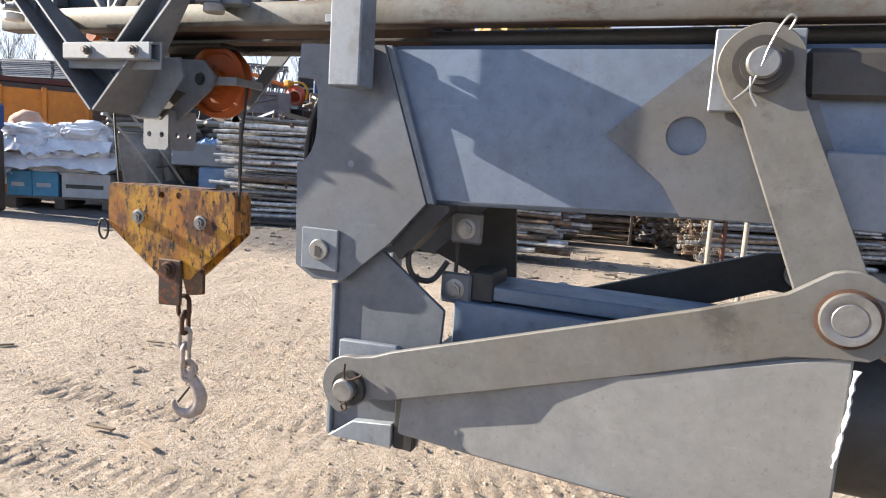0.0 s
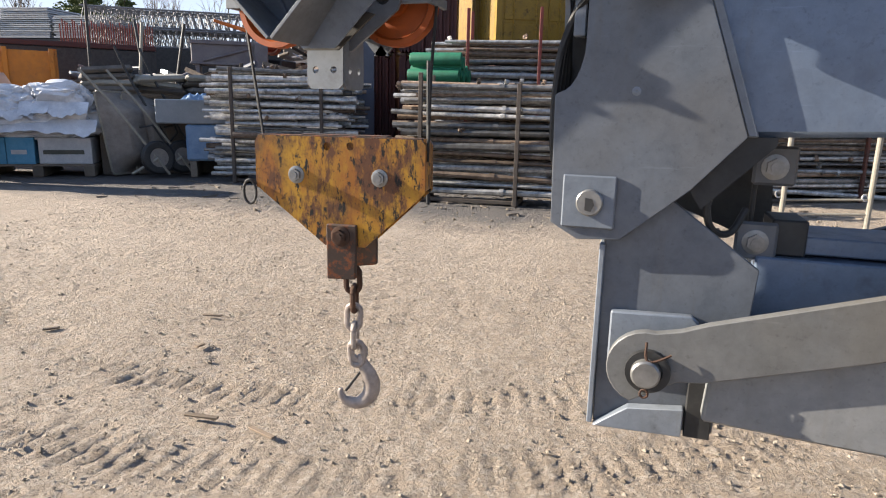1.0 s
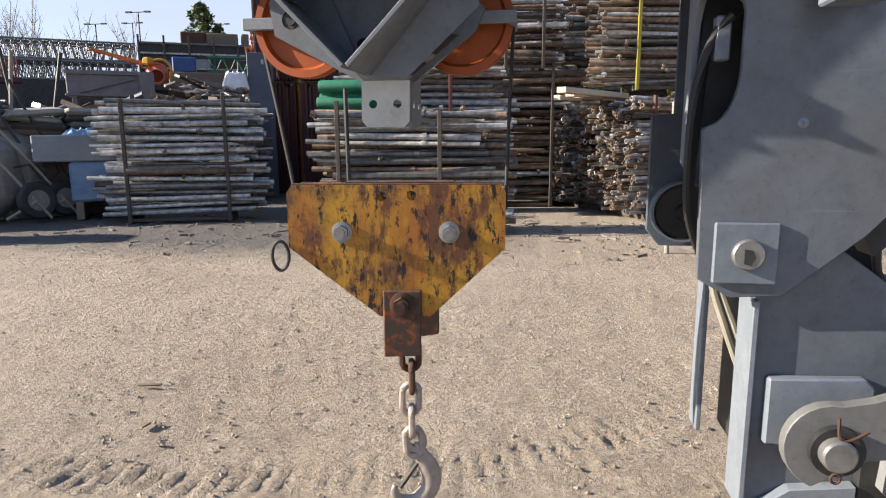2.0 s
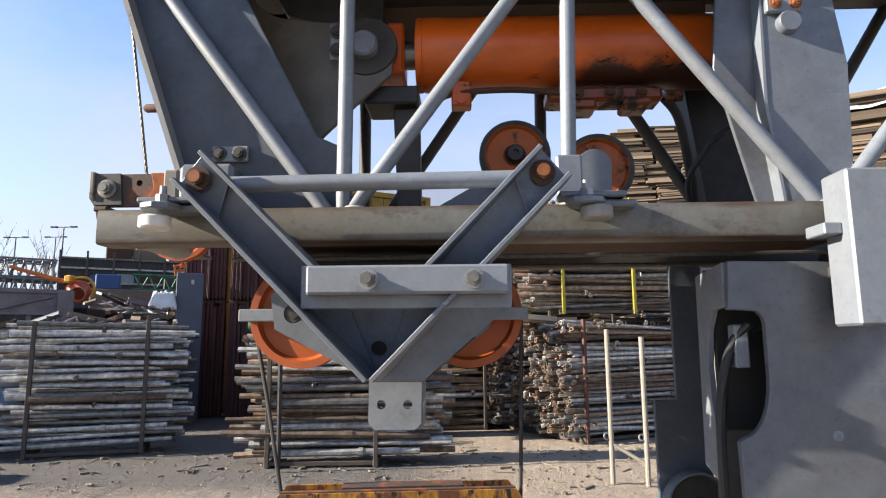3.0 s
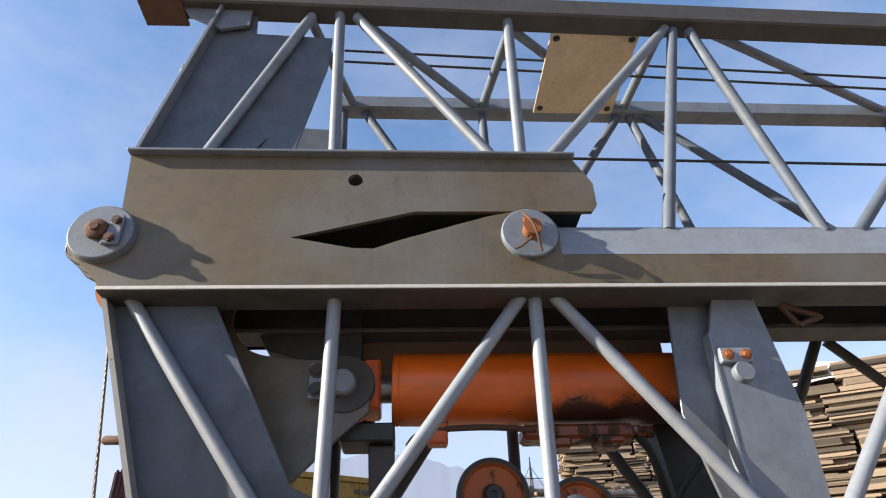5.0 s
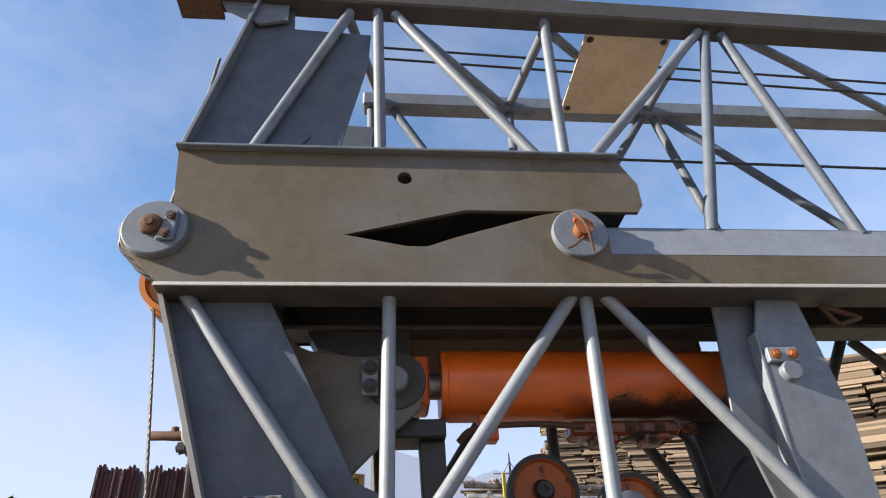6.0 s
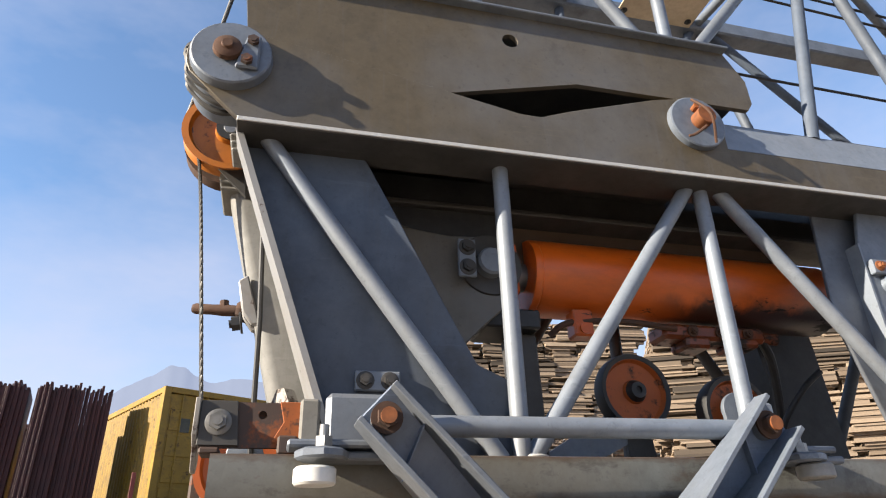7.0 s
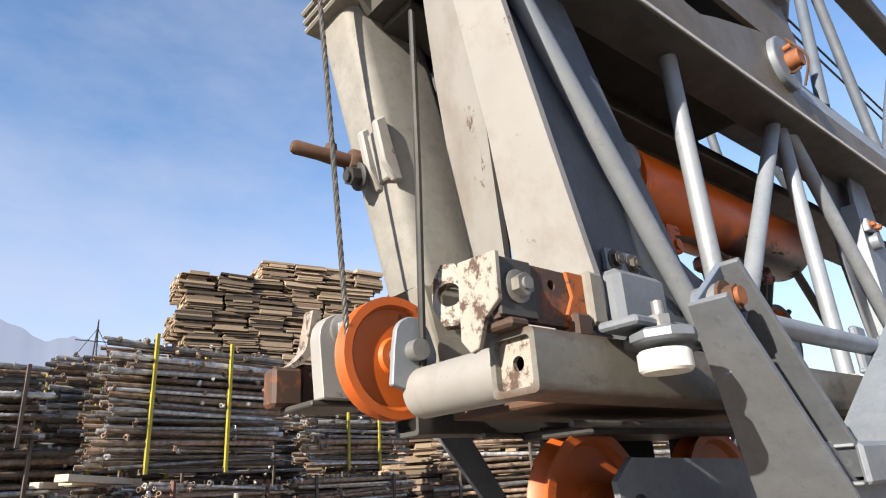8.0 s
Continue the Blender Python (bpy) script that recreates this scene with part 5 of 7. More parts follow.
    for i, p in enumerate(pts):
        a, b = pts[max(i - 1, 0)], pts[min(i + 1, len(pts) - 1)]
        d = (b - a).normalized()
        n, s = Vector((0, 1, 0)), i / (len(pts) - 1)
        u = d.cross(n).normalized()
        w = 0.0115 + 0.014 * math.sin(min(1, s * 1.25) * math.pi) - (0.006 * max(0, s - 0.85) / 0.15)
        rings.append([hk.verts.new(p + w * math.cos(2 * math.pi * j / 12) * u + 0.8 * w * math.sin(2 * math.pi * j / 12) * n) for j in range(12)])
    for a, b in zip(rings, rings[1:]):
        for j in range(12):
            hk.faces.new((a[j], a[(j + 1) % 12], b[(j + 1) % 12], b[j]))
    hk.faces.new(rings[0])
    hk.faces.new(rings[-1])
    hook = join(finish(hk), lathe([(0.014, -0.009), (0.029, -0.009), (0.029, 0.009), (0.014, 0.009)], (0.008, 0, 0.634), (0, 1, 0), 24, True))
    moved(hook, Matrix.Translation(c) @ Matrix.Rotation(radians(20), 4, "Z"))
    hkp = part("hook", hook, M["hook"], h, "pale dusty forged hook")
    part("safety_latch", moved(prism([(0.012, 0.575), (0.018, 0.573), (-0.028, 0.508), (-0.034, 0.512)], -0.006, 0.006), Matrix.Translation(c) @ Matrix.Rotation(radians(20), 4, "Z")), M["zinc_dull_shaded"], hkp)
    return h


build_hook_block()


def build_ropes():
    def rope(pts, r, label, twist=True, mat="rope"):
        """A wire rope: four strands laid round each other, or a plain one where it is far."""
        if not twist:
            return solo("hoist_rope", sweep(pts, r, 8), M[mat], label, "wire rope", "hoist ropes")
        total = sum((Vector(b) - Vector(a)).length for a, b in zip(pts, pts[1:]))
        line = curve_points(pts, int(total / 0.0045))
        strands = []
        for s in range(4):
            out = []
            for k, p in enumerate(line):
                d = (line[min(k + 1, len(line) - 1)] - line[max(k - 1, 0)]).normalized()
                u = d.cross(Vector((0.0, 1.0, 0.1))).normalized()
                a = 2 * math.pi * (k * 0.0045 / 0.034 + s / 4)
                out.append(p + r * 0.46 * (math.cos(a) * u + math.sin(a) * d.cross(u)))
            strands.append(sweep(out, r * 0.56, 6))
        return solo("hoist_rope", join(*strands), M["rope"], label, "wire rope", "hoist ropes")

    rope([(-2.184, 2.12, 1.63), (-2.135, 2.085, 1.45), (-2.085, 2.06, 1.22)], 0.0042, "greasy wire rope between trolley sheave and hook block", False, "black")
    rope([(-1.599, 2.12, 1.63), (-1.605, 2.10, 1.45), (-1.612, 2.105, 1.22)], 0.0042, "greasy wire rope between trolley sheave and hook block", False, "black")
    rope([(-2.555, 2.12, 2.52), (-2.522, 2.134, 2.398), (-2.452, 2.172, 1.86)], 0.0040, "twisted wire rope down to the tip sheave")
    rope([(-2.398, 2.07, 2.47), (-2.375, 2.105, 2.1), (-2.366, 2.128, 1.80), (-2.362, 2.14, 1.765)], 0.0052, "dark hoist rope beside the end post", False, "black")
    rope([(-2.572, 2.13, 2.53), (-2.50, 2.06, 2.9), (-2.46, 2.02, 3.22)], 0.005, "wire rope running up to the folded section")
    for dy, z0, z1 in ((0.0, 3.425, 3.325), (0.012, 3.385, 3.283), (0.0, 2.968, 2.935)):
        rope([(-2.0, MID + dy, z0), (1.9, MID + dy, z0 + (z1 - z0) * 2.1)], 0.0045, "black wire rope running through the folded section", False, "black")
    for y in (2.03, 2.2):
        rope([(-2.2, y, 1.745), (3.0, y, 1.752)], 0.005, "greasy wire rope under the rails", False)


build_ropes()


# ---- mast foot with its linkage ----
def build_mast_foot():
    f = thing("mast_foot", (-0.5, MID, 0.65), "galvanised mast foot: head plates, box beam and hinged leg", "crane mast")
    head = [(-1.245, 1.713), (-1.25, 1.625), (-1.200, 1.622), (-1.190, 1.612), (-1.187, 1.60), (-1.187, 1.505)]
    head += [(-1.243 + 0.056 * math.cos(q), 1.505 - 0.105 * math.sin(q)) for q in (0.25, 0.5, 0.75, 1.0, 1.25, 1.5)]
    head += [(-1.246, 1.394), (-1.240, 1.118), (-1.180, 1.084), (-1.088, 1.090), (-0.955, 1.205), (-0.857, 1.318), (-0.996, 1.708)]
    hp = part("head_plate", prism(head, 1.889, 1.905, (), 0.0015), M["zinc_plate"], f, "galvanised head plate with a cable slot")
    part("head_plate", prism([(x + 0.13, z + 0.036) for x, z in head], mirror_y(1.905), mirror_y(1.889)), M["zinc_plate"], f)
    part("edge_rib", prism([(-0.996, 1.708), (-0.976, 1.708), (-0.836, 1.318), (-0.857, 1.318)], 1.893, 1.94, (), 0.003), M["zinc"], hp, "rounded weld rib along the edge")
    part("lower_rib", prism([(-0.955, 1.205), (-0.857, 1.318), (-0.800, 1.318), (-0.80, 1.302), (-0.93, 1.165)], 1.905, 1.97), M["dark"], hp)
    part("weld_spot", lathe([(0.001, 0.001), (0.003, 0.0022), (0.007, 0.0015), (0.0095, 0)], (-1.078, 1.889, 1.405), (0, -1, 0), 14), M["zinc_light"], hp, "pale weld spot")
    pad = part("hinge_pad", block(-1.216, -1.102, 1.879, 1.889, 1.112, 1.227, 0.003), M["zinc"], hp)
    pin = part("hinge_pin", lathe([(0.001, 0), (0.026, 0), (0.029, -0.003), (0.029, -0.02)], (-1.156, 1.868, 1.169), (0, -1, 0), 32), M["pin"], pad, "round pin with a worn mark")
    part("pin_mark", prism([(-1.165, 1.18), (-1.15, 1.178), (-1.145, 1.165), (-1.152, 1.15), (-1.165, 1.153)], 1.8665, 1.870), M["dark"], pin)
    part("stop_stub", prism([(-1.088, 1.592), (-1.003, 1.592), (-1.003, 1.853), (-1.088, 1.853)], 1.777, 1.852, (), 0.004), M["zinc_light"], f, "square stop stub of bright galvanised tube")
    part("stub_base", block(-1.07, -1.02, 1.852, 1.89, 1.62, 1.70), M["zinc_dull_shaded"], f)
    part("stub_lug", block(-1.118, -1.088, 1.80, 1.86, 1.745, 1.765, 0.002), M["zinc_light"], f)
    # plate turned back along the edge, with the slot cut into it
    turn_in = [(1.907, 1.712), (2.042, 1.700), (2.052, 1.33), (1.99, 1.31), (1.985, 1.41), (1.996, 1.45), (2.004, 1.52), (1.992, 1.59), (1.965, 1.628), (1.907, 1.632)]
    part("turned_edge", moved(prism([(y, z) for y, z in turn_in], -0.006, 0.006, (), 0.001), Matrix.Translation((-1.244, 0, 0)) @ Matrix.Rotation(radians(90), 4, "Z")), M["zinc_light"], f, "plate edge turned back beside the cable slot")
    # cable bundle seen in the slot
    # Black sheet closing the slot, painting the shade inside it
    part("slot_back", block(-1.235, -1.05, 2.0, 2.01, 1.40, 1.64), M["black"], f)
    for k in range(4):
        part("cable", sweep(curve_points([(-1.195 + 0.012 * k, 1.94 + 0.01 * k, 1.60), (-1.225, 1.95, 1.56), (-1.252 + 0.006 * k, 1.95 + 0.012 * k, 1.45), (-1.250 + 0.006 * k, 1.96 + 0.02 * k, 1.25), (-1.20, 2.05, 1.14)], 30), 0.0085, 8), M["black"], f, "black cable")
    part("slot_box", block(-1.222, -1.195, 1.94, 1.97, 1.52, 1.60, 0.003), M["zinc_light"], f)
    for k in range(2):
        part("hose", sweep(curve_points([(-1.16 + 0.015 * k, 2.16, 1.22), (-1.15 + 0.015 * k, 2.15, 1.08), (-1.11 + 0.02 * k, 2.14, 0.95), (-1.06 + 0.02 * k, 2.14, 0.82)], 24), 0.0085, 8), M["hose"], f, "pale beige hose")
    part("loose_hose", sweep(curve_points([(-0.90, 1.95, 1.24), (-0.915, 1.93, 1.17), (-0.90, 1.94, 1.12), (-0.86, 1.97, 1.11), (-0.83, 2.0, 1.16)], 24), 0.008, 8), M["black"], f, "black hose loop")
    # cable channel with its roller behind the head
    ch = part("side_channel", prism([(-1.14, 1.80), (-1.215, 1.80), (-1.215, 1.435), (-1.268, 1.432), (-1.268, 1.15), (-1.235, 1.11), (-1.14, 1.11)], 2.31, 2.325, (), 0.002), M["zinc_shaded"], f)
    part("roller", lathe([(0.001, -0.02), (0.015, -0.022), (0.02, -0.012), (0.062, -0.012), (0.07, -0.02), (0.07, 0.02), (0.001, 0.02)], (-1.19, 2.285, 1.20), (0, 1, 0), 36), M["black"], ch, "black cable roller")
    part("roller_rim", lathe([(0.069, -0.022), (0.074, -0.022), (0.074, 0.022), (0.069, 0.022)], (-1.19, 2.285, 1.20), (0, 1, 0), 36, True), M["zinc"], ch, "bright worn rim")
    # box beam behind, with gusset and pin pad
    part("box_beam", prism([(-0.99, 1.712), (2.6, 1.72), (2.6, 1.345), (-0.06, 1.343), (-0.855, 1.317)], 1.914, 2.35, (), 0.012), M["zinc_blue"], f, "large galvanised box beam")
    for y, z, r in ((1.99, 1.738, 0.022), (2.06, 1.742, 0.026), (2.2, 1.742, 0.026)):
        part("conduit", tube((-0.9, y, z), (2.6, y, z + 0.02), r, 14), M["zinc_dull_shaded"], f)
    part("gusset", prism([(-0.432, 1.515), (-0.226, 1.692), (-0.06, 1.69), (0.02, 1.50), (0.05, 1.347), (-0.257, 1.343), (-0.30, 1.41)], 1.898, 1.914, [(-0.262, 1.517, 0.042)]), M["zinc_plate"], f, "gusset plate with a round hole")
    part("pin_pad", prism([(-0.226, 1.568), (-0.06, 1.568), (-0.06, 1.734), (-0.226, 1.734)], 1.866, 1.892, (), 0.003), M["zinc_light"], f)
    part("beam_shoulder", prism([(-0.055, 1.70), (2.6, 1.70), (2.6, 1.60), (-0.045, 1.60)], 1.885, 1.905, (), 0.01), M["zinc_dull_shaded"], f)
    part("beam_strip", prism([(0.0, 1.50), (2.6, 1.50), (2.6, 1.345), (0.03, 1.345)], 1.88, 1.905, (), 0.004), M["zinc_light"], f)
    # hinged lower leg
    leg = part("leg_plate", prism([(-1.122, 1.085), (-1.011, 1.18), (-0.985, 1.18), (-0.80, 1.042), (-0.806, 0.94), (-0.83, 0.90), (-0.855, 0.655), (-1.116, 0.642)], 1.92, 1.934, (), 0.002), M["zinc_plate"], f, "hinged leg plate")
    part("edge_flange", block(-1.130, -1.118, 1.905, 1.995, 0.642, 1.075, 0.002), M["zinc_light"], leg)
    part("edge_flange", block(-1.130, -1.118, 2.26, 2.33, 0.642, 1.12, 0.002), M["zinc_light"], leg)
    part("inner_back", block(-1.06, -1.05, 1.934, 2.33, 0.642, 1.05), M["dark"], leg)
    part("pad_plate", prism([(-1.094, 0.79), (-1.094, 0.925), (-0.922, 0.932), (-0.905, 0.915), (-0.905, 0.79)], 1.896, 1.92, (), 0.004), M["zinc_light"], leg)
    part("foot_block", prism([(-1.116, 0.642), (-1.04, 0.70), (-0.92, 0.715), (-0.92, 0.648)], 1.893, 1.92, (), 0.002), M["zinc_light"], leg)
    part("toe_plate", block(-0.915, -0.86, 1.90, 1.93, 0.648, 0.80, 0.002), M["dark"], leg)
    # lower boom
    boom = prism([(-0.885, 0.712), (-0.62, 0.711), (-0.35, 0.709), (0.093, 0.708), (0.093, 1.111), (0.079, 1.108), (-0.284, 1.005), (-0.35, 0.990), (-0.595, 0.935), (-0.62, 0.932), (-0.872, 0.905)], 1.815, 2.31, (), 0.006)
    for v in boom.verts:
        if v.co.y < 2.0:
            v.co.y += 0.09 * max(0.0, -0.45 - v.co.x)
    lb = part("lower_boom", boom, M["zinc_pale"], f, "lower boom with a broad galvanised side")
    part("joint_sleeve", tube((0.05, 2.06, 0.915), (0.75, 2.06, 0.915), 0.175, 36), M["zinc_dull_shaded"], lb)
    tear = bmesh.new()
    rng = random.Random(3)
    zs = [0.880 + 0.0126 * i for i in range(17)]
    lft = [tear.verts.new((0.079 + rng.gauss(0, 0.0022) + 0.0010 * i, 1.811, z)) for i, z in enumerate(zs)]
    rgt = [tear.verts.new((0.0855 + rng.gauss(0, 0.0022) + 0.0010 * i, 1.807, z)) for i, z in enumerate(zs)]
    for i in range(16):
        tear.faces.new((lft[i], rgt[i], rgt[i + 1], lft[i + 1]))
    got = bmesh.ops.extrude_face_region(tear, geom=list(tear.faces))
    bmesh.ops.translate(tear, verts=[v for v in got["geom"] if isinstance(v, bmesh.types.BMVert)], vec=(0.004, 0.006, 0))
    part("weld_rag", finish(tear), M["tarp_white"], lb, "ragged white edge of peeling tape")
    # bolted lugs and tie rod
    for x, z in ((-0.784, 1.254), (-0.804, 1.088)):
        lg = part("tie_lug", prism([(x - 0.042, z - 0.04), (x + 0.045, z - 0.04), (x + 0.045, z + 0.045), (x - 0.042, z + 0.045)], 2.0, 2.012, (), 0.006), M["zinc_plate"], f)
        part("bolt", hex_bolt((x, 2.0, z), 0.019, 0.012), M["bolt"], lg)
    part("lug_block", block(-0.772, -0.70, 2.012, 2.14, 1.06, 1.14, 0.004), M["dark"], f)
    part("tie_rod", tube((-0.815, 2.03, 1.22), (-0.815, 2.03, 1.12), 0.006, 8), M["dark"], f)
    part("inner_box", block(-0.752, 2.2, 2.02, 2.20, 1.065, 1.105, 0.004), M["zinc_blue"], f)
    part("inner_box", block(-0.80, 2.2, 1.99, 2.28, 0.86, 1.058, 0.004), M["zinc_blue"], f)
    part("rear_brace", prism([(-1.0, 1.13), (-0.78, 1.34), (-0.74, 1.31), (-0.72, 1.05), (-0.80, 1.05)], mirror_y(1.93), mirror_y(1.92)), M["zinc_dull_shaded"], f)
    return f


build_mast_foot()


def build_links():
    """Two flat link arms pinned together, and the matching dark one behind."""
    up = thing("link_arm", (0.0, 1.86, 1.2), "flat galvanised link arm hanging from a pinned eye", "link arm", "link arms")
    top, big, low = (-0.136, 1.658), (0.07, 1.181), (-1.009, 0.831)
    body = arc(*top, 0.082, 25, 190, 14) + [(-0.196, 1.597), (-0.161, 1.553), (-0.018, 1.204)] + arc(*big, 0.07, 200, 340, 8) + [(0.1, 1.263), (-0.048, 1.588), (-0.055, 1.617)]
    part("arm", prism(body, 1.838, 1.862, (), 0.002), M["zinc_arm"], up)
    part("collar", join(lathe([(0.03, 0), (0.052, 0), (0.055, 0.004), (0.055, 0.014), (0.03, 0.014)], (*top[:1], 1.838, top[1]), (0, -1, 0), 36, True), lathe([(0.03, 0), (0.041, 0), (0.041, 0.012), (0.03, 0.012)], (*top[:1], 1.824, top[1]), (0, -1, 0), 36, True)), M["zinc_dull_shaded"], up)
    pin = part("pin", lathe([(0.001, 0), (0.027, 0), (0.031, -0.005), (0.031, -0.04)], (top[0], 1.796, top[1]), (0, -1, 0), 32), M["pin"], up, "round galvanised pin")
    part("split_pin", join(sweep(curve_points([(-0.10, 1.79, 1.715), (-0.092, 1.785, 1.735), (-0.105, 1.785, 1.738), (-0.125, 1.795, 1.70), (-0.15, 1.80, 1.62), (-0.18, 1.80, 1.585)], 20), 0.0028, 6), sweep(curve_points([(-0.155, 1.80, 1.63), (-0.152, 1.80, 1.60), (-0.138, 1.80, 1.575)], 8), 0.0028, 6)), M["bolt"], pin)
    lo = thing("link_arm", (-0.4, 1.85, 0.8), "long tapered galvanised link arm pinned at both ends", "link arm", "link arms")
    body = arc(*big, 0.092, -60, 112, 12) + [(-0.037, 1.215), (-0.194, 1.159), (-0.895, 0.943), (-0.945, 0.923)] + arc(*low, 0.082, 80, 250, 12) + [(-0.945, 0.811), (-0.897, 0.816), (-0.636, 0.894), (-0.294, 1.0), (-0.027, 1.087), (0.05, 1.097)]
    part("arm", prism(body, 1.812, 1.836, (), 0.002), M["zinc_arm"], lo)
    b = part("big_pin", lathe([(0.001, 0), (0.03, 0), (0.032, -0.002), (0.034, -0.001), (0.05, -0.001), (0.052, -0.01), (0.052, -0.03)], (big[0], 1.792, big[1]), (0, -1, 0), 40), M["pin"], lo, "broad turned pin with a rusty ring")
    part("ring", lathe([(0.05, 0), (0.057, 0), (0.059, 0.006), (0.05, 0.008)], (big[0], 1.812, big[1]), (0, -1, 0), 40, True), M["rust"], b)
    e = part("low_pin", lathe([(0.001, 0), (0.026, 0), (0.03, -0.004), (0.03, -0.06)], (low[0], 1.775, low[1]), (0, -1, 0), 32), M["pin"], lo, "round pin with a split pin")
    part("washer", lathe([(0.03, 0), (0.046, 0), (0.046, 0.016), (0.03, 0.016)], (low[0] + 0.004, 1.812, low[1]), (0, -1, 0), 32, True), M["dark"], e)
    part("split_pin", sweep([(-1.009 + 0.008 * math.cos(a), 1.788, 0.786 + 0.009 * math.sin(a)) for a in (k * math.pi / 6 for k in range(12))], 0.0028, 6, True), M["rust"], e)
    part("split_pin", join(sweep(curve_points([(-1.012, 1.79, 0.899), (-1.010, 1.785, 0.864), (-0.992, 1.785, 0.861), (-0.962, 1.79, 0.877)], 12), 0.003, 6)), M["rust"], e)
    fr = thing("link_arm", (-0.3, 2.36, 1.04), "dark link arm in the shade behind the beam", "link arm", "link arms")
    # Same kind of arm as in front, with its shade put into the colour
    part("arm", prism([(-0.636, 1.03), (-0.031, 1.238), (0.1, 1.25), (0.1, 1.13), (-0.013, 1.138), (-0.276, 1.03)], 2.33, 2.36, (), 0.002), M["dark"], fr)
    part("pin", tube((-0.58, 2.31, 1.05), (-0.58, 2.37, 1.05), 0.03, 20), M["pin"], fr)
    part("pin", tube((0.05, 2.31, 1.19), (0.05, 2.37, 1.19), 0.035, 20), M["pin"], fr)


build_links()


# ---- stacks of props and tubes ----
def tube_mesh(name, length, r, n, material, collar=True):
    """A hollow prop along x with an end flange and a screw collar."""
    bm = bmesh.new()
    prof = [(r * 0.8, length / 2 - 0.3), (r * 0.8, length / 2), (r, length / 2)]
    if collar:
        prof += [(r, length * 0.12), (r * 1.35, length * 0.12), (r * 1.35, length * 0.09), (r, length * 0.09)]
    prof += [(r, -length / 2), (r * 0.8, -length / 2), (r * 0.8, -length / 2 + 0.3)]
    rings = [[bm.verts.new((x, q * math.cos(2 * math.pi * k / n), q * math.sin(2 * math.pi * k / n))) for k in range(n)] for q, x in prof]
    for a, b in zip(rings, rings[1:]):
        for k in range(n):
            bm.faces.new((a[k], a[(k + 1) % n], b[(k + 1) % n], b[k]))
    bm.faces.new(rings[0])
    bm.faces.new(rings[-1])
    return mesh_of(finish(bm), name, material)


TUBES = {}
CLAMP = {}


def tube_variant(length, r, rusty, collar):
    key = (round(length, 1), round(r, 3), rusty, collar)
    if key not in TUBES:
        TUBES[key] = tube_mesh("tube", length, r, 8, M["pipe_rusty" if rusty else "pipe"], collar)
    return TUBES[key]


def stack(at, turn, length, rows, layers, pitch, z0, post_mat, label, post_x, seed, rusty=0.25, r=0.042, post_top=0.1, collar=True, sparse_top=0, ragged=0.2, clamps=10, end_clamps=0):
    """Tubes lying along the stack's own x between upright posts, rows deep and layers high."""
    rng = random.Random(seed)
    s = thing("tube_stack", (at[0], at[1], z0), label, "tube stack", "tube stacks")
    s.rotation_euler = (0, 0, radians(turn))
    height = layers * pitch
    for x in post_x:
        for y in (-0.03, rows * pitch * 0.95 + 0.02):
            p = new("post", mesh_of(moved(block(-0.028, 0.028, -0.028, 0.028, 0, height + post_top + rng.uniform(-0.05, 0.1), 0.004), Matrix.Translation((x, y, 0))), "post", M[post_mat]))
            p.parent = s
    base = new("base_frame", mesh_of(join(*[block(x - 0.04, x + 0.04, -0.03, rows * pitch, 0.0, 0.09, 0.004) for x in post_x], block(post_x[0], post_x[-1], -0.02, 0.03, 0.02, 0.07, 0.003)), "base_frame", M["post"]))
    base.parent = s
    for k in range(layers):
        for j in range(rows):
            if k >= layers - sparse_top and rng.random() < 0.5:
                continue
            ln = length * rng.choice((1.0, 1.0, 0.96, 0.93, 0.88, 0.8, 0.72) if collar else (1.0, 1.0, 0.97, 0.92))
            o = new("tube", tube_variant(ln, r * rng.choice((1.0, 1.1, 1.25, 0.85, 0.7, 0.6)), rng.random() < rusty, collar))
            o.parent = s
            o.location = (length * 0.5 + rng.uniform(-ragged, ragged), (j + 0.45 + 0.25 * (k % 2)) * pitch * 0.92 + rng.uniform(-0.025, 0.025), 0.12 + (k + 0.5) * pitch * 0.97 + rng.uniform(-0.024, 0.024))
            o.rotation_euler = (rng.uniform(0, 6), rng.gauss(0, 0.018), rng.gauss(0, 0.035))
    for k in range(clamps + end_clamps):
        kind = rng.choice(("pipe", "pipe_rusty", "pipe_rusty"))
        if kind not in CLAMP:
            CLAMP[kind] = mesh_of(join(lathe([(0.028, -0.026), (0.037, -0.026), (0.037, 0.026), (0.028, 0.026)], (0, 0, 0), (1, 0, 0), 8, True), block(-0.022, 0.022, 0.032, 0.062, -0.014, 0.014, 0.003), tube((0, 0.05, -0.035), (0, 0.05, 0.03), 0.007, 6)), "coupler", M[kind], False)
        o = new("coupler", CLAMP[kind])
        o.parent = s
        if k >= clamps:
            o.location = (rng.uniform(-0.09, 0.12), rng.uniform(0.0, 0.9) * rows * pitch, 0.12 + rng.uniform(0.03, 0.97) * height)
        elif k % 3 == 0:
            o.location = (rng.uniform(0.1, length - 0.1), rng.uniform(0.0, 0.3), 0.14 + height * 0.97)
        else:
            o.location = (rng.uniform(0.05, length - 0.05), rng.uniform(-0.03, 0.03), 0.12 + rng.uniform(0.05, 0.95) * height)
        o.rotation_euler = (rng.uniform(0, 6), rng.uniform(-0.5, 0.5), rng.gauss(0, 0.4))
    return s


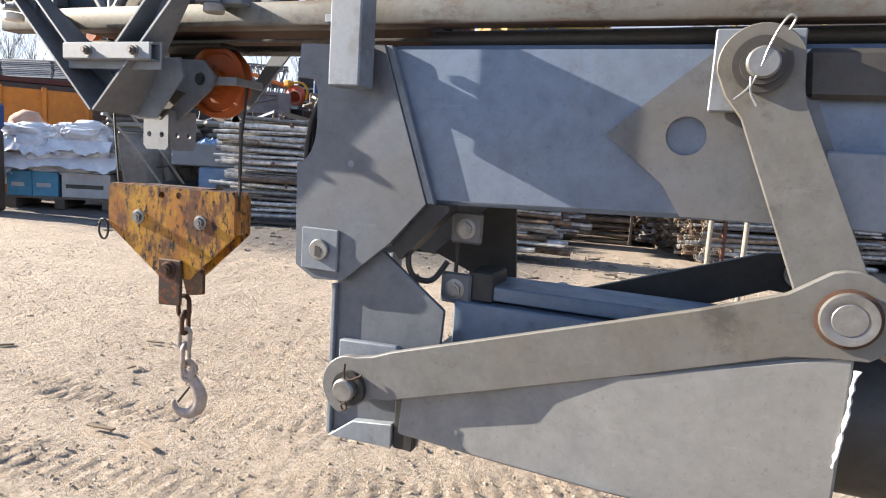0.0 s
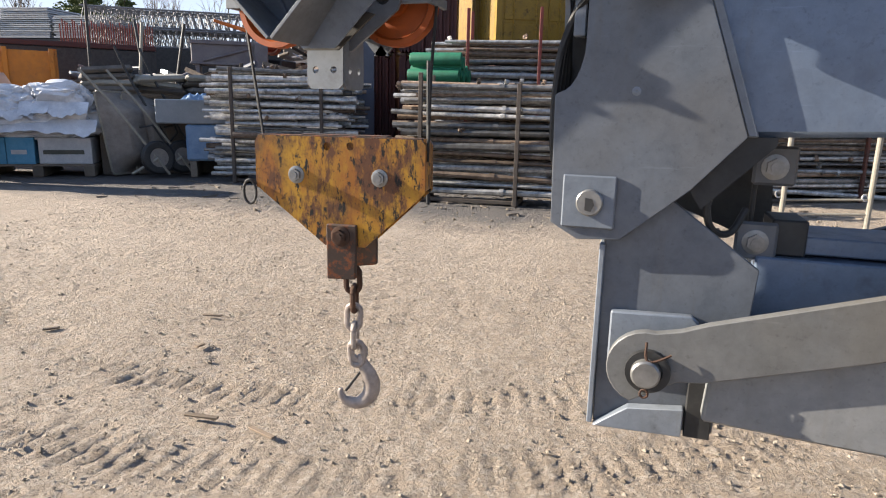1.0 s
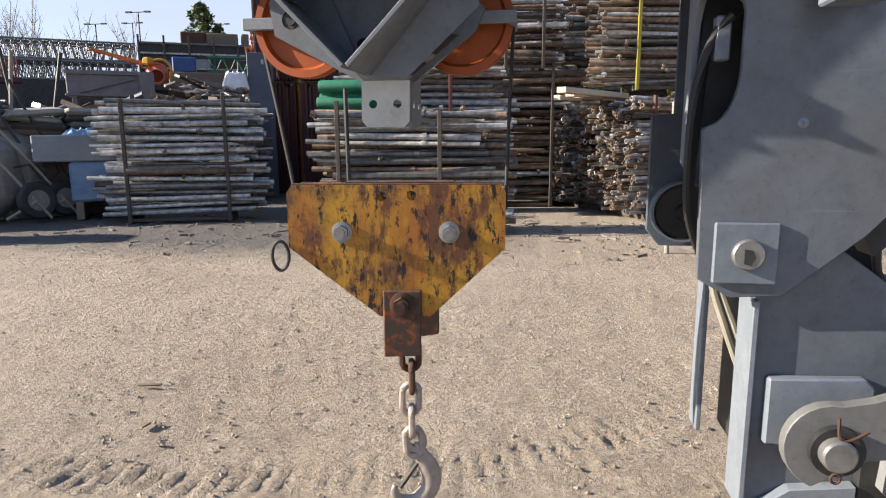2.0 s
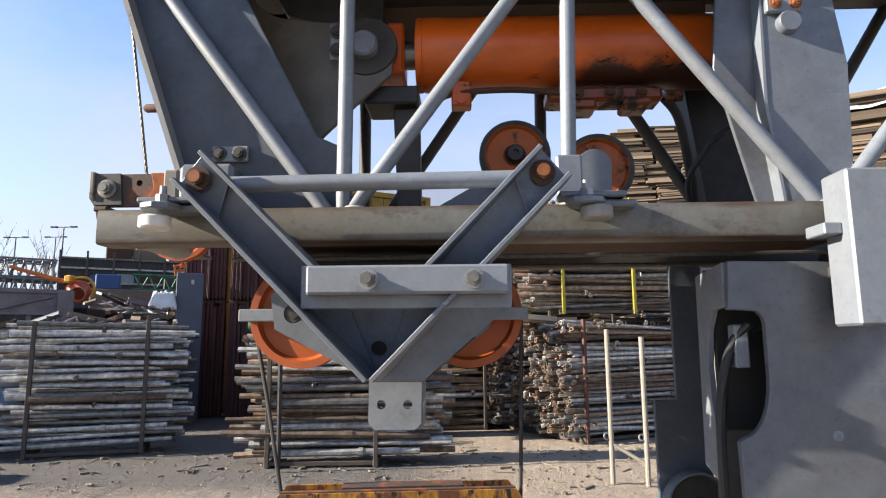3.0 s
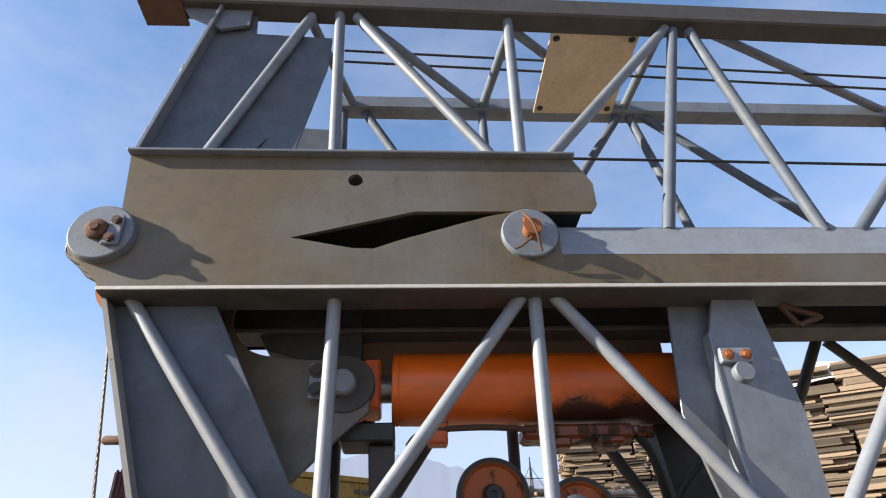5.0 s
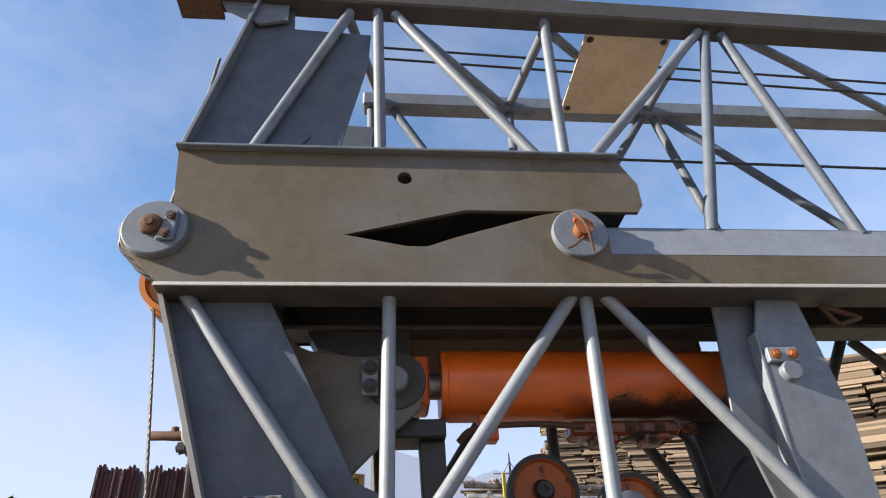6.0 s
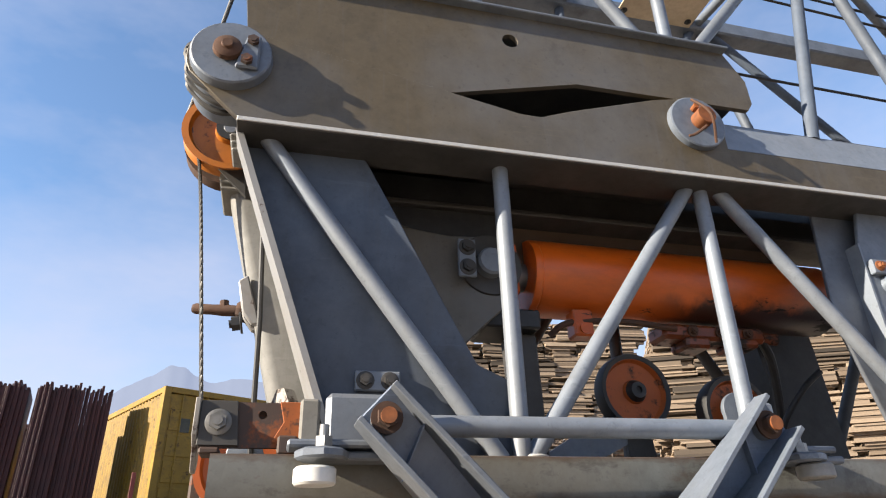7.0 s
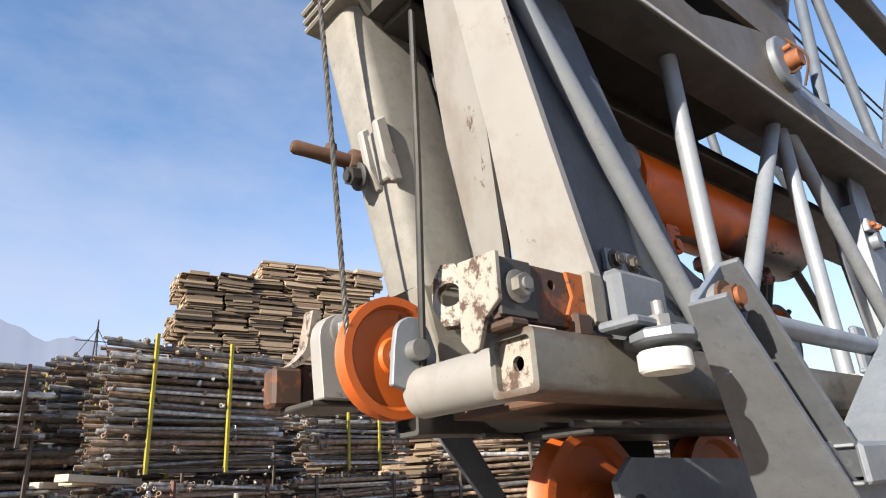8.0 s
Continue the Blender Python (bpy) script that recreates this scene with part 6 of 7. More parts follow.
GREY = "stack of grey steel props between upright posts on gravel"
stack((-8.5, 9.9), 19, 2.55, 6, 17, 0.112, 0, "post", GREY, (0.45, 2.0), 1, 0.12, r=0.042)
stack((-4.75, 9.35), 4, 2.75, 6, 15, 0.111, 0, "post", "stack of rusty and grey props in a steel stillage", (0.42, 1.85), 2, 0.45, r=0.043)
stack((-5.0, 11.7), 10, 3.0, 6, 22, 0.116, 0, "post_red", "taller stack of tubes with red corner posts", (0.65, 1.92), 3, 0.4, post_top=0.55)
for k, (x, y) in enumerate(((-0.05, 11.25), (-0.72, 12.45), (-1.4, 13.65), (-2.1, 14.85))):
    if k < 2:
        stack((x, y), 30, 3.4, 14, 20, 0.093, 0, "post_rust" if k == 0 else "post", "dense stack of used scaffold tubes seen from their ends", (0.35, 2.6), 10 + k, 0.45, r=0.032, collar=False, ragged=0.12, clamps=40, end_clamps=90)
    else:
        stack((x, y), 30, 2.6, 9, 13, 0.138, 0, "post", "stack of used scaffold tubes seen from their ends", (0.35, 2.4), 10 + k, 0.5, collar=False, ragged=0.12, clamps=20)
for k, (x, y) in enumerate(((-0.6, 12.1), (-1.05, 13.7), (-1.6, 15.3))):
    stack((x, y), 8, 3.1, 8, 18, 0.110, 2.12, "post_yellow", "upper stack of scaffold tubes with yellow corner posts", (0.68, 2.0), 20 + k, 0.5, collar=False, sparse_top=2, ragged=0.13, clamps=60)
stack((3.2, 13.3), 6, 3.0, 6, 18, 0.108, 0, "post", "stack of used scaffold tubes under a yellow-posted one", (0.4, 2.4), 41, 0.5, r=0.034, collar=False, ragged=0.2, clamps=70, end_clamps=40)
stack((3.65, 13.6), 6, 2.6, 7, 11, 0.109, 2.12, "post_yellow", "upper stack of scaffold tubes with yellow corner posts", (0.9, 1.75), 42, 0.45, collar=False, sparse_top=2, clamps=30)
stack((1.2, 15.4), 6, 3.4, 5, 32, 0.108, 0, "post", "tall dark stack of scaffold tubes", (0.5, 2.6), 43, 0.6, r=0.034, collar=False, ragged=0.22, clamps=120, end_clamps=60)
stack((-3.1, 13.0), 8, 2.6, 8, 17, 0.150, 0, "post", "stack of dark brown tubes between two others", (0.4, 1.8), 44, 0.8, collar=False, ragged=0.16)
stack((-2.5, 13.05), 8, 1.35, 7, 8, 0.150, 2.6, "post", "short loose tubes heaped on a brown stack", (0.3, 1.0), 45, 0.6, sparse_top=3, ragged=0.14)
for x, y, q in ((7.0, 13.7, 53), (10.3, 12.5, 54)):
    stack((x, y), -20, 3.2, 3, 20, 0.150, 0, "post", "dark stack of tubes at the foot of a timber pile", (0.5, 2.4), q, 0.75, collar=False, ragged=0.16, clamps=24)
for x, y, q in ((2.9, 18.4, 51), (6.5, 18.0, 52)):
    stack((x, y), 6, 3.4, 3, 46 if q == 51 else 43, 0.107, 0, "post", "high stack of grey scaffold tubes before a timber pile", (0.5, 2.6), q, 0.4, r=0.034, collar=False, ragged=0.22, clamps=150)
stack((2.6, 13.0), 10, 3.6, 8, 9, 0.150, 0, "post", "stack of weathered tubes at the back of the yard", (0.5, 2.8), 32, 0.6)
stack((-9.6, 12.6), 18, 2.5, 6, 12, 0.150, 0, "post", GREY, (0.5, 2.0), 33, 0.3)


def dunnage():
    """Pale beams laid between the lower and the upper tube stacks."""
    rng = random.Random(8)
    for k in range(9):
        y = 11.7 + 0.62 * k
        b = block(-0.9, 0.9, -0.09, 0.09, -0.045, 0.045, 0.006)
        moved(b, pose(-0.55 - 0.07 * k + rng.uniform(-0.2, 0.2), y, 2.055, 0, rng.uniform(-1, 1), 60 + rng.uniform(-12, 12)))
        solo("timber_beam", b, M["boards_pale"], "pale timber beam laid between two tube stacks", "timber", "dunnage")


dunnage()


def small_frame():
    """Pale open frame of round posts with low rails, standing before the tubes."""
    s = thing("stillage_frame", (0.35, 8.35, 0), "empty pale tube frame standing on gravel", "stillage")
    one, two, three = (-0.02, 8.42), (0.35, 8.30), (1.21, 8.40)
    for (x, y), h in ((one, 1.75), (two, 1.66), (three, 1.62)):
        part("post", tube((x, y, -0.01), (x, y, h), 0.029, 10), M["hose"], s)
        part("ring", lathe([(0.03, -0.008), (0.043, -0.008), (0.043, 0.008), (0.03, 0.008)], (x - 0.05, y, 0.52), (0.4, -1, 0.2), 12, True), M["pipe"], s)
    part("brace", tube((*one, 0.44), (*two, 0.22), 0.022, 8), M["hose"], s)
    for z in (0.30, 0.46):
        part("rail", tube((*two, z), (*three, z + 0.04), 0.013, 8), M["hose"], s)


small_frame()


# ---- timber piles ----
def unit_plank(name, mat):
    me = bpy.data.meshes.new(name)
    me.from_pydata(PLANK_V, [], PLANK_F)
    me.materials.append(mat)
    return me


PLANK_V = [(x, y, z) for z in (-0.5, 0.5) for x, y in ((-0.5, -0.5), (0.5, -0.5), (0.5, 0.5), (-0.5, 0.5))]
PLANK_F = [(3, 2, 1, 0), (4, 5, 6, 7), (0, 1, 5, 4), (1, 2, 6, 5), (2, 3, 7, 6), (3, 0, 4, 7)]


def timber_pile(x, y, turn, cols, high, step, mat, label, seed, rise=99):
    """Loose bundles of boards piled high; the boards that face the yard are single pieces."""
    rng = random.Random(seed)
    root = thing("timber_pile", (x, y, 0), label, "timber pile", "timber piles")
    base = Matrix.Translation((x, y, 0)) @ Matrix.Rotation(radians(turn), 4, "Z")
    single, rest = [], []
    for i in range(cols):
        for k in range(high + (i >= rise)):
            for row in range(2):
                ox, oy, oz = (i + 0.28 * (k % 2)) * step + rng.uniform(-0.06, 0.06), row * 1.2 + rng.uniform(-0.10, 0.06), 0.10 + k * 0.72
                bm = base @ Matrix.Translation((ox, oy, oz)) @ Matrix.Rotation(rng.gauss(0, 0.025), 4, "Z") @ Matrix.Rotation(rng.gauss(0, 0.012), 4, "Y")
                z = 0.0
                shift = 0.0
                while z < 0.66:
                    t = rng.choice((0.03, 0.04, 0.05, 0.07, 0.09, 0.12))
                    if rng.random() < 0.25:
                        shift = rng.uniform(-0.05, 0.05)
                    yy = -0.55 + rng.uniform(-0.05, 0.09)
                    while yy < 0.5:
                        w = rng.choice((0.14, 0.2, 0.28, 0.36))
                        ln = step * 0.98 * rng.choice((1.0, 1.0, 1.0, 0.99, 0.97, 0.8, 0.55))
                        if rng.random() > 0.09:
                            m = bm @ Matrix.Translation((shift + rng.uniform(-0.015, 0.015), yy + w / 2, z + t / 2)) @ Matrix.Diagonal((ln, w - 0.012, t - 0.006, 1))
                            (single if row == 0 and yy < -0.4 and k < high else rest).append(m)
                        yy += w
                    z += t
                rest.append(base @ Matrix.Translation((ox, oy - 0.3, oz - 0.055)) @ Matrix.Diagonal((step * 0.96, 0.1, 0.09, 1)))
                rest.append(base @ Matrix.Translation((ox, oy + 0.3, oz - 0.055)) @ Matrix.Diagonal((step * 0.96, 0.1, 0.09, 1)))
    single.sort(key=lambda m: m.translation.x + 0.4 * m.translation.y - 0.25 * m.translation.z)
    rest += single[300:]
    plank = unit_plank("plank", mat)
    for m in single[:300]:
        o = new("plank", plank)
        o.parent, o.matrix_parent_inverse = root, Matrix.Translation(root.location).inverted()
        o.matrix_basis = m
    verts, faces = [], []
    for m in rest:
        b = len(verts)
        verts += [tuple(m @ Vector(v)) for v in PLANK_V]
        faces += [tuple(b + q for q in f) for f in PLANK_F]
    me = bpy.data.meshes.new("planks")
    me.from_pydata(verts, [], faces)
    me.materials.append(mat)
    o = tagged(new("planks", me), kind="stuff")
    o.parent, o.matrix_parent_inverse = root, Matrix.Translation(root.location).inverted()


timber_pile(4.4, 23.9, -8, 6, 13, 1.25, M["boards"], "high weathered pile of pale sawn board bundles", 5, 2)
timber_pile(7.55, 15.5, -25, 6, 10, 1.35, M["boards"], "weathered pile of board bundles under white sheeting", 6)


def sheet_over(x, y, z, w, d, turn, label, seed, mat, drop=0.35):
    """Crumpled sheeting that drapes over a pile's top."""
    nx, ny = 22, 14
    bm = bmesh.new()
    grid = []
    for j in range(ny + 1):
        row = []
        for i in range(nx + 1):
            u, v = i / nx - 0.5, j / ny - 0.5
            edge = max(abs(u), abs(v)) * 2
            h = 0.10 * noise.noise((u * 7 + seed, v * 6, 0)) + 0.05 * noise.noise((u * 18 + seed, v * 15, 1)) - drop * max(0, edge - 0.72) / 0.28
            row.append(bm.verts.new((u * w, v * d, h)))
        grid.append(row)
    for j in range(ny):
        for i in range(nx):
            bm.faces.new((grid[j][i], grid[j][i + 1], grid[j + 1][i + 1], grid[j + 1][i]))
    got = bmesh.ops.extrude_face_region(bm, geom=list(bm.faces))
    bmesh.ops.translate(bm, verts=[q for q in got["geom"] if isinstance(q, bmesh.types.BMVert)], vec=(0, 0, 0.012))
    finish(bm)
    moved(bm, pose(x, y, z, 0, 0, turn))
    return solo("sheeting", bm, mat, label, "sheeting", "sheeting")


sheet_over(9.6, 15.3, 7.4, 4.6, 2.6, -25, "white sheeting pulled over a timber pile", 1, M["tarp_white"], 0.5)
sheet_over(8.8, 24.2, 10.16, 3.8, 2.4, -8, "white sheeting along the top of a timber pile", 6, M["tarp_white"], 0.15)


# ---- containers ----
def container(at, turn, mat, label, length=6.06, marks=False):
    c = thing("container", at, label, "container", "containers")
    c.rotation_euler = (0, 0, radians(turn))
    w, h = 2.44, 2.59

    def add(name, bm, material, parent=c):
        o = new(name, mesh_of(bm, name, material, False))
        o.parent = parent
        return o

    def wave(n, span, depth, place):
        bm = bmesh.new()
        prev = None
        for k in range(n * 4 + 1):
            s = k / (n * 4) * span
            d = depth if k % 4 in (1, 2) else 0.0
            a, b = bm.verts.new(place(s, d, 0.15)), bm.verts.new(place(s, d, h - 0.12))
            if prev:
                bm.faces.new((prev[0], a, b, prev[1]))
            prev = (a, b)
        return bm

    add("side_wall", wave(34, length - 0.2, 0.036, lambda s, d, z: (0.02 + d, 0.1 + s, z)), mat)
    add("side_wall", wave(22, length - 0.2, 0.036, lambda s, d, z: (w - 0.02 - d, 0.1 + s, z)), mat)
    add("end_wall", block(0.05, w - 0.05, length - 0.06, length - 0.03, 0.1, h - 0.1), mat)
    add("roof", block(0.02, w - 0.02, 0.02, length - 0.02, h - 0.05, h - 0.02), mat)
    for x in (0.0, w - 0.14):
        for y in (0.0, length - 0.14):
            add("corner_post", block(x, x + 0.14, y, y + 0.14, 0, h, 0.006), mat)
    for z0, z1 in ((0, 0.15), (h - 0.12, h)):
        add("sill", join(block(0.14, w - 0.14, 0.0, 0.1, z0, z1, 0.006), block(0, 0.09, 0.14, length - 0.14, z0, z1, 0.006), block(w - 0.09, w, 0.14, length - 0.14, z0, z1, 0.006)), mat)
    for k in range(2):
        x0 = 0.15 + k * 1.07
        door = add("door", block(x0, x0 + 1.06, 0.05, 0.075, 0.16, h - 0.13, 0.004), mat)
        for z in (0.22, 0.72, 1.22, 1.72):
            add("door_panel", block(x0 + 0.04, x0 + 1.02, 0.032, 0.0495, z, z + 0.42, 0.01), mat, door)
        for x in (x0 + 0.26, x0 + 0.78):
            add("lock_rod", join(tube((x, 0.02, 0.1), (x, 0.02, h - 0.08), 0.017, 8), block(x - 0.03, x + 0.03, 0.0, 0.04, 0.95, 1.05)), M["dark"] if not marks else mat, door)
    if marks:
        for k in range(6):
            add("marking", block(0.42 + k * 0.27, 0.62 + k * 0.27, 0.026, 0.034, 1.70, 1.98, 0.001), M["mark"])
        add("marking", block(1.85, 2.2, 0.026, 0.034, 2.22, 2.32, 0.001), M["mark"])
    return c


container((-4.62, 14.84, 0.0), 29, M["c_red"], "dark red steel container under a yellow one")
container((-4.62, 14.84, 2.60), 29, M["c_yellow"], "yellow steel container with faded markings stacked on another", marks=True)
container((-9.2, 19.0, 0.0), 8, M["c_red"], "dark red steel container beside a stack of panels")
container((-9.2, 19.0, 2.60), 8, M["c_red"], "dark red steel container on top of another")


def panel_stack(x, y, turn, count=16, tall=2.45, seed=12):
    """Dark red formwork panels stacked on edge, with ragged tops."""
    rng = random.Random(seed)
    s = thing("panel_stack", (x, y, 0), "high stack of dark red formwork panels", "panel stack", "panel stacks")
    for lv in range(2):
        for k in range(count):
            h = tall + rng.uniform(-0.08, 0.08)
            p = moved(join(block(0, 0.05, 0, 1.2, 0, h, 0.004), block(-0.03, 0.0, 0.02, 0.1, 0.05, h - 0.05), block(-0.03, 0.0, 1.1, 1.18, 0.05, h - 0.05)), pose(x, y, lv * (tall + 0.07), 0, 0, turn) @ Matrix.Translation((k * 0.085, rng.uniform(-0.06, 0.06), 0)))
            part("panel", p, M["c_red"], s)
        part("bearer", moved(block(-0.05, 1.4, 0.2, 0.3, -0.0, 0.06), pose(x, y, lv * (tall + 0.07) - 0.06 * (lv > 0), 0, 0, turn)), M["boards_grey"], s)


panel_stack(-7.0, 15.1, 15, 16, 2.58)
panel_stack(-8.2, 15.35, 14, 11, 2.62, 13)


# ---- other yard things ----
def lattice_boom(at, turn, length, label, s=0.62, step=0.27):
    b = thing("lattice_boom", at, label, "lattice boom", "lattice booms")
    b.rotation_euler = (0, 0, radians(turn))
    n = int(length / step)
    chords = ((0, 0), (s, 0), (0, s), (s, s))
    for y, z in chords:
        o = new("chord", mesh_of(tube((0, y, z), (length, y, z), 0.034, 8), "chord", M["lattice"]))
        o.parent = b
    for (y0, z0), (y1, z1) in (((0, 0), (0, s)), ((s, 0), (s, s)), ((0, 0), (s, 0)), ((0, s), (s, s))):
        bits = []
        for k in range(n):
            xa, xb = k * length / n, (k + 1) * length / n
            bits.append(tube((xa, y0, z0), ((xa + xb) / 2, y1, z1), 0.017, 6))
            bits.append(tube(((xa + xb) / 2, y1, z1), (xb, y0, z0), 0.017, 6))
        o = new("lacing", mesh_of(join(*bits), "lacing", M["lattice"]))
        o.parent = b
        tagged(o, kind="stuff")
    return b


for k, (x, y, z) in enumerate(((-20.8, 18.96, 3.34), (-20.85, 19.0, 4.03), (-21.3, 19.75, 3.34), (-21.4, 19.8, 4.03))):
    lattice_boom((x, y, z), 35, 6.0, "pale grey lattice boom section resting on a rack" if z < 3.9 else "pale grey lattice boom section stacked on another")
solo("stored_rack", moved(block(0, 5.9, -0.1, 1.7, 0, 3.3, 0.03), pose(-20.8, 18.96, 0, 0, 0, 35)), M["dark"], "dark rack under lattice booms", "rack", "far racks")


def pallet_load():
    ox, oy, tr = -12.26, 8.52, 35
    m = pose(ox, oy, 0.0, 0, 0, tr) @ Matrix.Diagonal((1.22, 1.3, 1.55, 1))
    p = thing("pallet", (ox, oy, 0.0), "wooden pallet standing on gravel", "pallet")
    for x in (0, 0.68, 1.36):
        part("bearer", moved(block(x, x + 0.14, 0, 1.0, 0.0, 0.12, 0.004), m), M["boards_grey"], p)
    for k in range(6):
        part("slat", moved(block(0, 1.5, 0.03 + k * 0.165, 0.15 + k * 0.165, 0.12, 0.145, 0.003), m), M["boards_grey"], p)
    for x0, x1, mt, lb in ((0.02, 0.36, "carton_blue", "blue printed carton"), (0.37, 0.73, "carton_blue", "blue printed carton"), (0.78, 1.48, "carton_white", "white carton with a faded label")):
        c = solo("carton", moved(block(x0, x1, 0.02, 0.5, 0.147, 0.45, 0.006), m), M[mt], lb + " on a pallet", "carton", "cartons")
        part("label_bar", moved(block(x0 + 0.06, x1 - 0.1, 0.012, 0.018, 0.26, 0.31, 0.001), m), M["mark"] if mt == "carton_white" else M["carton_white"], c)
    solo("carton", moved(block(0.02, 1.46, 0.5, 0.98, 0.147, 0.47, 0.01), m), M["carton_white"], "pale carton row at the back of a pallet", "carton", "cartons")
    for k, (x, y, z, sx, sz) in enumerate(((0.75, 0.5, 0.64, 0.85, 0.22), (0.30, 0.55, 0.80, 0.5, 0.22), (1.05, 0.55, 0.84, 0.45, 0.24), (-0.30, 0.5, 0.55, 0.45, 0.26))):
        bm = bmesh.new()
        bmesh.ops.create_icosphere(bm, subdivisions=5, radius=1.0)
        for v in bm.verts:
            q = v.co.copy()
            f = 1 + 0.24 * noise.noise(q * 2.4 + Vector((k * 7, 0, 0))) + 0.16 * (0.5 - abs(noise.noise(q * 4.5 + Vector((k, 3, 0))))) + 0.07 * (0.4 - abs(noise.noise(q * 11 + Vector((k, 8, 0)))))
            v.co = Vector((math.copysign(abs(q.x) ** 0.6, q.x) * sx, math.copysign(abs(q.y) ** 0.6, q.y) * 0.5, math.copysign(abs(q.z) ** 0.7, q.z) * sz)) * f
        w = thing("sacks_under_film", tuple((m @ Matrix.Translation((x, y, z - sz))).translation), "sacks wrapped in crumpled white film", "sacks", "wrapped sacks")
        part("film", moved(bm, m @ Matrix.Translation((x, y, z))), M["tarp_white"], w)
        skirt = bmesh.new()
        rows = [[skirt.verts.new((-sx + 2 * sx * i / 30, -0.50 - 0.06 * j - 0.03 * noise.noise((i * 0.5 + k, j, 1)), 0.02 - 0.05 * j - 0.02 * math.sin(i * 0.31 + k) * j / 3 - 0.02 * noise.noise((i * 0.35, k * 3, 7)) * j)) for i in range(31)] for j in range(4)]
        for ra, rb in zip(rows, rows[1:]):
            for i in range(30):
                skirt.faces.new((ra[i], ra[i + 1], rb[i + 1], rb[i]))
        part("film_hem", moved(finish(skirt), m @ Matrix.Translation((x, y, z))), M["tarp_white"], w, "loose hem of the film")

    for x, z, s, mt, lb in ((0.12, 0.98, 0.26, "peach", "peach-coloured sack"), (-0.12, 0.86, 0.14, "post_red", "small red sack")):
        bm = bmesh.new()
        bmesh.ops.create_icosphere(bm, subdivisions=3, radius=s)
        for v in bm.verts:
            v.co *= 1 + 0.2 * noise.noise(v.co * 6)
            v.co.z *= 0.8
        solo("sack", moved(bm, m @ Matrix.Translation((x, 0.6, z))), M[mt], lb + " lying on the wrapped sacks", "sack", "loose sacks")


pallet_load()


def wheelbarrow(x, y, turn, lift, label):
    """A barrow stood up on its nose, its underside outwards."""
    w = thing("wheelbarrow", (x, y, 0), label, "wheelbarrow", "wheelbarrows")
    m = pose(x, y, lift, 0, 0, turn)
    e, out = Vector((0.75, 0.65, 0)), Vector((0.65, -0.75, 0))
    tray = bmesh.new()
    ns, nt = 12, 16
    grid = []
    for j in range(nt + 1):
        row = []
        for i in range(ns + 1):
            s, t = i / ns, j / nt
            d = min(1.0, 3.2 * min(s, 1 - s)) * min(1.0, 4.0 * min(t, 1 - t) + 0.02)
            d = d * d * (3 - 2 * d)
            p = Vector((0.05 - 0.2 * t, 0, 0.03 + 1.5 * t)) + e * 0.9 * s + out * 0.42 * d
            row.append(tray.verts.new(p))
        grid.append(row)
    for j in range(nt):
        for i in range(ns):
            tray.faces.new((grid[j][i], grid[j][i + 1], grid[j + 1][i + 1], grid[j + 1][i]))
    got = bmesh.ops.extrude_face_region(tray, geom=list(tray.faces))
    bmesh.ops.translate(tray, verts=[v for v in got["geom"] if isinstance(v, bmesh.types.BMVert)], vec=out * -0.012)
    body = part("tray", moved(finish(tray), m), M["barrow"], w, "steel tray crusted with mortar")
    rim = [Vector((0.05 - 0.2 * t, 0, 0.03 + 1.5 * t)) + e * 0.9 * s for s, t in ((0.05, 0), (0, 0.05), (0, 0.5), (0, 0.95), (0.05, 1), (0.5, 1), (0.95, 1), (1, 0.95), (1, 0.5), (1, 0.05), (0.95, 0), (0.5, 0))]
    part("rim", moved(sweep(rim, 0.02, 8, True), m), M["hose"], body, "bare rolled rim")
    part("handle", moved(sweep(curve_points([(0.98, -0.48, 0.06), (0.65, -0.46, 0.55), (0.15, -0.36, 1.28), (-0.35, -0.30, 1.9)], 16), 0.024, 8), m), M["hose"], w)
    part("handle", moved(sweep(curve_points([(1.25, 0.1, 0.25), (0.85, 0.15, 1.0), (0.5, 0.25, 1.7), (0.25, 0.3, 2.35)], 16), 0.024, 8), m), M["dark"], w)
    part("leg", moved(sweep([(0.55, -0.2, 0.9), (0.75, -0.45, 0.95), (0.95, -0.4, 0.6), (0.7, -0.25, 0.45)], 0.02, 8), m), M["dark"], w)
    part("leg", moved(sweep([(0.85, 0.1, 1.1), (1.1, -0.05, 1.15), (1.2, 0.0, 0.8), (1.0, 0.1, 0.55)], 0.02, 8), m), M["dark"], w)
    hub, ax = (0.80, -0.42, 0.36), (0.35, -0.93, 0.1)
    wh = part("wheel", moved(lathe([(0.17, -0.06), (0.22, -0.075), (0.28, -0.07), (0.31, -0.03), (0.31, 0.03), (0.28, 0.07), (0.22, 0.075), (0.17, 0.06)], hub, ax, 28, True), m), M["black"], w, "black rubber wheel")
    part("rim_disc", moved(lathe([(0.001, -0.07), (0.05, -0.07), (0.06, -0.03), (0.17, -0.045), (0.185, -0.06), (0.185, 0.06), (0.001, 0.03)], hub, ax, 24), m), M["barrow"], wh)
    part("fork", moved(tube((0.35, -0.5, 0.08), (0.80, -0.5, 0.36), 0.025, 8), m), M["hose"], w)


wheelbarrow(-10.57, 9.73, 46.5, 0.0, "mortar-caked wheelbarrow stood on its nose beside a pallet")
wheelbarrow(-10.42, 10.18, 46.5, 0.0, "mortar-caked wheelbarrow nested behind another one")


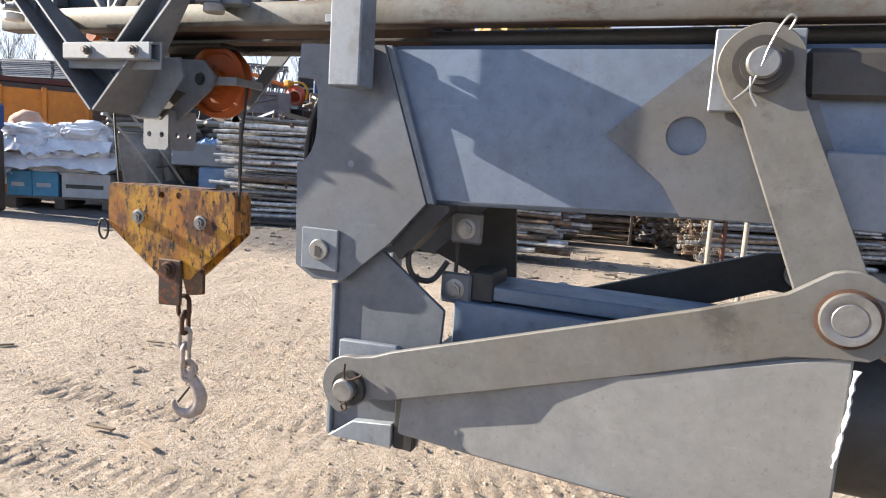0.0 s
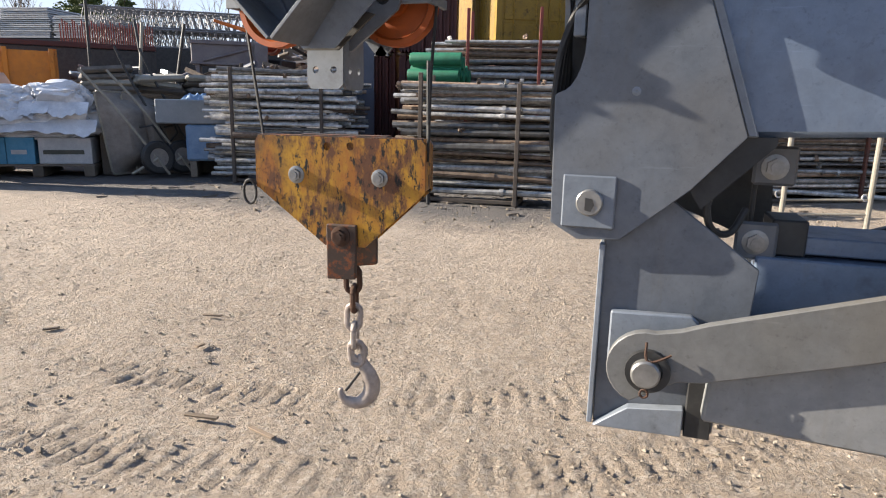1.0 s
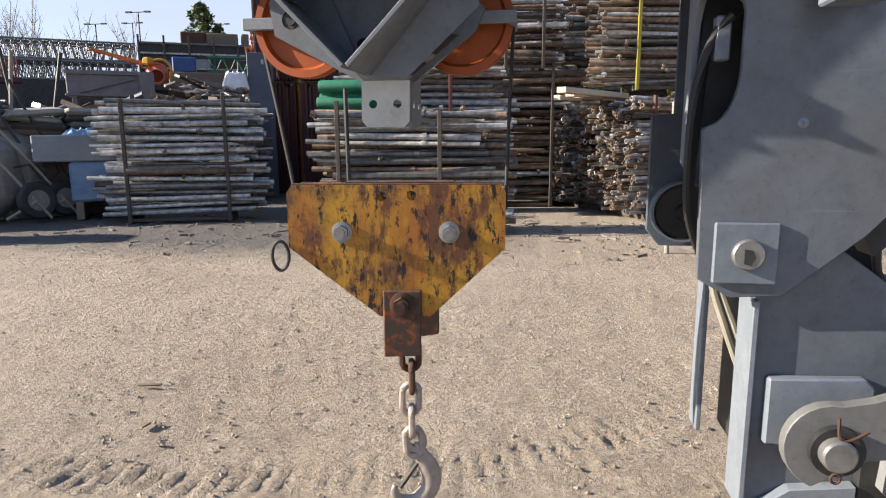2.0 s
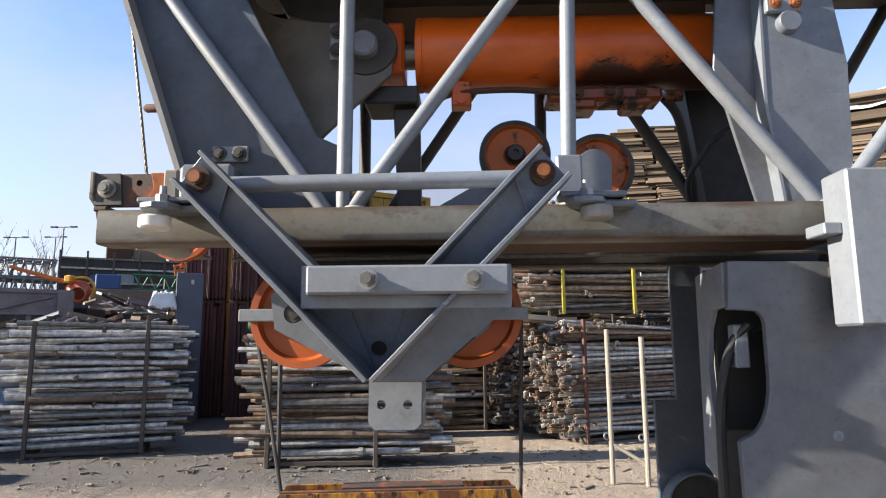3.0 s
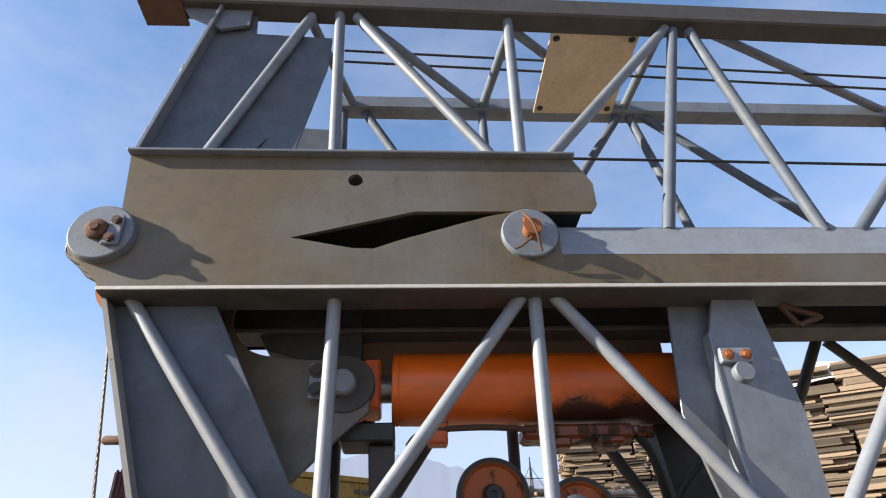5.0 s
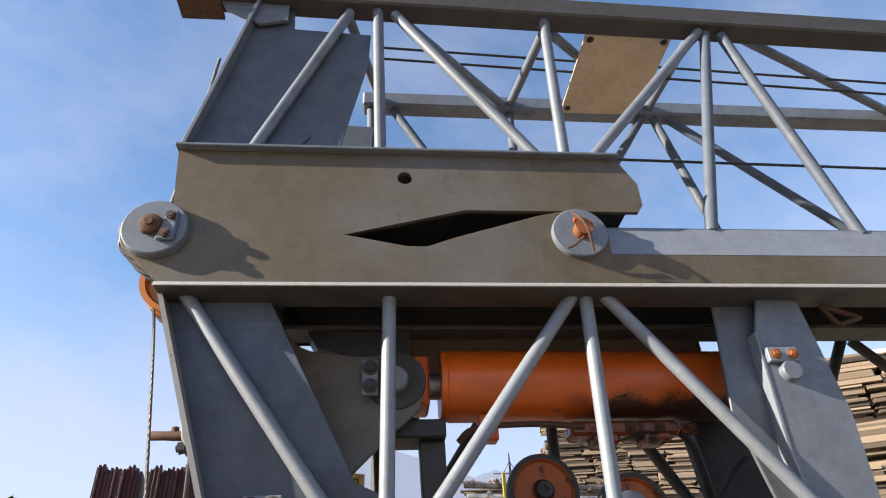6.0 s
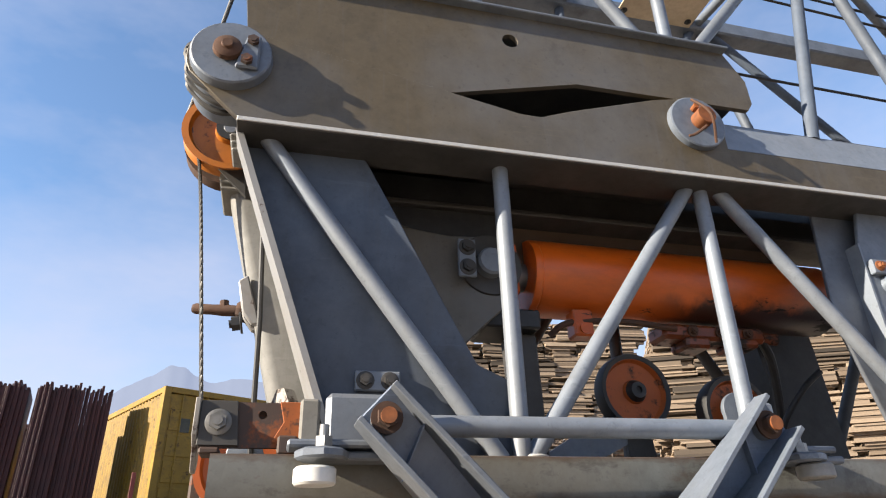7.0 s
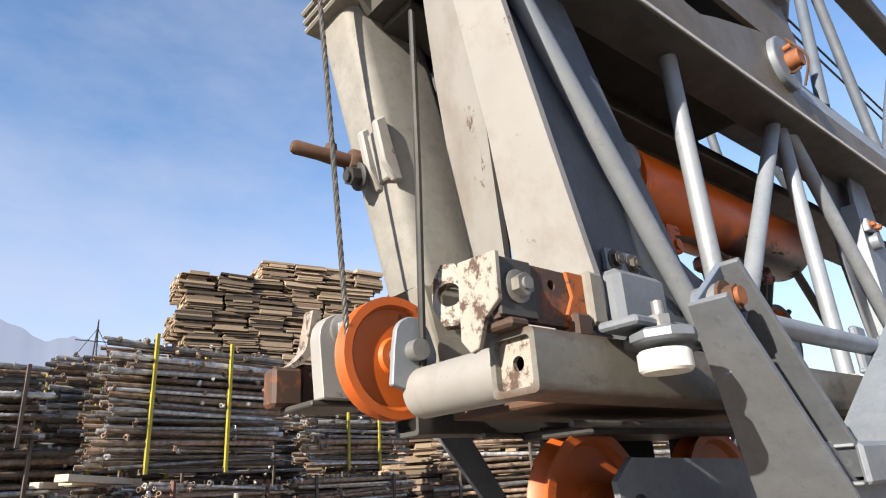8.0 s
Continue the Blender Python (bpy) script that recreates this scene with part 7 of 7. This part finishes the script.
def loose_yard():
    sk = pose(-15.6, 9.5, 0, 0, 0, 50)
    s = thing("skip", (-15.6, 9.5, 0), "orange steel skip with ribbed side", "skip")
    part("hopper", moved(prism([(0, 0), (2.84, 0), (2.84, 2.45), (2.76, 2.45), (2.76, 0.1), (0.08, 0.1), (0.08, 2.45), (0, 2.45)], 0.06, 1.8), sk), M["skip_orange"], s)
    part("side_panel", moved(block(0, 2.84, 0, 0.06, 0, 2.4, 0.01), sk), M["skip_orange"], s)
    part("side_panel", moved(block(0, 2.84, 1.8, 1.86, 0, 2.4, 0.01), sk), M["skip_orange"], s)
    for k in range(4):
        part("rib", moved(block(0.1 + 0.86 * k, 0.2 + 0.86 * k, -0.07, 0, 0.1, 2.45, 0.01), sk), M["skip_orange"], s)
    bn = thing("lidded_bin", (-11.6, 7.8, 0), "brown steel bin with a bright blue lid beside a pallet", "bin")
    bm_ = pose(-11.49, 7.53, 0, 0, 0, 108)
    part("body", moved(block(0, 0.68, 0, 0.9, 0, 1.42, 0.04), bm_), M["bin_brown"], bn)
    part("lid", moved(block(-0.03, 0.71, -0.03, 0.93, 1.42, 1.92, 0.08), bm_), M["tank_blue"], bn, "bright blue plastic lid")
    # long rack with red posts standing on it
    rk = thing("stored_rack", (-17.26, 15.34, 0), "long dark brown rack with red upright bars", "rack")
    rm = pose(-19.6, 13.1, 0, 0, 0, 44)
    part("body", moved(block(0, 5.4, 0, 1.6, 0, 2.86, 0.03), rm), M["dark"], rk)
    part("top_rail", moved(block(0, 5.4, -0.05, 0.03, 2.86, 3.0, 0.01), rm), M["c_red"], rk, "dark red rail along the top")
    for k in range(40):
        part("bar", moved(block(2.9 + 0.062 * k, 2.935 + 0.062 * k, 0.1 + 0.1 * (k % 3), 0.14 + 0.1 * (k % 3), 3.0, 3.5 + 0.05 * (k * 7 % 4), 0.004), rm), M["post_red"], rk)
    # thin pale sheets in stacks on a dark rack
    dm = pose(-31.9, 21.6, 0, 0, 0, 8)
    solo("stored_rack", moved(block(-2.6, 8.3, 0, 2.2, 0, 3.96, 0.03), dm), M["dark"], "dark rack under stacks of pale sheets", "rack", "far racks")
    rng = random.Random(91)
    for x0, x1, z1 in ((-2.4, 0.0, 4.75), (0.25, 3.1, 4.80), (3.25, 5.75, 5.22), (5.95, 8.2, 4.88)):
        ds = thing("sheet_stack", (-31.9 + x0, 21.6, 3.97), "pale grey steel sheets stacked flat on a rack", "steel sheets", "sheet stacks")
        z = 3.965
        while z < z1:
            o = rng.uniform(-0.06, 0.06)
            part("sheet", moved(block(x0 + o, x1 + o, -0.02 + rng.uniform(-0.05, 0.02), 2.0, z, z + 0.055, 0.004), dm), M["carton_white"], ds)
            z += 0.085
    # trough
    tm = pose(-12.8, 14.85, 0, 0, 0, 34.9)
    tr = thing("steel_trough", (-12.8, 14.85, 0), "purplish grey steel trough on legs", "trough")
    part("trough_body", moved(block(0, 1.9, 0, 0.9, 2.36, 2.97, 0.02), tm), M["boom_grey"], tr)
    part("trough_lip", moved(block(-0.03, 1.93, -0.06, 0.0, 2.88, 2.98, 0.01), tm), M["boom_grey"], tr)
    part("trough_lip", moved(block(-0.03, 1.93, -0.05, 0.0, 2.36, 2.42, 0.01), tm), M["boom_grey"], tr)
    part("end_box", moved(block(1.6, 1.95, -0.1, 0.9, 2.2, 2.95, 0.02), tm), M["boom_grey"], tr)
    for x in (0.1, 1.0, 1.75):
        part("leg", moved(block(x, x + 0.1, 0.0, 0.9, 0, 2.36), tm), M["boom_grey"], tr)
    part("brace", moved(tube((0.3, -0.03, 2.45), (1.5, -0.03, 2.8), 0.03, 8), tm), M["boom_grey"], tr)
    # concrete mixer with a raised chute, a yellow ring and an orange drum
    mx = thing("concrete_mixer", (-11.7, 16.9, 0), "orange and yellow concrete mixer with a raised chute", "concrete mixer")
    axis = Vector((0.45, -0.8, -0.25)).normalized()
    part("chute", tube((-12.95, 16.05, 3.60), (-11.95, 16.7, 3.28), 0.045, 10, 0.06), M["mixer"], mx, "faded orange raised arm")
    part("drum", lathe([(0.10, -0.34), (0.17, -0.32), (0.27, -0.10), (0.27, 0.06), (0.19, 0.26), (0.17, 0.26), (0.15, 0.20), (0.16, 0.05)], (-11.66, 16.85, 3.02), axis, 26), M["mixer_red"], mx, "orange-red drum with a pale mouth")
    part("drum_lip", lathe([(0.165, -0.012), (0.195, -0.012), (0.195, 0.012), (0.165, 0.012)], Vector((-11.66, 16.85, 3.02)) + axis * 0.265, axis, 26, True), M["peach"], mx)
    part("ring", lathe([(0.265, -0.03), (0.30, -0.03), (0.30, 0.03), (0.265, 0.03)], Vector((-11.66, 16.85, 3.02)) - axis * 0.03, axis, 26, True), M["mixer"], mx, "orange ring gear round the drum")
    for q in (-1, 1):
        part("yoke", sweep(curve_points([(-11.78, 16.70, 3.36), (-11.6 + 0.16 * q, 16.84, 3.38), (-11.58 + 0.3 * q, 16.90, 3.18), (-11.62 + 0.3 * q, 16.9, 2.9)], 12), 0.035, 8), M["mixer_yellow"], mx, "yellow tube yoke")
    part("motor", block(-11.92, -11.72, 16.6, 16.85, 3.24, 3.44, 0.04), M["mixer_yellow"], mx, "yellow motor cover")
    part("stand", block(-12.1, -11.2, 16.6, 17.4, 0, 2.6, 0.03), M["dark"], mx)
    # heaps of scrap between the stacks
    for q, (x, y, turn, w, d, h, count) in enumerate(((-12.6, 17.6, 28, 3.2, 1.2, 2.9, 46), (-10.3, 13.2, 28, 2.6, 1.2, 2.1, 40), (-15.6, 14.0, 40, 3.4, 1.4, 2.2, 46), (-13.2, 11.6, 44, 3.0, 1.2, 1.9, 44))):
        rng = random.Random(200 + q)
        hp = thing("scrap_heap", (x, y, 0), "untidy heap of rusty scrap steel and boards", "scrap heap", "scrap heaps")
        hm = pose(x, y, 0, 0, 0, turn)
        part("core", moved(block(0, w, 0.15, d, 0, h - 0.35, 0.05), hm), M["dark"], hp)
        for k in range(count):
            ln, th = rng.uniform(0.3, 1.3), rng.uniform(0.03, 0.14)
            px, pz = rng.uniform(0, w), h - 0.45 + 0.55 * rng.random() ** 1.5
            at = hm @ Matrix.Translation((px, rng.uniform(-0.1, d), pz)) @ Matrix.Rotation(rng.uniform(-0.5, 0.5), 4, "Y") @ Matrix.Rotation(rng.uniform(-0.8, 0.8), 4, "Z")
            piece = tube((-ln / 2, 0, 0), (ln / 2, 0, 0), th * 0.5, 8) if rng.random() < 0.5 else block(-ln / 2, ln / 2, -th * 1.5, th * 1.5, -th / 2, th / 2, 0.004)
            part("scrap_piece", moved(piece, at), M[rng.choice(("rust", "rust_plate", "boards_grey", "pipe_rusty", "pipe", "dark", "boom_grey", "boom_grey", "pipe", "cabinet", "carton_white"))], hp)
    # racks with goods further back
    solo("stored_rack", moved(block(0, 3.4, 0, 1.2, 0, 3.38, 0.03), pose(-13.0, 19.6, 0, 0, 0, 28)), M["boards_grey"], "dark rack loaded with boxes", "rack", "far racks")
    solo("blue_bin", moved(block(0.12, 0.82, 0.1, 0.8, 3.38, 3.84, 0.03), pose(-13.0, 19.6, 0, 0, 0, 28)), M["tank_blue"], "deep blue plastic bin on a rack", "bin")
    gl = thing("green_truss", (-11.6, 20.3, 3.4), "faded green lattice truss lying on a rack", "truss")
    gm = pose(-13.0, 19.6, 3.38, 0, 0, 28)
    for z in (0.03, 0.48):
        part("chord", moved(tube((1.15, 0.2, z), (3.35, 0.2, z), 0.03, 8), gm), M["net_green"], gl)
    for k in range(10):
        part("lacing", moved(tube((1.2 + 0.21 * k, 0.2, 0.03 if k % 2 else 0.48), (1.41 + 0.21 * k, 0.2, 0.48 if k % 2 else 0.03), 0.02, 6), gm), M["net_green"], gl)
    for k, (x, w, z) in enumerate(((-11.75, 0.5, 4.1), (-11.55, 0.35, 4.45), (-11.3, 0.45, 4.3), (-11.6, 0.3, 4.78))):
        om = pose(x, 22.5, z - 0.1, 0, 4 * k - 6, 20)
        op = thing("orange_frame", (x, 22.5, z - 0.1), "open orange steel frame stacked on a rack", "steel frame", "orange frames")
        for q in range(4):
            part("bar", moved(block(w * 0.3 * q, w * 0.3 * q + 0.06, 0, 0.06, 0, 0.42, 0.006), om), M["mixer"], op)
        for q in (0.0, 0.2, 0.38):
            part("bar", moved(block(-0.02, w + 0.02, -0.02, 0.04, q, q + 0.07, 0.006), om), M["mixer"], op)
    solo("stored_rack", moved(block(-0.3, 1.3, 0, 1.0, 0, 4.0, 0.03), pose(-11.75, 22.4, 0, 0, 0, 20)), M["dark"], "dark rack under orange machine parts", "rack", "far racks")
    fm = pose(-21.8, 35.2, 0, 0, 0, 27)
    solo("stored_rack", moved(block(-2, 4.6, 0, 2.0, 0, 6.5, 0.04), fm), M["dark"], "dark rack across the yard", "rack", "far racks")
    fr = thing("rack_front", (-21.8, 35.2, 0), "steel uprights and beams of a far rack", "rack")
    for z in (4.3, 5.1, 5.9, 6.45):
        part("beam", moved(block(-2, 4.6, -0.16, -0.04, z, z + 0.1, 0.005), fm), M["pipe"], fr)
    for x in range(6):
        part("upright", moved(block(-2 + 1.3 * x, -1.9 + 1.3 * x, -0.3, -0.16, 0, 6.9, 0.005), fm), M["post"], fr)
        part("goods", moved(block(-1.8 + 1.3 * x, -0.9 + 1.3 * x, -0.04, 0.0, 5.2, 5.5 + 0.1 * (x % 3), 0.01), fm), M[("boards", "tank_blue", "shed", "rust", "net_green", "boards_grey")[x]], fr)
    for x0, x1, z1, mt in ((0.2, 1.5, 7.2, "rust"), (1.6, 3.3, 7.18, "boards"), (3.5, 3.9, 7.2, "boards_grey")):
        solo("stored_crate", moved(block(x0, x1, 0.1, 1.6, 6.5, z1, 0.05), fm), M[mt], "crate of goods on a rack across the yard", "crate", "far goods")
    cb = thing("steel_cabinet", (-7.6, 14.6, 0), "dark blue-grey steel cabinet", "cabinet")
    cm = pose(-7.95, 14.35, 0, 0, 0, 24)
    part("body", moved(block(0, 0.56, 0, 0.5, 0, 3.2, 0.01), cm), M["cabinet"], cb)
    part("notice", moved(block(0.30, 0.36, -0.006, 0, 2.95, 3.05, 0.001), cm), M["carton_white"], cb)
    sheet_over(-8.15, 14.2, 2.72, 0.55, 0.4, 24, "crumpled white bag on the tube stack", 3, M["tarp_white"], 0.3)
    # beside the first tube stack
    bx = pose(-9.35, 10.75, 0, 0, 0, 32)
    solo("crate", moved(block(-0.7, 0.7, -0.4, 0.4, 0.98, 1.42, 0.02), bx), M["shed"], "pale grey crate on top of a blue box", "crate", "boxes")
    solo("crate", moved(block(-0.2, 0.6, -0.4, 0.4, 0.30, 0.97, 0.04), bx), M["tarp_blue"], "dull blue plastic box beside the wheelbarrows", "crate", "boxes")
    solo("crate", moved(block(-1.0, -0.45, -0.35, 0.4, 0.0, 0.97, 0.03), bx @ Matrix.Translation((0.5, 0.9, 0))), M["dark"], "dark crate behind the wheelbarrows", "crate", "boxes")
    for x in (-0.15, 0.4):
        solo("timber_block", moved(block(x, x + 0.12, -0.4, 0.4, 0.0, 0.30, 0.01), bx), M["boards_grey"], "squared timber block under the blue box", "timber", "blocks")
    sheet_over(-9.25, 10.85, 1.47, 0.9, 0.7, 32, "pale blue tarpaulin thrown over a crate", 9, M["tarp_blue"], 0.12)
    for k in range(7):
        g = lathe([(0.001, 0), (0.10, 0.0), (0.11, 0.04), (0.11, 0.9), (0.001, 0.92)], (-5.25 + 0.02 * k - 0.06 * (k > 4), 11.2 + 0.1 * (k % 5), 1.92 + 0.07 * (k % 2) + 0.2 * (k > 4)), (1, 0.1, 0), 16)
        solo("green_roll", g, M["net_green"], "rolled green sheeting lying on tubes", "roll", "green rolls")
    rng = random.Random(77)
    for k in range(16):
        lv, side = k // 3, k % 3
        bm = block(-0.46, 0.46, -0.3, 0.3, 0, 0.12, 0.05)
        for v in bm.verts:
            v.co.z += 0.03 * noise.noise((v.co.x * 3 + k, v.co.y * 3, 0)) - 0.05 * (v.co.x / 0.46) ** 2
        solo("sack", moved(bm, pose(-11.0 + 0.62 * side + rng.uniform(-0.1, 0.1), 10.35 + 0.6 * side, 1.32 + 0.12 * lv, rng.uniform(-4, 4), rng.uniform(-5, 5), 44 + rng.uniform(-14, 14))), M[("hose", "sack_dark", "sack_dark", "boards", "hose", "sack_dark")[rng.randrange(6)]], "flat dusty sack on a heap", "sack", "sack heap")
    solo("crate", moved(block(-1.1, 1.1, -0.5, 0.5, 0, 1.3, 0.02), pose(-10.4, 10.95, 0, 0, 0, 44)), M["boards_grey"], "weathered wooden crate under a heap of sacks", "crate")
    for k, (x, y, a, b, ln) in enumerate(((-10.73, 10.56, -4, 4, 2.85), (-12.66, 11.45, 0, 1, 3.4), (-11.07, 11.6, -3, -11, 3.1), (-11.0, 11.65, -3, 11, 3.0), (-4.1, 9.1, 2, 0, 2.0))):
        solo("leaning_pole", moved(tube((0, 0, 0), (0, 0, ln), 0.03, 8), pose(x, y, 0, a, b, 0)), M["hose" if k == 0 else "dark"], "pole leaning against the stored goods", "pole", "leaning poles")
    for x, y, w, h in ((-46, 30, 14, 4.6), (-38, 44, 12, 5.2)):
        solo("shed", join(moved(block(0, w, 0, 8, 0, h, 0.02), pose(x, y, 0, 0, 0, 30)), moved(block(-0.3, w + 0.3, -0.3, 8.3, h, h + 0.25, 0.02), pose(x, y, 0, 0, 0, 30))), M["shed"], "low pale shed with a flat roof", "shed", "sheds")
    for k, (x, y, w, h) in enumerate(((-5, 40, 8, 7.0), (3.2, 44, 7, 6.6))):
        solo("stored_crate", moved(block(0, w, 0, 2.4, 0, h, 0.03), pose(x, y, 0, 0, 0, 8)), M["boards_grey"], "stacked goods far across the yard", "stack", "far goods")


loose_yard()


def debris():
    """Splinters, offcuts and clods in front of the tube stacks."""
    rng = random.Random(31)
    bits = []
    for k in range(520):
        x, y = rng.uniform(-9.0, 2.4), 7.6 + 3.6 * rng.random() ** 0.8
        ln, w, t = 0.22 * rng.random() ** 4 + 0.02, rng.uniform(0.012, 0.035), rng.uniform(0.008, 0.025)
        bits.append(moved(block(-ln / 2, ln / 2, -w / 2, w / 2, 0, t, 0.0), pose(x, y, -0.008, rng.uniform(-8, 8), rng.uniform(-6, 6), rng.uniform(0, 180))))
    solo("debris", join(*bits), M["boards_grey"], "splintered wood and offcuts strewn before the stacks", "debris", kind="stuff")


debris()


def lamp_post(x, y, h):
    p = thing("street_lamp", (x, y, 0), "tall street lamp with two heads", "street lamp", "street lamps")
    part("pole", tube((x, y, 0), (x, y, h), 0.12, 10, 0.07), M["dark"], p)
    part("arm", tube((x - 1.1, y, h), (x + 1.1, y, h), 0.05, 8), M["dark"], p)
    for s in (-1, 1):
        part("lamp_head", block(x + s * 1.1 - 0.35, x + s * 1.1 + 0.35, y - 0.15, y + 0.15, h - 0.06, h + 0.1, 0.02), M["dark"], p)


for x, y, h in ((-45.2, 67.8, 14.75), (-54.6, 80.8, 16.0), (-54.6, 73.5, 14.7), (-47.9, 91.6, 17.4)):
    lamp_post(x, y, h)


def pylon(x, y, h):
    p = thing("power_pylon", (x, y, 0), "far lattice power pylon", "pylon")
    bits = [tube((x + sx * 2, y + sy * 2, 0), (x, y, h), 0.16, 5) for sx in (-1, 1) for sy in (-1, 1)]
    bits += [tube((x - 5, y, h * a), (x + 5, y, h * a), 0.14, 5) for a in (0.78, 0.88)]
    bits += [tube((x - 5, y, h * 0.78), (x, y, h * 0.95), 0.1, 5), tube((x + 5, y, h * 0.78), (x, y, h * 0.95), 0.1, 5)]
    part("lattice", join(*bits), M["dark"], p)


pylon(33.5, 190, 50)


def conifer(x, y, h, seed):
    """Trunk, drooping limbs and many small needle clumps."""
    rng = random.Random(seed)
    t = thing("conifer", (x, y, 0), "dark green conifer beyond the yard", "tree", "conifers")
    part("trunk", tube((x, y, 0), (x, y, h), h * 0.022, 8, 0.02), M["bark"], t)
    verts, faces = [], []
    z = h * 0.08
    while z < h * 0.985:
        f = z / h
        for j in range(rng.randint(6, 9)):
            a, reach = rng.uniform(0, 6.283), h * 0.40 * (1 - f) ** 0.8 * rng.uniform(0.55, 1.1) + 0.12
            droop = rng.uniform(-0.28, 0.10) + 0.35 * f
            for q in range(int(16 + 30 * (1 - f))):
                d = reach * rng.random() ** 0.6
                side = rng.gauss(0, 0.13) * (d + 0.3)
                cx, cy = x + d * math.cos(a) - side * math.sin(a), y + d * math.sin(a) + side * math.cos(a)
                cz = z + droop * d + rng.gauss(0, 0.12) - 0.06 * abs(side)
                s = h * 0.017 * rng.uniform(0.5, 1.4)
                b = len(verts)
                for w in range(4):
                    verts.append((cx + rng.uniform(-1, 1) * s, cy + rng.uniform(-1, 1) * s, cz + rng.uniform(-0.9, 0.5) * s))
                faces += [(b, b + 1, b + 2), (b, b + 2, b + 3)]
        z += h * 0.028 * rng.uniform(0.7, 1.3)
    me = bpy.data.meshes.new("crown")
    me.from_pydata(verts, [], faces)
    me.materials.append(M["leaf"])
    o = new("crown", me)
    o.parent, o.matrix_parent_inverse = t, Matrix.Translation(t.location).inverted()


for k, (x, y, h) in enumerate(((-34.3, 61.3, 14.4), (-33.3, 62.5, 12.3), (-51.5, 48, 13), (-48.6, 50, 11.5), (-55, 52, 14))):
    conifer(x, y, h, 40 + k)


def bare_tree(x, y, h, seed):
    rng = random.Random(seed)
    t = thing("bare_tree", (x, y, 0), "leafless slender tree beyond the yard", "tree", "bare trees")
    bits = []
    for k in range(34):
        a, f = rng.uniform(0, 6.28), rng.uniform(0.15, 0.7)
        p = Vector((x, y, h * f))
        out = h * rng.uniform(0.06, 0.17)
        q = p + Vector((math.cos(a) * out, math.sin(a) * out, h * rng.uniform(0.2, 0.36)))
        bits.append(tube(p, q, 0.045, 5, 0.012))
        for j in range(5):
            s = p.lerp(q, rng.uniform(0.35, 0.95))
            bits.append(tube(s, s + Vector((rng.uniform(-1, 1), rng.uniform(-1, 1), rng.uniform(0.8, 2.2))) * h * 0.05, 0.024, 4, 0.007))
    part("limb", join(*bits), M["twig"], t)
    part("trunk", tube((x, y, 0), (x, y, h * 0.8), 0.16, 8, 0.04), M["bark"], t)


for k, (x, y, h) in enumerate(((-90, 62, 17.5), (-84, 61, 16.0), (-78, 63, 18.0), (-96, 60, 17), (-73, 60, 15.5), (-62, 72, 17), (-67, 74, 18), (-57, 74, 16.5), (-52, 76, 16), (-73, 72, 17))):
    bare_tree(x, y, h, 70 + k)
